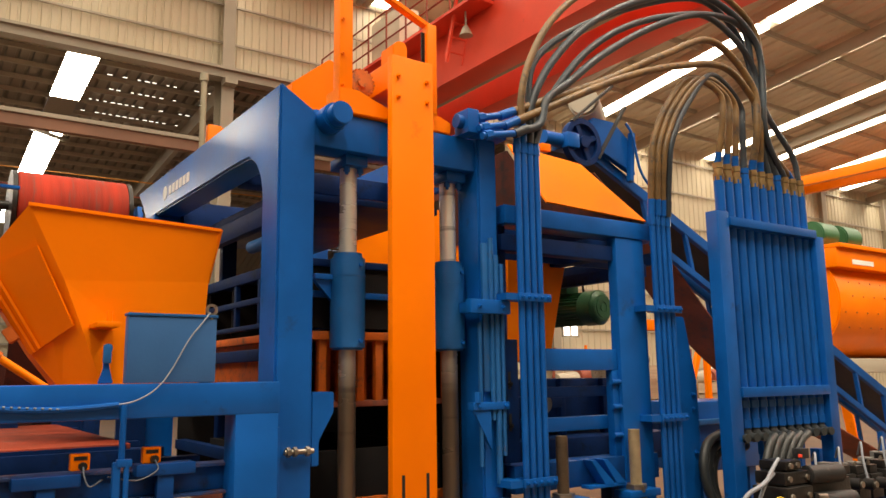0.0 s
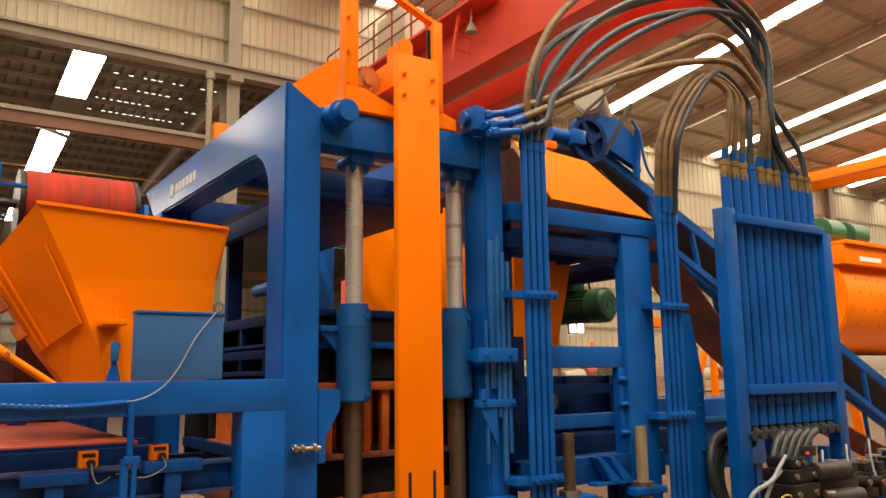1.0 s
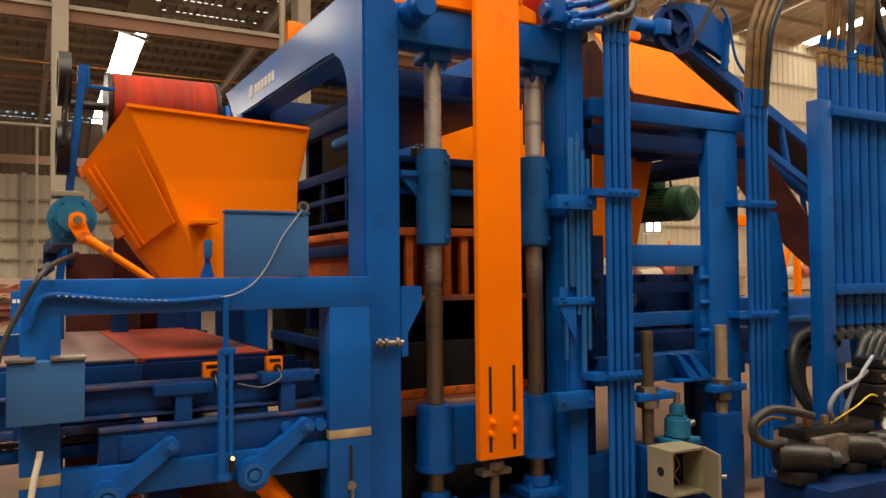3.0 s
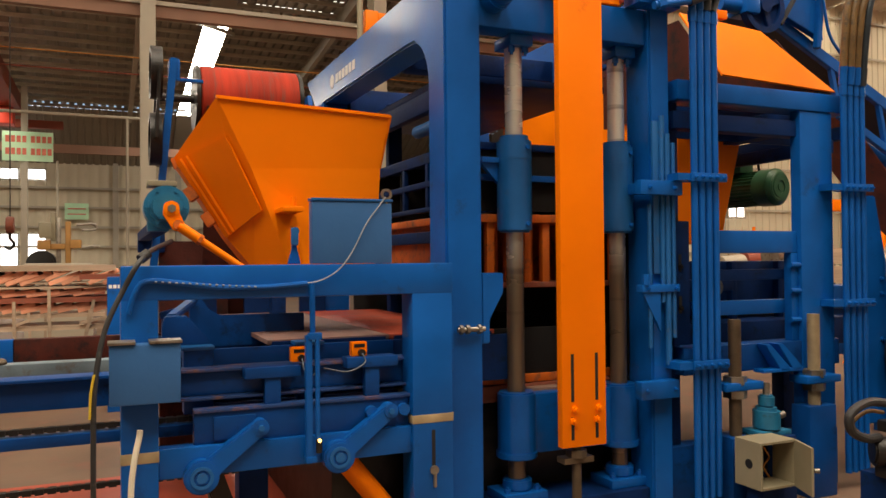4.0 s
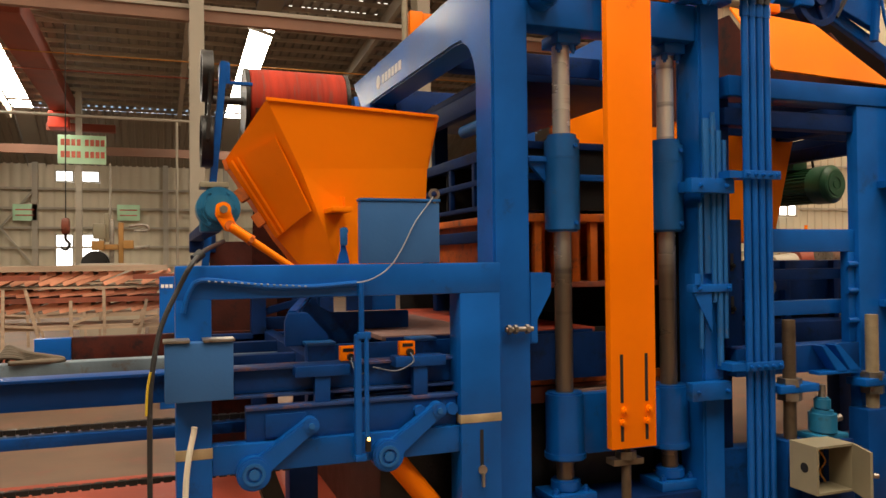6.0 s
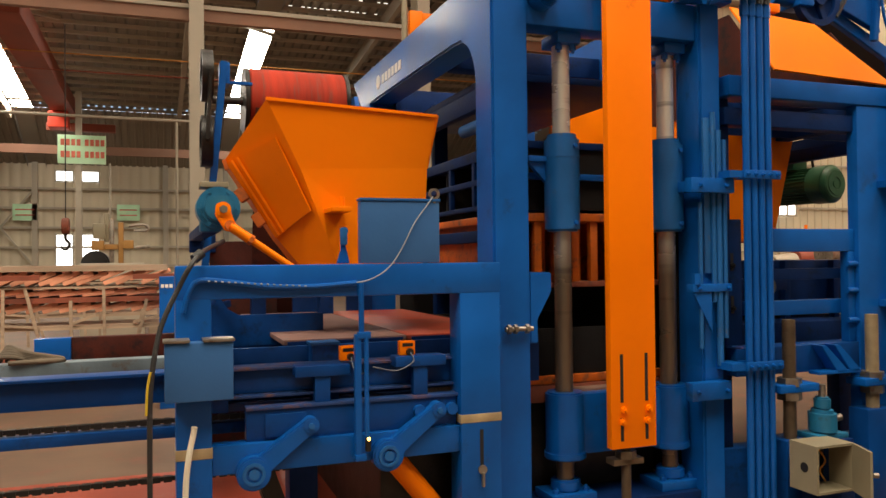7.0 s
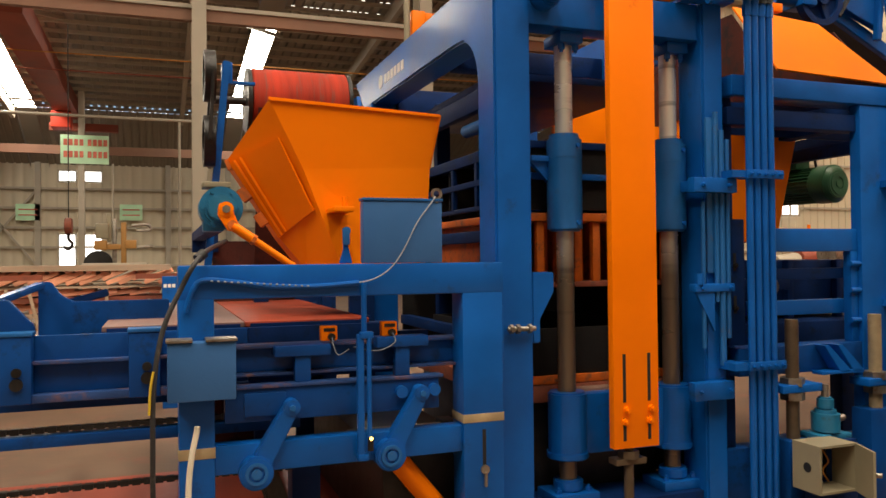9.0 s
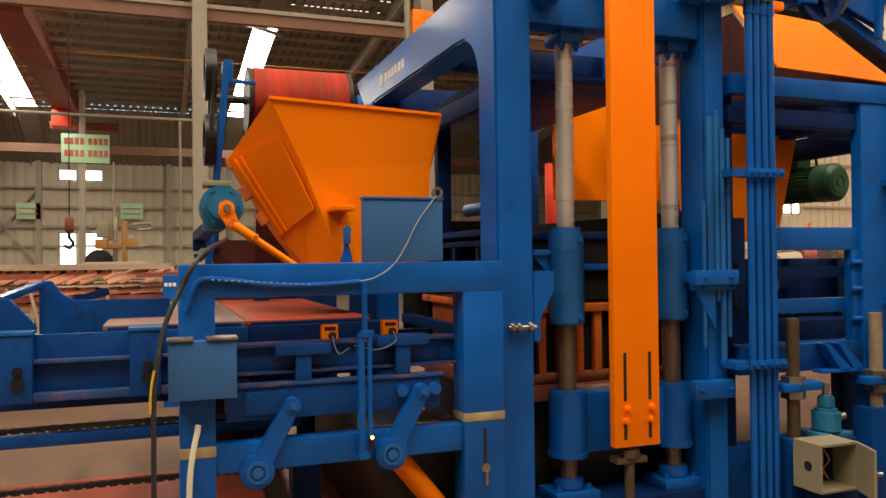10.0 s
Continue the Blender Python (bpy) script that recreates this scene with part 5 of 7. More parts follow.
def conveyor_rails():
    t, p = kit("outfeed_conveyor", "long low outfeed conveyor with blue rails and roller chains", "conveyor", (-3.5, 4.5, 0.0))
    bm = bmesh.new()
    box(bm, -9.0, 0.62, 3.90, 3.96, 0.795, 0.925, 0.005)
    box(bm, -9.0, 0.62, 3.86, 4.0, 0.925, 0.94, 0.003)
    # rails dimmed in colour, as they lie in shade
    p("near_rail", bm, BLUE_HALF_SHADE)
    p("chain_rail", made(box, -9.0, 0.62, 3.72, 3.80, 0.665, 0.715, 0.004), BLUE_HALF_SHADE)
    p("middle_rail", made(box, -9.0, 0.9, 4.95, 5.08, 0.78, 0.885, 0.004), material("bare_galvanised_rail", (0.15, 0.20, 0.235), 0.45, metal=0.3, vary=0.3, scale=4, grime=((0.12, 0.09, 0.07), 0.55), bump=0.3))
    p("far_rail", made(box, -0.76, -0.54, 5.75, 5.85, 0.80, 0.955, 0.004), BLUE)
    p("far_rail", made(box, -0.538, 0.9, 5.76, 5.85, 0.80, 0.955, 0.004), RED_DARK, "dark oily stretch of rail")
    p("far_rail", made(box, -9.0, -0.79, 5.75, 5.85, 0.74, 0.83, 0.004), RUST)
    for name, z, y in (("upper_chain", 0.735, 3.76), ("lower_chain", 0.475, 3.76)):
        bm = bmesh.new()
        for k in range(200):
            x = -9.0 + 0.048 * k
            box(bm, x, x + 0.034, y - 0.018, y + 0.018, z - 0.012, z + 0.012)
            box(bm, x + 0.03, x + 0.052, y - 0.010, y + 0.010, z - 0.008, z + 0.010)
        tagged(p(name, bm, DARKSTEEL, "greasy roller chain"), kind="stuff")
    for x in (-1.4, -3.4, -5.4, -7.4):
        for y in (3.76, 5.0):
            p("leg", made(box, x, x + 0.09, y, y + 0.09, 0.0, 0.80, 0.004), BLUE_IN_SHADE)
    t, p = kit("dropped_rope", "dirty rope bundle lying on the conveyor rail", "rope", (-0.7, 5.0, 0.9))
    bm = bmesh.new()
    for k in range(5):
        tube(bm, [(-0.95 + 0.04 * k, 4.98, 0.90), (-0.80, 4.95 + 0.02 * k, 0.93 + 0.012 * k), (-0.70, 5.0, 0.905 + 0.01 * k), (-0.62 + 0.03 * k, 4.97, 0.90), (-0.78, 4.93, 0.897)], 0.013, 8, 6)
    p("rope", bm, ROPE)


conveyor_rails()


# ---- the frame beyond the press, with pipes and hopper ----
def side_stand():
    t, p = kit("feeder_stand", "blue feeder stand of box posts and rails beside the press", "machine frame", (3.6, 4.2, 0.0))
    for x0, x1, y0, y1 in ((3.975, 4.25, 3.57, 3.65), (4.03, 4.25, 5.4, 5.6)):
        p("post", made(box, x0, x1, y0, y1, 0.0, 2.36, 0.010), BLUE)
    p("short_post", made(box, 3.12, 3.24, 5.4, 5.6, 0.0, 1.5, 0.010), BLUE)
    p("top_rail", made(box, 3.02, 4.40, 3.56, 3.74, 2.36, 2.475, 0.008), BLUE)
    p("top_rail", made(box, 3.02, 4.24, 3.60, 3.70, 2.20, 2.30, 0.008), BLUE_IN_SHADE)
    p("top_rail", made(box, 4.10, 4.22, 3.76, 5.42, 2.26, 2.42, 0.008), BLUE_IN_SHADE)
    # added dark panel that stands for the shade under the hopper lip
    p("hopper_skirt", made(box, 3.22, 4.66, 4.22, 4.24, 2.26, 2.478, 0.003), BLUE_IN_SHADE)
    for x, z in ((4.42, 2.14), (4.70, 2.26)):
        p("cross_rail", made(box, x, x + 0.07, 3.76, 5.5, z, z + 0.09, 0.005), BLUE_IN_SHADE)
    p("middle_rail", made(box, 3.24, 3.975, 3.60, 3.70, 1.475, 1.61, 0.008), BLUE)
    p("thin_rail", made(box, 3.24, 3.95, 3.66, 3.72, 1.31, 1.375, 0.005), BLUE_IN_SHADE)
    p("thin_rail", made(box, 3.24, 3.975, 3.66, 3.74, 1.10, 1.185, 0.005), BLUE)
    p("thin_rail", made(box, 3.24, 4.03, 4.2, 4.3, 1.22, 1.30, 0.005), BLUE_IN_SHADE)
    bm = bmesh.new()
    box(bm, 3.92, 3.98, 3.60, 3.66, 0.93, 1.475, 0.005)
    for z in (1.06, 1.24, 1.4):
        cyl(bm, (3.90, 3.59, z), (4.03, 3.59, z), 0.017, 10)
    p("strut", bm, BLUE)
    bm = bmesh.new()
    box(bm, 3.06, 4.30, 3.58, 3.74, 0.77, 0.93, 0.008)
    # base members dimmed for the weaker light near the floor
    p("base_rail", bm, BLUE_HALF_SHADE)
    bm = bmesh.new()
    for x in (3.62, 3.72):
        prism(bm, [(x - 0.02, 0.93), (x + 0.02, 0.93), (x + 0.17, 0.79), (x + 0.17, 0.77), (x + 0.10, 0.77)], "y", 3.50, 3.58, 0.003)
    box(bm, 3.58, 3.90, 3.50, 3.58, 0.762, 0.782, 0.003)
    p("gusset", bm, BLUE)
    # feeder parts inside the stand: shade is in their blue
    p("inner_feeder", made(box, 3.2, 5.0, 4.45, 5.3, 1.04, 1.42, 0.01), BLUE_IN_SHADE)
    p("feeder_bed", made(box, 3.1, 5.2, 4.2, 5.4, 0.80, 1.0, 0.01), BLUE_IN_SHADE)
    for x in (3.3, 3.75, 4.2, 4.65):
        p("feeder_rib", made(box, x, x + 0.05, 4.40, 4.45, 1.0, 1.42, 0.004), BLUE_IN_SHADE)
    p("feeder_leg", made(box, 4.9, 5.02, 4.6, 4.72, 0.0, 0.80, 0.006), BLUE_IN_SHADE)
    bm = bmesh.new()
    cyl(bm, (3.78, 4.1, 1.25), (3.78, 4.25, 1.25), 0.06, 18)
    p("shaft_end", bm, STEEL)
    # slotted adjusting plate next to the press column
    bm = bmesh.new()
    box(bm, 2.985, 3.10, 3.57, 3.63, 0.95, 1.66, 0.005)
    plate_ob = p("slotted_plate", bm, BLUE_IN_SHADE)
    for z in (1.13, 1.37):
        p("slot", made(box, 3.02, 3.04, 3.567, 3.575, z, z + 0.10), BLACK, "", plate_ob)
        p("slot_bolt", made(bolt, (3.03, 3.568, z + 0.03), (0, -1, 0), 0.016), DARKSTEEL, "", plate_ob)
    for x, z1 in ((3.36, 1.09), (3.985, 1.10)):
        bm = bmesh.new()
        cyl(bm, (x, 3.50, 0.40), (x, 3.50, z1), 0.036, 18)
        for k in range(14):
            cyl(bm, (x, 3.50, z1 - 0.30 + 0.02 * k), (x, 3.50, z1 - 0.292 + 0.02 * k), 0.0372, 18)
        j = p("jack_screw", bm, BROWN_STEEL if x < 3.6 else TAN_STEEL, "worn steel jacking screw")
        bm = bmesh.new()
        for z in (0.66, 0.74):
            cyl(bm, (x, 3.50, z - 0.022), (x, 3.50, z + 0.022), 0.068, 6)
        p("nut", bm, STEEL, "", j)
        bm = bmesh.new()
        box(bm, x - 0.12, x + 0.16, 3.44, 3.58, 0.685, 0.73, 0.006)
        p("jack_bracket", bm, BLUE)
    p("lower_post", made(box, 3.88, 4.10, 3.44, 3.58, 0.0, 0.55, 0.008), BLUE_HALF_SHADE)
    p("skid", made(box, 2.95, 4.32, 3.62, 3.74, 0.0, 0.36, 0.008), BLUE_HALF_SHADE)
    p("skid_post", made(box, 3.28, 3.50, 3.44, 3.62, 0.0, 0.42, 0.008), BLUE_HALF_SHADE)


side_stand()


def hopper_right():
    t, p = kit("aggregate_hopper", "bright orange aggregate hopper with a sloping lip on the stand", "hopper", (3.9, 4.2, 2.5))
    front = [(3.659, 4.3, 3.136), (4.375, 4.276, 3.078), (4.668, 3.9, 2.585), (3.662, 3.9, 2.622)]
    bm = bmesh.new()
    plate(bm, front, -0.012)
    p("front_sheet", bm, ORANGE)
    # inner, back and end sheets are far darker than the orange front
    p("inner_sheet", made(prism, [(4.32, 3.10), (5.2, 3.10), (5.2, 2.48), (3.95, 2.48), (3.95, 2.62)], "x", 3.67, 3.682), RED_DARK, "dark dusty inner sheet")
    p("back_sheet", made(box, 3.67, 4.6, 5.2, 5.215, 2.48, 3.1), RED_DARK)
    p("end_sheet", made(prism, [(4.32, 3.06), (5.2, 3.06), (5.2, 2.48), (3.95, 2.48), (3.95, 2.62)], "x", 4.57, 4.582), RED_DARK)
    bm = bmesh.new()
    lo, hi = [(3.70, 4.4, 1.55), (4.10, 4.4, 1.55), (4.10, 4.9, 1.55), (3.70, 4.9, 1.55)], [(3.69, 4.35, 2.5), (4.30, 4.35, 2.5), (4.30, 5.1, 2.5), (3.69, 5.1, 2.5)]
    a, b = [bm.verts.new(q) for q in lo], [bm.verts.new(q) for q in hi]
    bm.faces.new(a[::-1]), bm.faces.new(b)
    for k in range(4):
        bm.faces.new((a[k], a[(k + 1) % 4], b[(k + 1) % 4], b[k]))
    bmesh.ops.recalc_face_normals(bm, faces=bm.faces)
    p("funnel", bm, ORANGE)
    for x in (3.98,):
        p("lip_tab", made(box, x, x + 0.09, 4.27, 4.32, 3.14, 3.20, 0.004), ORANGE)


hopper_right()


def green_motor():
    t, p = kit("vibrator_motor", "dark green finned electric motor under the hopper", "motor", (4.8, 4.9, 1.86))
    end, d = Vector((4.872, 4.575, 2.0)), Vector((0.11, -0.99, 0.0)).normalized()
    s = Vector((-d.y, d.x, 0))
    bm = bmesh.new()
    cyl(bm, end - d * 0.64, end - d * 0.13, 0.126, 32, bevel=0.01)
    p("motor_body", bm, GREEN)
    for k in range(30):
        a = 2 * math.pi * k / 30
        r = (s * math.cos(a) + Vector((0, 0, 1)) * math.sin(a)) * 0.13
        p("cooling_fin", made(beam, end - d * 0.60 + r, end - d * 0.18 + r, 0.006, 0.022, 0, r), GREEN)
    bm = bmesh.new()
    cyl(bm, end - d * 0.16, end - d * 0.03, 0.148, 36, bevel=0.004)
    cyl(bm, end - d * 0.032, end, 0.146, 36, 0.112, bevel=0.006)
    p("fan_cowl", bm, GREEN)
    bm = bmesh.new()
    ring(bm, end + d * 0.002, d, 0.05, 0.085, 0.006, 30)
    ring(bm, end + d * 0.002, d, 0.0, 0.03, 0.006, 20)
    p("fan_grille", bm, GREEN)
    p("foot", made(box, 4.72, 4.86, 4.84, 5.04, 2.13, 2.22, 0.01), GREEN)
    p("hanger", made(box, 4.22, 4.88, 4.82, 5.06, 2.22, 2.27, 0.004), BLUE_IN_SHADE)
    bm = bmesh.new()
    tube(bm, [(4.85, 4.76, 2.11), (4.82, 4.75, 2.20), (4.80, 4.74, 2.30), (4.84, 4.74, 2.42)], 0.01, 8)
    p("lead", bm, RUBBER)


green_motor()


def pipe_bundle(x0, x1, y, z1, clamps, label):
    t, p = kit("pipe_bundle", label, "pipes", ((x0 + x1) / 2, y, 0.1), "hydraulic pipe bundles")
    for k in range(4):
        x = x0 + (x1 - x0) * k / 3
        bm = bmesh.new()
        cyl(bm, (x, y, 0.10), (x, y, z1), 0.0195, 16)
        q = p("pipe", bm, BLUE)
        bm = bmesh.new()
        cyl(bm, (x, y, z1 - 0.02), (x, y, z1 + 0.04), 0.026, 6)
        cyl(bm, (x, y, z1 + 0.04), (x, y, z1 + 0.09), 0.022, 12)
        p("pipe_fitting", bm, BLUE, "", q)
    for z in clamps:
        bm = bmesh.new()
        box(bm, x0 - 0.05, x1 + 0.05, y - 0.042, y - 0.027, z - 0.024, z + 0.024, 0.003)
        box(bm, x0 - 0.05, x1 + 0.05, y + 0.027, y + 0.042, z - 0.024, z + 0.024, 0.003)
        for k in range(5):
            x = x0 + (x1 - x0) * (k - 0.5) / 3
            bolt(bm, (x, y - 0.042, z), (0, -1, 0), 0.011)
        box(bm, x0 - 0.14, x0 - 0.045, y - 0.03, y + 0.12, z - 0.02, z + 0.02)
        p("pipe_clip", bm, BLUE)


pipe_bundle(3.055, 3.205, 3.47, 2.80, (0.85, 1.90), "bundle of four blue hydraulic pipes beside the press column")
pipe_bundle(4.27, 4.43, 3.50, 2.48, (1.16, 1.88), "bundle of four blue hydraulic pipes on the feeder stand")


def stand_plate():
    t, p = kit("guard_plate", "blue guard plate bolted behind the pipe bundle", "plate", (4.66, 3.7, 0.5))
    bm = bmesh.new()
    prism(bm, [(4.58, 0.35), (4.80, 0.35), (4.80, 1.40), (4.70, 1.85), (4.58, 1.85)], "y", 3.62, 3.70, 0.008)
    p("plate", bm, BLUE)
    for z in (1.2, 1.3, 0.9):
        p("plate_bolt", made(bolt, (4.74, 3.62, z), (0, -1, 0), 0.016), BLUE)


stand_plate()


def manifold():
    t, p = kit("valve_manifold", "blue valve manifold with hose ports on top of the press", "manifold", (2.8, 3.55, 2.83))
    bm = bmesh.new()
    box(bm, 2.70, 2.78, 3.48, 3.62, 2.855, 3.0, 0.006)
    box(bm, 2.78, 3.0, 3.50, 3.60, 2.855, 2.92, 0.006)
    cyl(bm, (2.66, 3.55, 2.93), (2.70, 3.55, 2.93), 0.04, 16)
    p("body", bm, BLUE)
    for z, y, x1 in ((2.97, 3.50, 3.0), (2.90, 3.46, 3.0), (2.845, 3.43, 3.05)):
        bm = bmesh.new()
        cyl(bm, (2.76, y, z - 0.02), (x1, y, z + 0.045), 0.021, 16)
        cyl(bm, (2.78, y, z - 0.015), (2.83, y, z), 0.03, 6)
        p("port", bm, BLUE)


manifold()


HOSES = [
    ([(2.98, 3.50, 3.01), (3.27, 3.46, 3.14), (3.8, 3.44, 3.38), (4.41, 3.42, 3.70), (4.96, 3.41, 3.93), (5.36, 3.40, 3.98), (5.58, 3.40, 3.80), (5.63, 3.40, 3.50), (5.56, 3.40, 3.1)], 0.027, HOSE_TAN),
    ([(2.98, 3.46, 2.94), (3.22, 3.44, 3.06), (3.9, 3.40, 3.40), (4.5, 3.38, 3.62), (5.05, 3.37, 3.72), (5.40, 3.37, 3.6), (5.47, 3.38, 3.3), (5.45, 3.40, 3.0)], 0.026, HOSE_TAN),
    ([(3.03, 3.43, 2.89), (3.2, 3.42, 2.97), (3.28, 3.43, 3.15), (3.5, 3.44, 3.32), (3.81, 3.44, 3.57), (4.3, 3.43, 3.88), (4.84, 3.42, 4.12), (5.34, 3.41, 4.15), (5.66, 3.41, 3.95), (5.78, 3.41, 3.5), (5.72, 3.40, 3.05)], 0.026, HOSE_BLUE),
    ([(3.105, 3.47, 2.88), (3.09, 3.46, 3.12), (3.16, 3.45, 3.38), (3.35, 3.45, 3.69), (3.65, 3.44, 3.97), (4.1, 3.43, 4.23), (4.7, 3.42, 4.42), (5.3, 3.41, 4.42), (5.72, 3.41, 4.1), (5.86, 3.41, 3.6), (5.83, 3.40, 3.02)], 0.023, HOSE_TAN),
    ([(3.155, 3.47, 2.88), (3.18, 3.46, 3.12), (3.36, 3.45, 3.43), (3.71, 3.44, 3.77), (4.25, 3.43, 4.08), (4.92, 3.42, 4.29), (5.42, 3.41, 4.22), (5.70, 3.41, 3.9), (5.70, 3.41, 3.5), (5.64, 3.40, 3.03)], 0.026, HOSE_BLUE),
    ([(3.205, 3.47, 2.88), (3.28, 3.46, 3.1), (3.6, 3.45, 3.5), (4.0, 3.44, 3.80), (4.5, 3.43, 4.02), (5.0, 3.42, 4.12), (5.38, 3.41, 4.05), (5.52, 3.41, 3.7), (5.36, 3.40, 3.03)], 0.024, HOSE_BLUE),
    ([(4.270, 3.50, 2.56), (4.27, 3.48, 2.80), (4.29, 3.46, 3.05), (4.42, 3.44, 3.32), (4.68, 3.42, 3.58), (5.0, 3.41, 3.72), (5.18, 3.41, 3.5), (5.10, 3.40, 3.0)], 0.023, HOSE_TAN),
    ([(4.323, 3.49, 2.56), (4.31, 3.46, 2.82), (4.33, 3.44, 3.05), (4.48, 3.42, 3.34), (4.75, 3.40, 3.58), (5.08, 3.40, 3.74), (5.27, 3.40, 3.5), (5.19, 3.40, 3.0)], 0.023, HOSE_TAN),
    ([(4.376, 3.49, 2.56), (4.36, 3.45, 2.84), (4.38, 3.42, 3.06), (4.55, 3.41, 3.36), (4.83, 3.39, 3.60), (5.15, 3.39, 3.78), (5.36, 3.39, 3.5), (5.28, 3.40, 3.0)], 0.023, HOSE_TAN),
    ([(4.430, 3.49, 2.56), (4.41, 3.44, 2.86), (4.43, 3.41, 3.08), (4.62, 3.40, 3.38), (4.9, 3.39, 3.64), (5.2, 3.38, 3.86), (5.75, 3.39, 3.75), (5.98, 3.40, 3.4), (5.92, 3.40, 3.0)], 0.024, HOSE_BLUE),
]


def hose_line(pts, k):
    """From its port over the arch, then down among the other hoses to the k-th pipe of the rack."""
    top = max(range(len(pts)), key=lambda i: pts[i][2])
    x = 4.965 + 0.1055 * k
    gather = min(x, 5.40 + 0.012 * k)
    y = 3.37 + 0.018 * (k % 4)
    over = [q for q in pts[:top + 1] if q[0] < gather - 0.12]
    crest = max(q[2] for q in over)
    return [*over, (gather - 0.02, y, max(3.5, crest - 0.28)), (gather, y, 3.30), (x, 3.44, 2.985)]


def hoses():
    pipes = (4, 5, 7, 9, 8, 6, 0, 1, 2, 3)
    for k, (pts, r, mat) in zip(pipes, HOSES):
        pts = hose_line(pts, k)
        label = "dusty tan hydraulic hose arching to the pipe rack" if mat is HOSE_TAN else "blue-black hydraulic hose arching to the pipe rack"
        t, p = kit("hydraulic_hose", label, "hose", pts[0], "hydraulic hoses")
        bm = bmesh.new()
        tube(bm, pts, r, 12, 10)
        p("hose_sheath", bm, mat)
        for a, b in ((pts[0], pts[1]), (pts[-1], pts[-2])):
            a, b = Vector(a), Vector(b)
            p("ferrule", made(cyl, a - (b - a).normalized() * 0.03, a + (b - a).normalized() * 0.08, r * 1.12, 14), HOSE_BLUE if mat is HOSE_BLUE else BLUE)


hoses()


def pipe_rack():
    t, p = kit("pipe_rack", "blue steel rack of upright hydraulic pipes with brass unions", "pipe rack", (5.6, 3.4, 0.0))
    p("post", made(box, 4.925, 5.06, 3.36, 3.46, 0.0, 2.60, 0.006), BLUE)
    p("post", made(box, 6.17, 6.29, 3.36, 3.46, 0.72, 2.52, 0.006), BLUE)
    p("top_bar", made(box, 5.06, 6.17, 3.345, 3.42, 2.50, 2.565, 0.005), BLUE)
    p("bottom_bar", made(box, 5.06, 6.17, 3.345, 3.42, 1.275, 1.345, 0.005), BLUE)
    n = 11
    for k in range(n):
        x = 5.085 + 1.055 * k / (n - 1)
        q = p("pipe", made(cyl, (x, 3.44, 1.12), (x, 3.44, 2.88), 0.038, 20), BLUE)
        bm = bmesh.new()
        cyl(bm, (x, 3.44, 2.85), (x, 3.44, 2.90), 0.043, 6)
        cyl(bm, (x, 3.44, 2.90), (x, 3.44, 2.94), 0.034, 14)
        cyl(bm, (x, 3.44, 2.945), (x, 3.44, 2.985), 0.041, 6)
        p("union", bm, BRASS if k % 4 != 3 else BLUE, "", q)
        p("collar_nut", made(cyl, (x, 3.44, 1.20), (x, 3.44, 1.25), 0.047, 6), BLUE_PALE, "", q)
        p("collar_nut", made(cyl, (x, 3.44, 1.06), (x, 3.44, 1.12), 0.047, 6), BLUE, "", q)
        bm = bmesh.new()
        tube(bm, [(x, 3.44, 1.08), (x, 3.43, 1.03), (x - 0.02, 3.38, 1.0), (x - 0.03, 3.33, 1.0)], 0.03, 12)
        p("elbow", bm, HOSE_GREY, "", q)
        # spare hoses climb from the unions that the arching hoses leave free
        if k == n - 1:
            bm = bmesh.new()
            tube(bm, [(x, 3.44, 2.97), (x - 0.05, 3.45, 3.2), (x - 0.30, 3.48, 3.5), (x - 0.42, 3.5, 3.8), (x - 0.62, 3.5, 4.15), (x - 1.1, 3.5, 4.3), (x - 2.0, 3.5, 3.95), (x - 2.75, 3.5, 3.45), (x - 2.86, 3.47, 2.92)], 0.024, 10)
            p("riser_hose", bm, HOSE_BLUE)
    t.location.x -= 0.12
    p("back_panel", made(box, 5.55, 6.10, 3.55, 3.60, 0.84, 1.08, 0.008), BLUE)
    p("panel_leg", made(box, 5.62, 5.70, 3.56, 3.64, 0.0, 0.84, 0.006), BLUE)
    p("panel_leg", made(box, 6.30, 6.38, 3.56, 3.64, 0.0, 0.84, 0.006), BLUE)
    p("plinth", made(box, 6.0, 6.45, 3.30, 3.60, 0.0, 0.72, 0.01), BLUE_IN_SHADE)


pipe_rack()


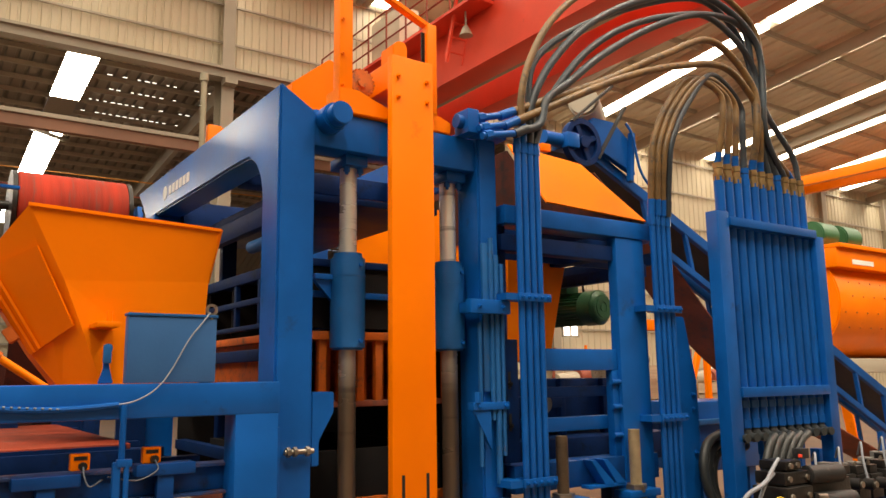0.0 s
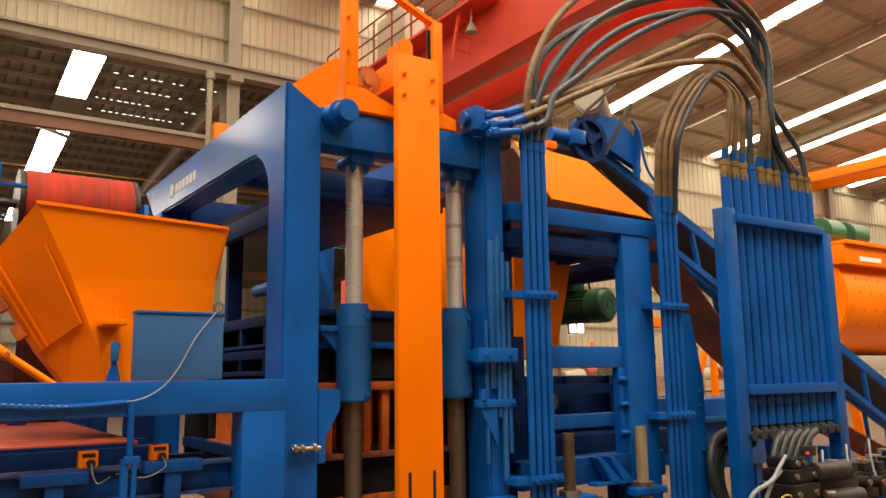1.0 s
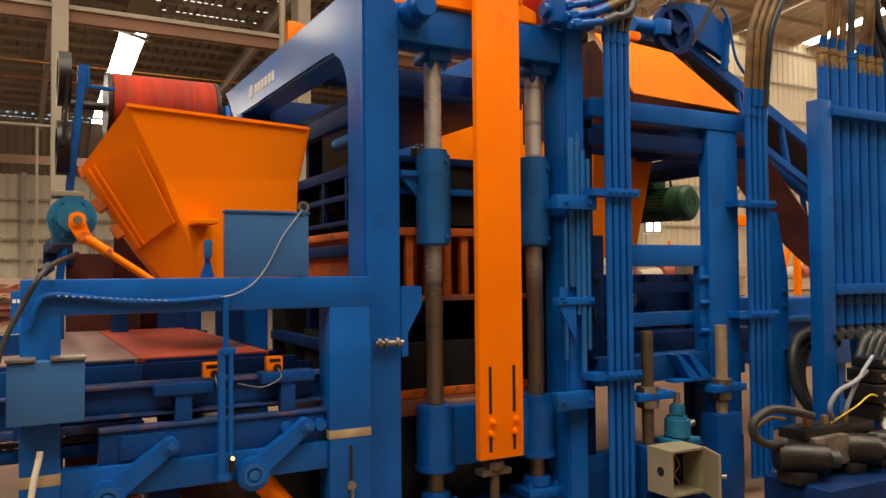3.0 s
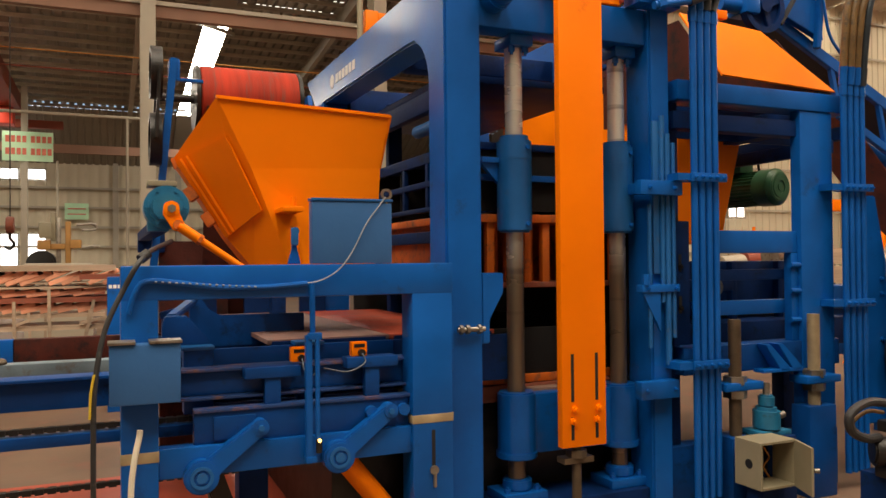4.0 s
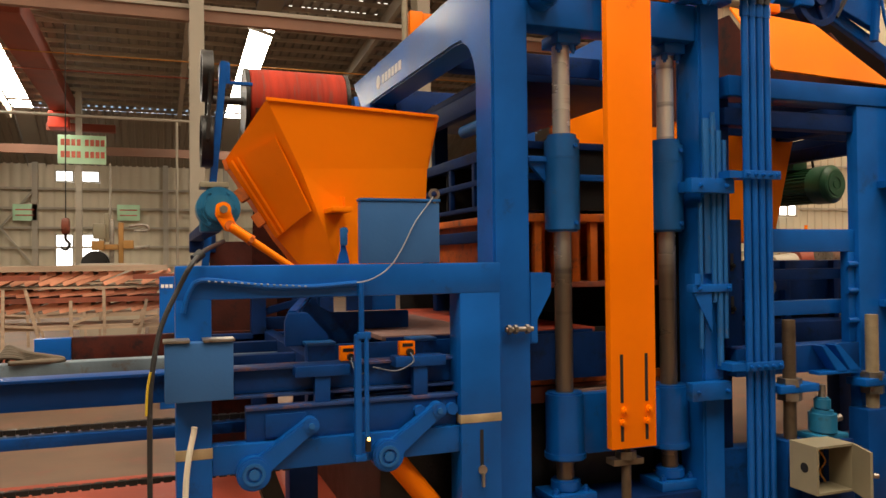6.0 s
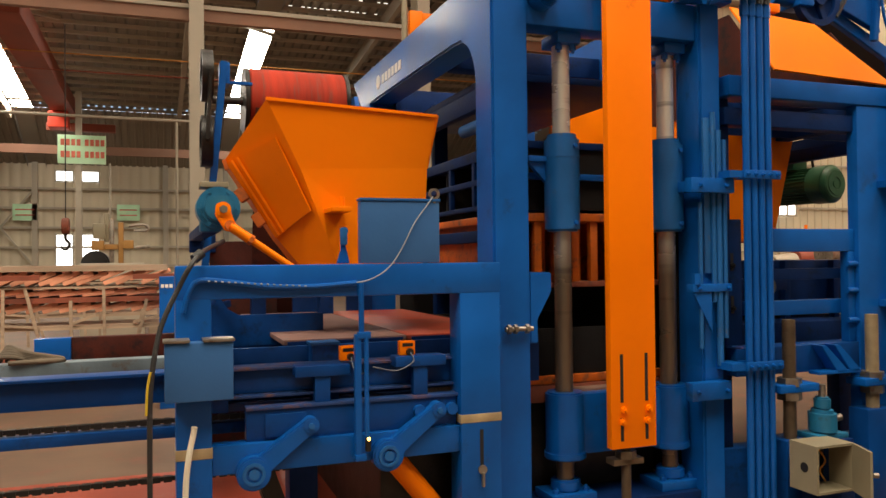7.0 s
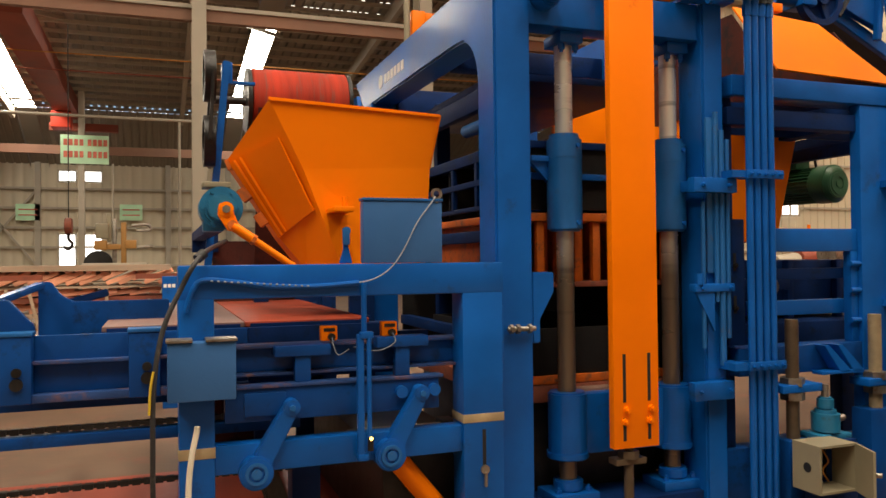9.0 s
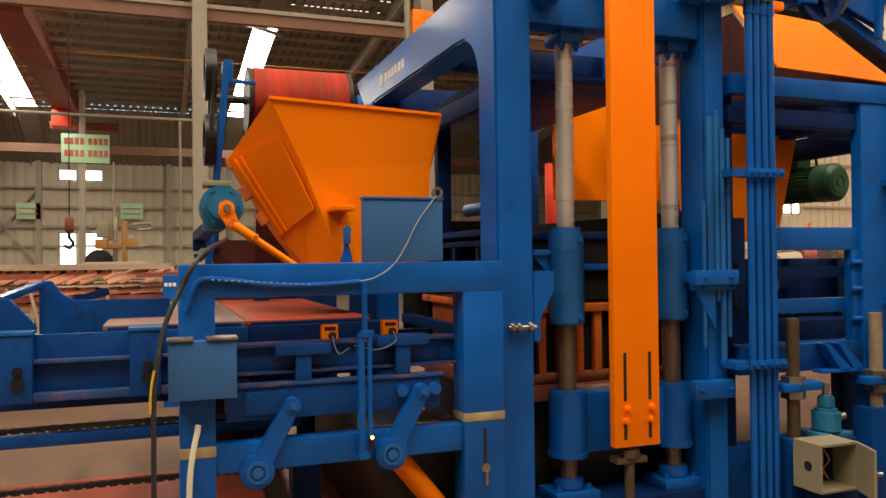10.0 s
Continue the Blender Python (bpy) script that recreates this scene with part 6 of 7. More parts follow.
def coiled_hoses():
    for k in range(3):
        t, p = kit("suction_hose", "dull grey looped suction hose under the pipe rack", "hose", (4.9 + 0.1 * k, 3.6, 0.5), "suction hoses")
        dx, dy, dz = 0.085 * k - 0.10, 0.03 * k, -0.045 * k
        pts = [(5.32, 3.62, 1.00), (5.12, 3.61, 1.01), (4.93, 3.59, 0.95), (4.85, 3.57, 0.80), (4.88, 3.55, 0.62), (5.02, 3.53, 0.46), (5.25, 3.52, 0.38)]
        pts = [(x + dx, y + dy, z + dz) for x, y, z in pts]
        bm = bmesh.new()
        tube(bm, pts, 0.034, 12)
        p("hose_sheath", bm, HOSE_GREY)
        p("ferrule", made(cyl, (pts[0][0] - 0.16, pts[0][1] - 0.006, pts[0][2] + 0.006), pts[0], 0.044, 14), HOSE_GREY)
    for k in range(5):
        t, p = kit("return_hose", "dull grey return hose dropping from the pipe rack", "hose", (5.3 + 0.08 * k, 3.3, 0.5), "return hoses")
        bm = bmesh.new()
        tube(bm, [(5.26 + 0.105 * k, 3.34, 1.0), (5.15 + 0.095 * k, 3.31, 0.95), (5.07 + 0.08 * k, 3.30, 0.80), (5.09 + 0.07 * k, 3.30, 0.62), (5.20 + 0.06 * k, 3.31, 0.50)], 0.029, 12)
        p("hose_sheath", bm, HOSE_GREY)


coiled_hoses()


def valve_station():
    t, p = kit("valve_station", "greasy black hydraulic valve bank on its oil tank", "valve station", (5.7, 3.0, 0.0))
    p("tank", made(box, 5.0, 6.6, 2.95, 3.35, 0.0, 0.55, 0.012), BLUE_IN_SHADE)
    rng = random.Random(4)
    for k in range(8):
        x = 5.12 + 0.18 * k
        bm = bmesh.new()
        h = 0.72 + 0.06 * rng.random()
        box(bm, x, x + 0.15, 2.98, 3.25, 0.55, h, 0.008)
        box(bm, x + 0.02, x + 0.12, 3.0, 3.15, h, h + 0.06, 0.006)
        cyl(bm, (x + 0.07, 2.90, h - 0.06), (x + 0.07, 2.98, h - 0.06), 0.04, 16, bevel=0.005)
        v = p("valve", bm, DARKSTEEL)
        bm = bmesh.new()
        bolt(bm, (x + 0.03, 3.02, h + 0.06), (0, 0, 1), 0.014, 0.014)
        bolt(bm, (x + 0.10, 3.05, h + 0.06), (0, 0, 1), 0.014, 0.014)
        cyl(bm, (x + 0.07, 2.89, h - 0.06), (x + 0.07, 2.90, h - 0.06), 0.022, 12)
        p("screw", bm, STEEL, "", v)
        bm = bmesh.new()
        box(bm, x + 0.035, x + 0.105, 3.10, 3.19, h, h + 0.07, 0.004)
        p("solenoid_plug", bm, material("grey_plug", (0.16, 0.15, 0.14), 0.5) if k == 0 else bpy.data.materials["grey_plug"], "", v)
    for k in range(4):
        bm = bmesh.new()
        x = 5.3 + 0.3 * k
        tube(bm, [(x + 0.07, 3.14, 0.84), (x - 0.04, 3.05, 0.90 + 0.02 * k), (x - 0.12, 3.0, 0.82), (x - 0.16, 2.95, 0.66)], 0.008, 8)
        p("plug_lead", bm, CABLE_WHITE, "pale plug lead")


valve_station()


def pump_unit():
    """Hydraulic pump group before the rack: black cylinders, a valve block, a gauge and looped hoses."""
    t, p = kit("pump_unit", "oily black hydraulic pump unit with a pressure gauge", "pump", (4.0, 2.7, 0.0))
    p("bed", made(box, 3.62, 5.2, 2.5, 2.9, 0.0, 0.34, 0.01), BLUE_IN_SHADE)
    for x, r in ((3.56, 0.075), (3.98, 0.085), (4.24, 0.08)):
        b = p("pump_body", made(cyl, (x, 2.78, 0.47), (x + 0.22, 2.62, 0.46), r, 28, None, 0.01), DARKSTEEL)
        p("end_cap", made(cyl, (x + 0.22, 2.62, 0.46), (x + 0.26, 2.59, 0.46), r * 0.6, 20), RUBBER, "", b)
        p("mount", made(box, x + 0.02, x + 0.16, 2.64, 2.78, 0.34, 0.40, 0.006), DARKSTEEL, "", b)
    p("block", made(box, 3.74, 4.02, 2.66, 2.84, 0.40, 0.56, 0.015), STEEL, "stained cast block")
    p("block_top", made(box, 3.70, 4.3, 2.70, 2.86, 0.54, 0.60, 0.01), DARKSTEEL)
    for x in (3.80, 3.95, 4.12):
        p("fitting", made(cyl, (x, 2.76, 0.60), (x, 2.76, 0.65), 0.022, 6), BRASS)
    for x0, x1, y0, z0, z1 in ((4.34, 4.60, 2.69, 0.58, 0.68), (4.32, 4.58, 2.67, 0.685, 0.79), (4.35, 4.62, 2.70, 0.795, 0.87), (4.40, 4.56, 2.72, 0.875, 0.93)):
        v = p("valve_block", made(box, x0, x1, y0, 2.9, z0, z1, 0.012), DARKSTEEL)
        for x in (x0 + 0.04, x1 - 0.05):
            p("port_plug", made(cyl, (x, y0 - 0.012, (z0 + z1) / 2), (x, y0 + 0.002, (z0 + z1) / 2), 0.018, 8), STEEL, "", v)
    p("indicator", made(cyl, (4.52, 2.70, 0.95), (4.52, 2.70, 0.965), 0.012, 10), RED_CRANE, "small red indicator cap")
    p("valve_block", made(box, 4.62, 5.05, 2.70, 2.88, 0.52, 0.80, 0.015), DARKSTEEL)
    p("solenoid", made(cyl, (4.60, 2.72, 0.84), (4.86, 2.66, 0.84), 0.055, 20, None, 0.006), RUBBER)
    p("solenoid", made(cyl, (4.62, 2.70, 0.68), (4.92, 2.62, 0.68), 0.06, 20, None, 0.006), RUBBER)
    p("plug", made(box, 4.60, 4.68, 2.74, 2.80, 0.93, 0.99, 0.004), RUBBER)
    p("nut", made(cyl, (4.60, 2.66, 0.72), (4.66, 2.64, 0.72), 0.02, 12), STEEL)
    g = p("gauge_case", made(ring, (4.40, 2.655, 0.575), (-0.84, -0.54, 0.1), 0.052, 0.062, 0.03, 32), STEEL)
    p("gauge_dial", made(cyl, (4.40, 2.655, 0.575), (4.392, 2.650, 0.576), 0.053, 32), WHITE, "white gauge dial", g)
    p("gauge_needle", made(beam, (4.385, 2.640, 0.577), (4.372, 2.672, 0.553), 0.003, 0.004, 0, (0.8, 0.5, 0.2)), BLACK, "", g)
    p("gauge_stem", made(cyl, (4.41, 2.67, 0.46), (4.41, 2.67, 0.515), 0.012, 10), BRASS, "", g)
    p("union", made(cyl, (4.74, 2.70, 0.41), (4.83, 2.69, 0.405), 0.034, 6), BRASS)
    for k, (pts, r, mat) in enumerate((
            ([(3.82, 2.74, 0.66), (3.66, 2.72, 0.70), (3.45, 2.70, 0.735), (3.32, 2.70, 0.69), (3.32, 2.70, 0.61), (3.42, 2.70, 0.56), (3.56, 2.74, 0.545)], 0.022, RUBBER),
            ([(3.62, 2.76, 0.66), (3.48, 2.74, 0.68), (3.38, 2.74, 0.63), (3.44, 2.74, 0.57), (3.60, 2.76, 0.54)], 0.010, HOSE_TAN),
            ([(4.02, 2.76, 0.62), (3.97, 2.74, 0.70), (4.02, 2.72, 0.78), (4.16, 2.72, 0.82), (4.30, 2.74, 0.87)], 0.013, CABLE_WHITE),
            ([(4.12, 2.76, 0.62), (4.14, 2.74, 0.72), (4.22, 2.73, 0.84), (4.36, 2.74, 0.95)], 0.011, CABLE_WHITE),
            ([(4.0, 2.76, 0.60), (4.16, 2.72, 0.68), (4.30, 2.70, 0.74), (4.40, 2.66, 0.63)], 0.005, YELLOW),
            ([(4.82, 2.69, 0.405), (4.95, 2.68, 0.39), (5.05, 2.66, 0.36), (5.2, 2.66, 0.30)], 0.026, HOSE_TAN))):
        p("hose" if r > 0.02 else "lead", made(tube, pts, r, 10), mat)


pump_unit()


def control_cabinet():
    t, p = kit("electric_box", "small cream electric box with its door hanging open", "electric box", (3.38, 3.3, 0.0))
    x0, x1, y0, y1, z0, z1 = 3.247, 3.506, 3.20, 3.39, 0.19, 0.445
    bm = bmesh.new()
    box(bm, x0, x0 + 0.012, y0, y1, z0, z1)
    box(bm, x1 - 0.012, x1, y0, y1, z0, z1)
    box(bm, x0 + 0.012, x1 - 0.012, y0, y1, z0, z0 + 0.012)
    box(bm, x0 + 0.012, x1 - 0.012, y0, y1, z1 - 0.012, z1)
    box(bm, x0 + 0.012, x1 - 0.012, y1 - 0.012, y1, z0 + 0.012, z1 - 0.012)
    p("case", bm, CREAM)
    bm = bmesh.new()
    plate(bm, [(x1, y0, z0), (x1 - 0.085, y0 - 0.19, z0), (x1 - 0.085, y0 - 0.19, z1), (x1, y0, z1)], 0.014)
    d = p("door", bm, CREAM)
    p("lock", made(cyl, (x1 - 0.06, y0 - 0.17, 0.32), (x1 - 0.04, y0 - 0.185, 0.32), 0.013, 12), STEEL, "", d)
    p("cable_hole", made(cyl, (x0 - 0.003, 3.285, 0.32), (x0 + 0.002, 3.285, 0.32), 0.026, 20), BLACK)
    bm = bmesh.new()
    box(bm, x0 + 0.05, x1 - 0.05, y1 - 0.03, y1 - 0.013, z0 + 0.05, z1 - 0.05)
    p("mounting_plate", bm, STEEL)
    p("stand", made(box, 3.30, 3.45, 3.24, 3.36, 0.0, 0.188), BLUE_IN_SHADE)
    for k, mat in enumerate((RUST, CABLE_WHITE, WIRE_ORANGE)):
        a = x0 + 0.08 + 0.045 * k
        p("loose_wire", made(tube, [(a, y1 - 0.035, z1 - 0.06), (a + 0.02, y1 - 0.06, z1 - 0.12), (a - 0.03, y1 - 0.07, z0 + 0.09), (a + 0.03, y1 - 0.05, z0 + 0.02)], 0.005, 6), mat)


control_cabinet()


def teal_pump():
    t, q = kit("grease_pump", "small teal grease pump on the machine base", "pump", (3.54, 3.45, 0.40))

    def p(name, bm, mat):
        for v in bm.verts:
            v.co.x = 3.545 + (v.co.x - 3.63) * 0.8
        return q(name, bm, mat)

    bm = bmesh.new()
    cyl(bm, (3.63, 3.45, 0.44), (3.63, 3.45, 0.58), 0.085, 24, bevel=0.02)
    cyl(bm, (3.63, 3.45, 0.58), (3.63, 3.45, 0.65), 0.05, 20, bevel=0.01)
    box(bm, 3.50, 3.78, 3.38, 3.54, 0.42, 0.45, 0.006)
    p("housing", bm, TEAL)
    p("spindle", made(cyl, (3.63, 3.45, 0.64), (3.63, 3.45, 0.72), 0.022, 12), STEEL)
    bm = bmesh.new()
    cyl(bm, (3.70, 3.43, 0.52), (3.77, 3.43, 0.53), 0.02, 12)
    p("nipple", bm, STEEL)
    p("pedestal", made(box, 3.48, 3.80, 3.36, 3.56, 0.0, 0.42, 0.006), BLUE_IN_SHADE)


teal_pump()


def incline_conveyor():
    t, p = kit("inclined_conveyor", "blue trussed belt conveyor rising to the aggregate hopper", "conveyor", (7.0, 4.8, 0.0))
    top0, top1 = Vector((4.75, 4.6, 3.36)), Vector((10.6, 4.6, 0.62))
    low0, low1 = Vector((5.55, 4.6, 2.62)), Vector((10.6, 4.6, 0.18))
    for dy in (0.0, 0.62):
        off = Vector((0, dy, 0))
        bm = bmesh.new()
        beam(bm, top0 + off, top1 + off, 0.05, 0.10)
        p("truss_chord", bm, BLUE)
        bm = bmesh.new()
        beam(bm, low0 + off, low1 + off, 0.05, 0.07)
        p("truss_chord", bm, BLUE)
        for k in range(10):
            u = k / 9
            a, b = top0.lerp(top1, 0.12 + 0.85 * u), low0.lerp(low1, u * 0.98)
            bm = bmesh.new()
            beam(bm, a + off, b + off, 0.04, 0.04, 0.003, up=(1, 0, 0))
            p("truss_web", bm, BLUE)
    bm = bmesh.new()
    beam(bm, (4.75, 4.91, 3.44), (10.6, 4.91, 0.70), 0.5, 0.012, 0)
    p("belt", bm, RUBBER, "black rubber conveyor belt")
    bm = bmesh.new()
    line = smooth_line([(5.6, 4.9, 2.75), (6.1, 4.9, 2.25), (6.6, 4.9, 1.80), (7.2, 4.9, 1.42), (8.2, 4.9, 0.95), (9.6, 4.9, 0.42)], 5)
    strip(bm, line, (0, 0.5, 0), 0.012)
    p("return_belt", bm, RUST, "sagging dusty return belt")
    # head drive
    bm = bmesh.new()
    ring(bm, (4.58, 4.45, 3.34), (0, 1, 0), 0.155, 0.20, 0.06, 36)
    for k in range(4):
        a = k * math.pi / 2 + 0.4
        beam(bm, (4.58, 4.45, 3.34), (4.58 + 0.16 * math.cos(a), 4.45, 3.34 + 0.16 * math.sin(a)), 0.05, 0.05, 0.004, up=(0, 1, 0))
    cyl(bm, (4.58, 4.40, 3.34), (4.58, 4.50, 3.34), 0.05, 18)
    cyl(bm, (4.58, 4.452, 3.34), (4.58, 4.47, 3.34), 0.16, 30)
    p("head_pulley", bm, BLUE_IN_SHADE)
    bm = bmesh.new()
    box(bm, 4.38, 4.52, 4.4, 4.6, 3.27, 3.40, 0.02)
    cyl(bm, (4.2, 4.5, 3.34), (4.42, 4.5, 3.34), 0.06, 18)
    p("bearing", bm, BLUE)
    bm = bmesh.new()
    cyl(bm, (4.72, 4.55, 3.76), (5.12, 4.85, 3.76), 0.13, 24, bevel=0.02)
    p("drive_motor", bm, FRAME_GREY, "dusty grey drive motor")
    bm = bmesh.new()
    prism(bm, [(4.70, 3.40), (5.30, 3.18), (5.22, 3.50), (5.05, 3.62), (4.80, 3.62)], "y", 4.52, 4.58, 0.005)
    p("motor_bracket", bm, BLUE)
    bm = bmesh.new()
    for a, b in (((4.46, 4.43, 3.50), (4.95, 4.43, 3.90)), ((4.74, 4.43, 3.22), (5.10, 4.43, 3.74))):
        beam(bm, a, b, 0.04, 0.018, 0)
    p("v_belt", bm, RUBBER)
    bm = bmesh.new()
    beam(bm, (5.25, 4.5, 3.55), (5.20, 4.5, 3.10), 0.05, 0.05)
    tube(bm, [(5.16, 4.48, 3.62), (5.22, 4.46, 3.5), (5.30, 4.46, 3.2), (5.5, 4.46, 3.0)], 0.012, 8)
    p("cable_post", bm, BLUE)
    for x in (7.6, 9.2):
        z = 0.62 + (10.6 - x) * 0.468 - 0.5
        bm = bmesh.new()
        beam(bm, (x, 4.6, 0.0), (x, 4.6, z), 0.06, 0.06, 0.003, up=(1, 0, 0))
        beam(bm, (x, 5.22, 0.0), (x, 5.22, z), 0.06, 0.06, 0.003, up=(1, 0, 0))
        p("trestle", bm, BLUE)


incline_conveyor()


def mixer():
    t, p = kit("mixer_drum", "large riveted orange mixer shell on steel stands", "mixer", (12.5, 6.6, 0.0))
    bm = bmesh.new()
    cyl(bm, (11.0, 6.7, 2.45), (15.5, 6.7, 2.45), 0.80, 56, bevel=0.02)
    p("shell", bm, ORANGE)
    bm = bmesh.new()
    box(bm, 10.95, 15.5, 5.86, 6.7, 2.92, 3.2, 0.02)
    box(bm, 10.95, 15.5, 5.80, 6.9, 3.20, 3.26, 0.01)
    p("top_cover", bm, ORANGE)
    bm = bmesh.new()
    for i in range(15):
        for a in (-28, -12, 5, 20):
            x = 11.15 + 0.3 * i + 0.1 * (a % 3)
            c = (x, 6.7 - 0.80 * math.cos(radians(a)), 2.45 + 0.80 * math.sin(radians(a)))
            cyl(bm, c, (x, 6.7 - 0.812 * math.cos(radians(a)), 2.45 + 0.812 * math.sin(radians(a))), 0.013, 6)
    tagged(p("rivet", bm, ORANGE_WORN), kind="stuff")
    p("sole_plate", made(box, 10.6, 15.6, 6.0, 7.4, 1.42, 1.62, 0.01), FRAME_GREY)
    for x in (11.2, 12.9, 14.6):
        bm = bmesh.new()
        beam(bm, (x, 6.1, 1.42), (x + 0.35, 6.1, 0.0), 0.14, 0.14)
        p("stand_leg", bm, ORANGE)
    for x in (11.1, 11.75):
        bm = bmesh.new()
        cyl(bm, (x, 6.3, 3.46), (x + 0.45, 6.3, 3.46), 0.20, 24, bevel=0.02)
        p("motor", bm, GREEN, "dusty green motor")
    p("marking", made(box, 11.35, 11.95, 5.855, 5.859, 2.98, 3.05), WHITE, "white painted marks")


mixer()


def back_machines():
    """Loose equipment on the floor behind the stand."""
    t, p = kit("feed_tank", "blue feed tank with a rolled rim behind the stand", "tank", (6.2, 4.6, 0.0))
    p("shell", made(box, 5.85, 6.75, 4.45, 5.1, 0.6, 1.20, 0.02), BLUE)
    p("rim", made(box, 5.80, 6.80, 4.40, 5.15, 1.0, 1.05, 0.01), BLUE_PALE)
    p("leg", made(box, 5.9, 6.0, 4.5, 4.6, 0.0, 0.6), BLUE)
    p("leg", made(box, 6.6, 6.7, 4.5, 4.6, 0.0, 0.6), BLUE)
    t, p = kit("orange_trestle", "orange steel trestle standing behind the conveyor", "trestle", (9.0, 7.5, 0.0))
    p("beam", made(box, 8.6, 10.2, 7.4, 7.55, 2.05, 2.2, 0.01), ORANGE)
    p("leg", made(beam, (9.1, 7.5, 0.0), (10.0, 7.5, 2.05), 0.08, 0.08), ORANGE)
    p("leg", made(beam, (10.05, 7.5, 0.0), (10.05, 7.5, 2.05), 0.08, 0.08, 0.006, (1, 0, 0)), ORANGE)
    t, p = kit("light_crane", "orange light crane beam under the high roof", "crane", (28.3, 14, 9.34))
    p("beam", made(box, 29.0, 29.3, -13.9, 19.8, 9.34, 9.75, 0.01), ORANGE)
    p("beam", made(box, 27.4, 27.7, -13.9, 19.8, 9.34, 9.75, 0.01), ORANGE)
    p("hook_block", made(prism, [(28.9, 9.75), (29.4, 9.75), (29.4, 10.1), (29.2, 10.35), (28.9, 10.1)], "y", 14.0, 14.5), ORANGE)
    t.location.x += 4.0
    rng = random.Random(11)
    spots = [(11.2, 12.0), (12.4, 12.6), (13.4, 12.0), (15.6, 12.0), (16.8, 12.4), (17.8, 13.2), (14.6, 14.5), (10.2, 9.4), (8.6, 8.2), (18.6, 11.0), (20.2, 12.6)]
    for k, (x, y) in enumerate(spots):
        h = 0.7 + 0.9 * rng.random()
        t, p = kit("parts_crate", "dusty timber crate stacked with machine parts on the floor", "crate", (x, y, 0.0), "crates on the floor")
        p("base", made(box, x, x + 1.1, y, y + 0.7, 0.0, 0.12), TIMBER)
        for i in range(4):
            p("slat", made(box, x, x + 1.1, y - 0.03, y, 0.14 + i * h / 4, 0.10 + (i + 1) * h / 4), TIMBER)
        p("load", made(box, x + 0.08, x + 0.95, y + 0.05, y + 0.6, 0.12, h + 0.1, 0.05), (STEEL, RUST, BLUE_WORN, OCHRE)[k % 4])
        p("load", made(cyl, (x + 0.2, y + 0.3, h + 0.2), (x + 0.8, y + 0.35, h + 0.25), 0.16, 18), (FRAME_GREY, RED_DULL, STEEL)[k % 3])
        p("upright_bar", made(beam, (x + 0.3 * (k % 3), y + 0.3, 0.12), (x + 0.3 * (k % 3) + 0.2, y + 0.3, h + 0.9), 0.05, 0.05, 0.003, (1, 0, 0)), (RUST, ORANGE, FRAME_GREY)[k % 3])


back_machines()


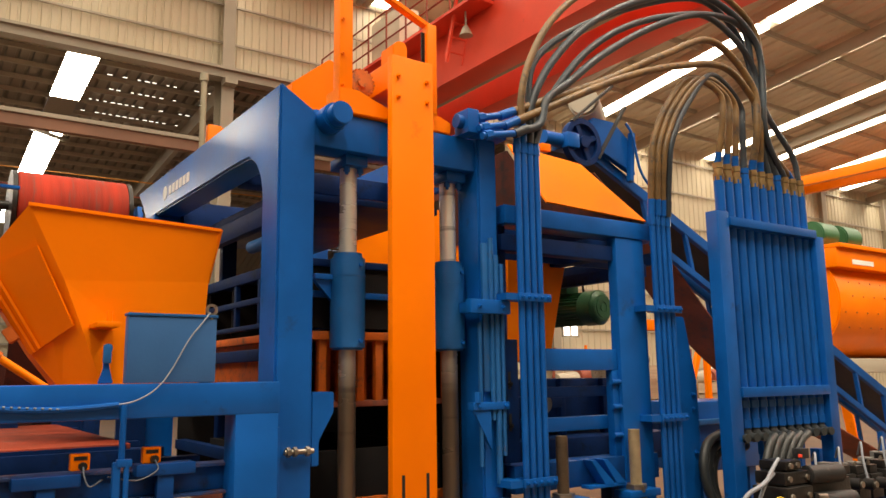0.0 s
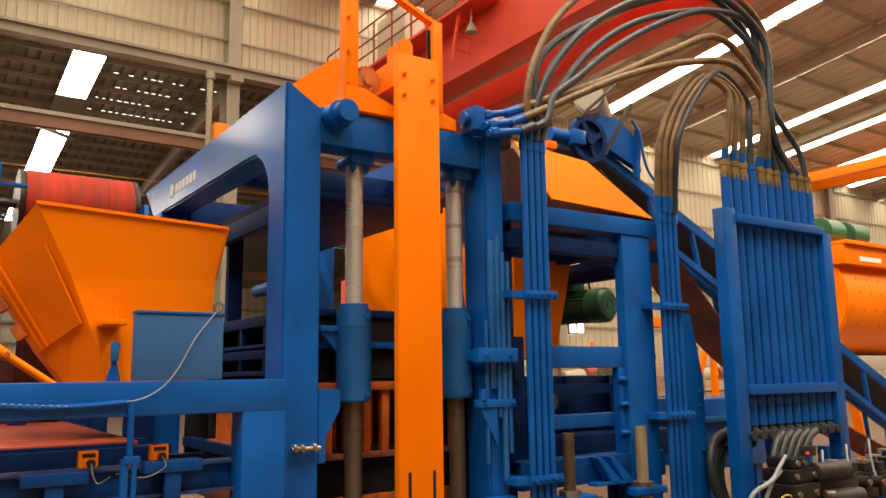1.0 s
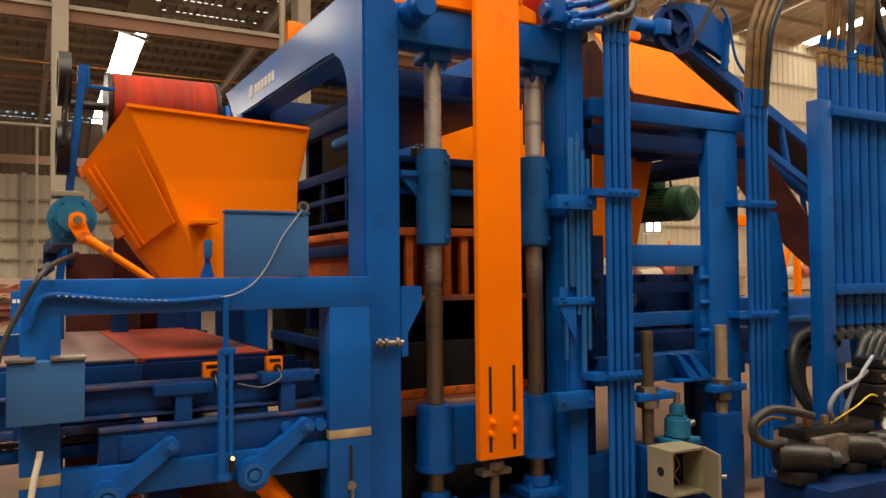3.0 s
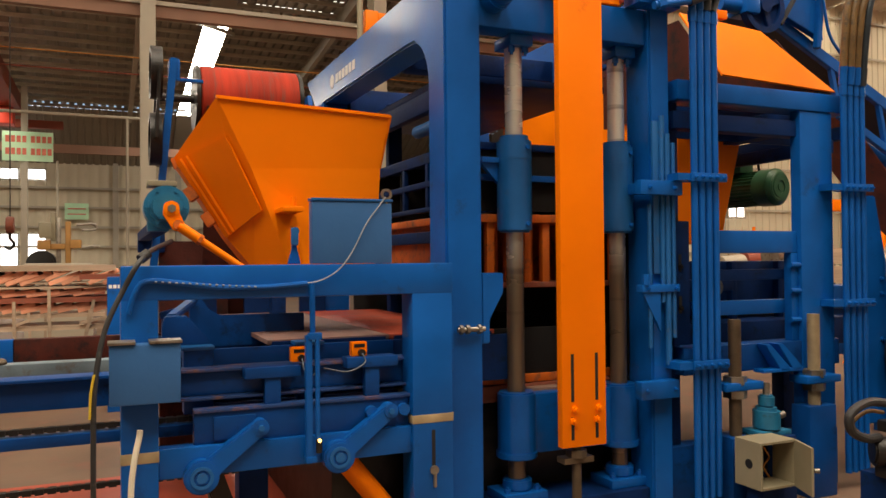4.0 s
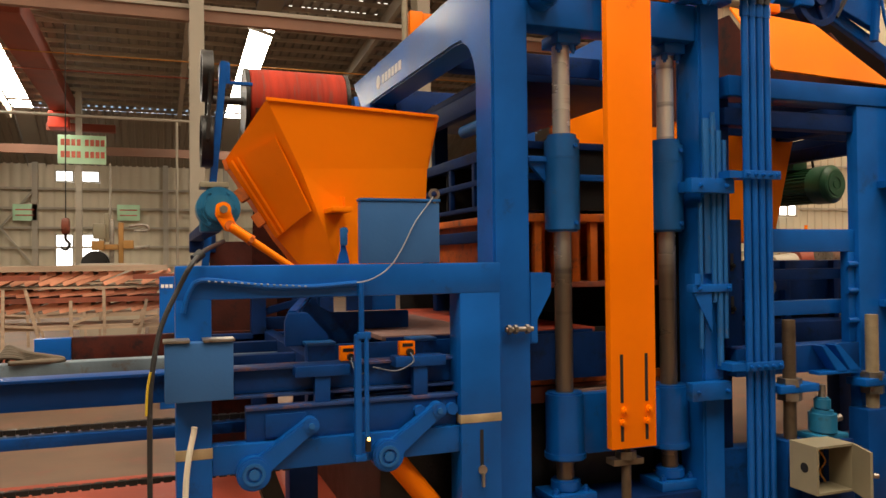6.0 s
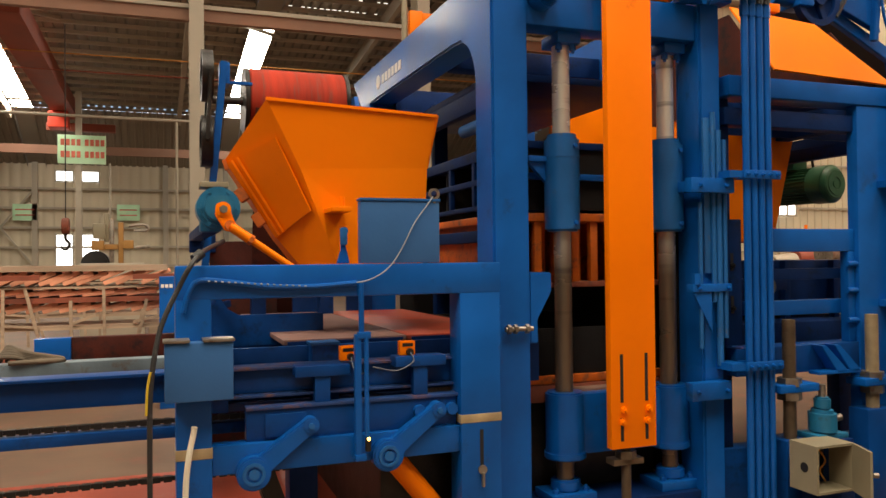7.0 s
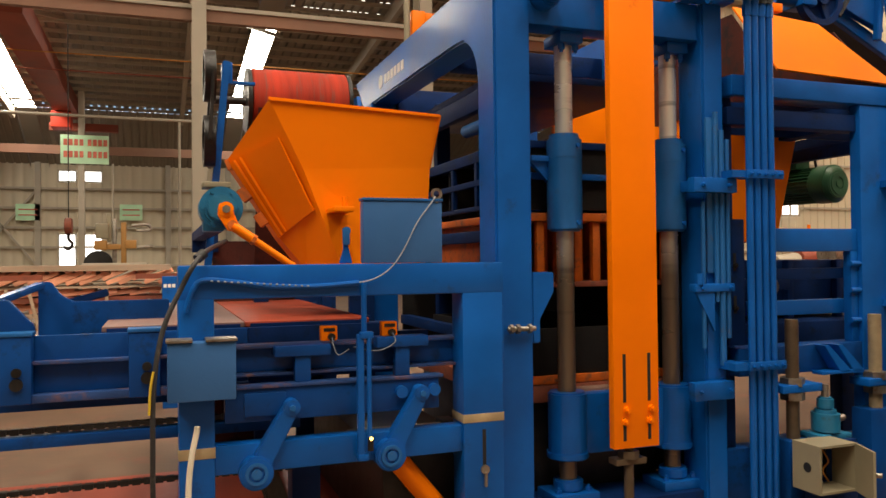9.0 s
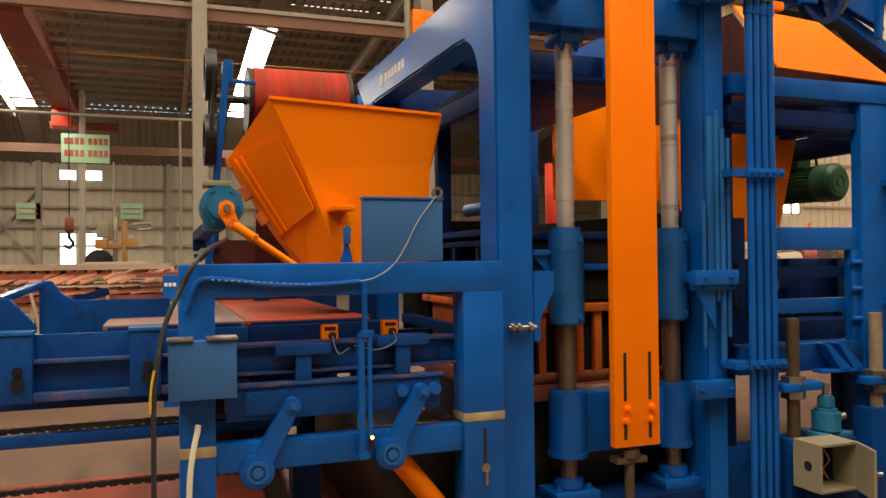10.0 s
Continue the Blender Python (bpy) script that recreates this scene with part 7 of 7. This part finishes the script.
# ---- the side bay ----
def side_bay_things():
    t, p = kit("low_crane", "faded red crane girder in the side bay", "crane", (-3.0, 28, 7.0))
    p("girder", made(box, -3.8, -3.0, 20.6, 35.3, 7.35, 7.95, 0.02), RED_DULL)
    p("end_carriage", made(box, -4.2, -1.6, 35.3, 35.65, 6.9, 7.22, 0.02), RED_DULL)
    p("hoist", made(box, -3.9, -3.2, 33.2, 34.0, 6.7, 7.33, 0.04), RED_CRANE)
    t, p = kit("hanging_hook", "dark crane hook block hanging on its rope", "hook", (-2.0, 20, 2.4))
    bm = bmesh.new()
    cyl(bm, (-1.98, 20, 2.7), (-1.98, 20, 7.3), 0.012, 8)
    p("rope", bm, DARKSTEEL)
    bm = bmesh.new()
    cyl(bm, (-2.06, 20, 2.62), (-1.90, 20, 2.62), 0.19, 20, bevel=0.02)
    p("block", bm, RUST)
    bm = bmesh.new()
    tube(bm, [(-1.98, 20, 2.45), (-1.98, 20, 2.32), (-1.90, 20, 2.2), (-1.98, 20, 2.08), (-2.09, 20, 2.14)], 0.035, 8)
    p("hook", bm, DARKSTEEL)
    t.location.z -= 0.30
    t, p = kit("sign_board", "pale green sign board with red marks on a post", "sign", (-2.4, 30, 0.0))
    p("board", made(box, -3.22, -1.67, 30.0, 30.05, 4.93, 5.94, 0.01), SIGN_GREEN)
    for z in (5.57, 5.15):
        for k in range(8):
            x = -3.12 + 0.17 * k + (0.09 if k > 3 else 0)
            p("red_mark", made(box, x, x + 0.12, 29.985, 29.999, z, z + 0.22), SIGN_RED)
    p("post", made(box, -2.66, -2.46, 30.06, 30.3, 0.0, 7.5, 0.01), FRAME_GREY)
    for x, z in ((-5.6, 3.42), (-1.25, 3.45)):
        t, p = kit("small_sign", "small pale green sign on the far wall", "sign", (x, 39.7, z), "small signs")
        p("board", made(box, x - 0.5, x + 0.5, 39.70, 39.79, z, z + 0.75, 0.01), SIGN_GREEN)
        bm = bmesh.new()
        for k in range(2):
            box(bm, x - 0.38, x + 0.38, 39.68, 39.70, z + 0.22 + 0.25 * k, z + 0.27 + 0.25 * k)
        p("red_marks", bm, SIGN_RED)
    t, p = kit("radial_drill", "ochre and grey radial drilling machine in the side bay", "machine tool", (-0.8, 17, 0.0))
    p("base", made(box, -1.3, -0.1, 16.8, 17.6, 0.0, 1.45, 0.03), FRAME_GREY)
    p("column", made(box, -0.60, -0.50, 17.0, 17.2, 1.38, 2.27, 0.02), OCHRE, "dull ochre column")
    p("rack_column", made(box, -0.76, -0.68, 17.05, 17.15, 1.38, 2.34, 0.02), STEEL)
    p("head", made(box, -1.06, -0.83, 16.9, 17.2, 1.94, 2.24, 0.02), CREAM)
    p("arm", made(box, -1.09, -0.86, 16.92, 17.2, 1.71, 1.90, 0.02), OCHRE, "dull ochre arm")
    p("saddle", made(box, -0.86, -0.60, 16.98, 17.15, 1.72, 1.83, 0.02), OCHRE)
    p("gearbox", made(box, -0.51, -0.31, 16.95, 17.2, 1.74, 1.91, 0.02), OCHRE)
    p("motor", made(box, -0.86, -0.77, 17.0, 17.15, 1.88, 2.45, 0.02), CREAM)
    bm = bmesh.new()
    tube(bm, [(-0.4, 17, 2.2), (-0.1, 17, 2.22), (-0.05, 17, 2.12), (-0.3, 17, 2.1)], 0.03, 8)
    p("handle", bm, STEEL)
    p("lever", made(cyl, (-0.30, 16.95, 1.75), (0.0, 16.95, 1.78), 0.035, 10), STEEL)
    t.location.x -= 0.13
    t, p = kit("dark_motor_case", "rounded dark machine case beside the drilling machine", "machine", (-1.2, 18.0, 0.0))
    bm = bmesh.new()
    cyl(bm, (-1.2, 17.7, 1.43), (-1.2, 18.3, 1.43), 0.28, 30, bevel=0.04)
    box(bm, -1.47, -0.93, 17.7, 18.3, 0.0, 1.43, 0.02)
    p("case", bm, RUBBER)
    for x, y, h in ((0.56, 24, 5.53), (-1.54, 30, 4.97)):
        t, p = kit("riser_pipe", "slim grey riser pipe in the side bay", "pipe", (x, y, 0.0), "riser pipes")
        p("riser", made(cyl, (x, y, 0), (x, y, h), 0.04, 10), FRAME_GREY)
    t, p = kit("cross_pipe", "slim grey service pipe across the side bay", "pipe", (-3, 24, 5.2))
    p("pipe", made(cyl, (-20, 24, 5.64), (0.95, 24, 5.57), 0.045, 10), FRAME_GREY)
    for z, mat, word in ((7.33, WIRE_ORANGE, "orange"), (6.85, RED_DULL, "red")):
        t, p = kit("crane_conductor", "thin " + word + " conductor line stretched along the side bay", "cable", (-3, 24, z), "crane conductors")
        p("conductor", made(cyl, (-20, 24, z - 0.06), (12, 24, z + 0.02), 0.018, 8), mat)
    t, p = kit("tall_pole", "cream capped vent pole behind the press", "pole", (3.3, 10, 0.0))
    p("pole", made(cyl, (3.14, 10, 0), (3.14, 10, 5.45), 0.04, 16), CREAM)
    p("cap", made(cyl, (3.14, 10, 5.40), (3.14, 10, 5.50), 0.06, 16), CREAM)
    p("bracket", made(box, 3.20, 3.38, 9.94, 10.06, 4.40, 4.80, 0.01), ORANGE, "orange bracket")
    p("bracket_arm", made(box, 3.38, 3.62, 9.94, 10.06, 4.66, 4.78, 0.01), ORANGE)


side_bay_things()


def block_rack():
    """Drying racks of clay tiles on timber bearers, beyond the conveyor."""
    rng = random.Random(5)
    for r, (y, x0, x1) in enumerate(((8.6, -6.5, 0.10), (10.6, -7.5, 0.0))):
        t, p = kit("drying_rack", "timber drying rack stacked with slanting reddish clay tiles", "rack", ((x0 + x1) / 2, y, 0.0), "drying racks")
        for z, h, mat in ((0.79, 0.04, TIMBER), (1.06, 0.05, RUST), (1.20, 0.018, TIMBER), (1.372, 0.055, TIMBER)):
            p("bearer", made(box, x0, x1, y, y + 0.7, z, z + h), mat)
        n = int((x1 - x0) / 0.30)
        for k in range(n):
            x = x0 + 0.30 * k + rng.uniform(-0.08, 0.08)
            lean = 0.22 * rng.uniform(-1, 1) if k % 3 == 0 else 0.03 * rng.uniform(-1, 1)
            p("prop", made(beam, (x, y - 0.03, 0.45), (x + lean, y - 0.03, rng.choice((1.0, 1.08, 1.2, 1.37))), 0.022, 0.03, 0, up=(1, 0, 0)), TIMBER)
            if k % 5 == 1:
                p("loose_plank", made(beam, (x, y - 0.06, 1.31), (x + rng.uniform(0.3, 0.6), y - 0.06, 1.32 + rng.uniform(-0.02, 0.03)), 0.05, 0.05, 0), RUST)
            if k % 2:
                p("stick", made(beam, (x, y - 0.02, 0.85), (x + rng.uniform(0.15, 0.35), y - 0.02, 0.85 + rng.uniform(-0.03, 0.09)), 0.02, 0.025, 0), TIMBER)
        block = None
        for z, tilt, step in ((0.95, 0.26, 0.16), (1.112, 0.14, 0.20), (1.222, 0.40, 0.12)):
            for k in range(int((x1 - x0) / step)):
                x = x0 + step * k + rng.uniform(-0.015, 0.015)
                if rng.random() < 0.06:
                    continue
                if block is None:
                    block = ob = part("clay_tile", made(box, 0.0, 0.30, -0.05, 0.40, 0, 0.045, 0.006), BRICK)
                else:
                    ob = new("clay_tile", block.data)
                ob.parent = t
                ob.location = Vector((x, y + 0.1, z)) - Vector(((x0 + x1) / 2, y, 0.0))
                ob.rotation_euler = (0, -tilt + rng.uniform(-0.05, 0.05), rng.uniform(-0.05, 0.05))
        for x in (x0, (x0 + x1) / 2, x1 - 0.1):
            p("leg", made(box, x, x + 0.1, y + 0.1, y + 0.2, 0.0, 0.76), TIMBER)


block_rack()


def blue_crate():
    t, p = kit("blue_crate", "blue painted steel crate with white marks beside the drying rack", "crate", (0.2, 8.3, 0.0))
    p("body", made(box, 0.02, 0.34, 8.25, 8.5, 0.0, 1.31, 0.01), BLUE)
    for k in range(3):
        p("mark", made(box, 0.035 + 0.04 * k, 0.065 + 0.04 * k, 8.246, 8.25, 1.20, 1.235), WHITE)


blue_crate()


# ---- what moves ----
def head_rows():
    down = [(0.0, 0.0), (0.5, 0.0), (0.7, -0.03), (0.85, -0.15), (1.0, -0.29), (1.2, -0.42), (1.4, -0.45), (1.5, -0.42), (1.7, -0.27), (2.0, -0.08), (2.2, 0.0), (3.3, 0.0),
            (9.0, 0.0), (9.2, -0.05), (9.5, -0.30), (9.8, -0.46), (10.0, -0.51)]
    return [(t, pose(2.06, 3.75, 1.6 + d)) for t, d in down]


# share of the lift: 1 raised, 0 lowered
RISE = [(0.0, 1.0), (2.3, 1.0), (2.5, 0.75), (2.65, 0.25), (2.85, 0.0), (8.55, 0.0), (8.65, 0.22), (8.77, 0.8), (8.88, 1.0), (10.0, 1.0)]
# the carriage's end bracket along the rails
SLIDE = [(0.0, -0.475), (2.85, -0.475), (3.1, -0.31), (3.3, -0.13), (3.5, 0.02), (4.0, 0.40), (4.3, 0.60), (4.5, 0.677), (4.8, 0.725), (5.0, 0.732), (5.9, 0.732), (6.2, 0.69), (6.5, 0.56), (6.8, 0.371), (7.2, 0.11),
         (7.5, -0.05), (8.0, -0.235), (8.2, -0.325), (8.5, -0.46), (8.6, -0.475), (10.0, -0.475)]


def between(rows, t):
    for (a, u), (b, v) in zip(rows, rows[1:]):
        if a <= t <= b:
            return u + (v - u) * (t - a) / (b - a)
    return rows[-1][1]


def motions():
    walk(HEAD, head_rows())
    walk(LIFT, [(t, pose(0.9 - 0.10 * s, 3.7, 0.9 + 0.095 * s)) for t, s in RISE])
    for arm, x, z in ARMS:
        walk(arm, [(t, pose(x, 3.45, z, 0, -(ARM_LOW + 23.5 * s), 0)) for t, s in RISE])
    times = sorted({t for t, _ in RISE} | {t for t, _ in SLIDE})
    rows = [(t, pose(between(SLIDE, t) - 0.10 * between(RISE, t), 3.75, 1.0 + 0.095 * between(RISE, t))) for t in times]
    for ob in (CARRIAGE, *PALLETS):
        walk(ob, rows)


motions()
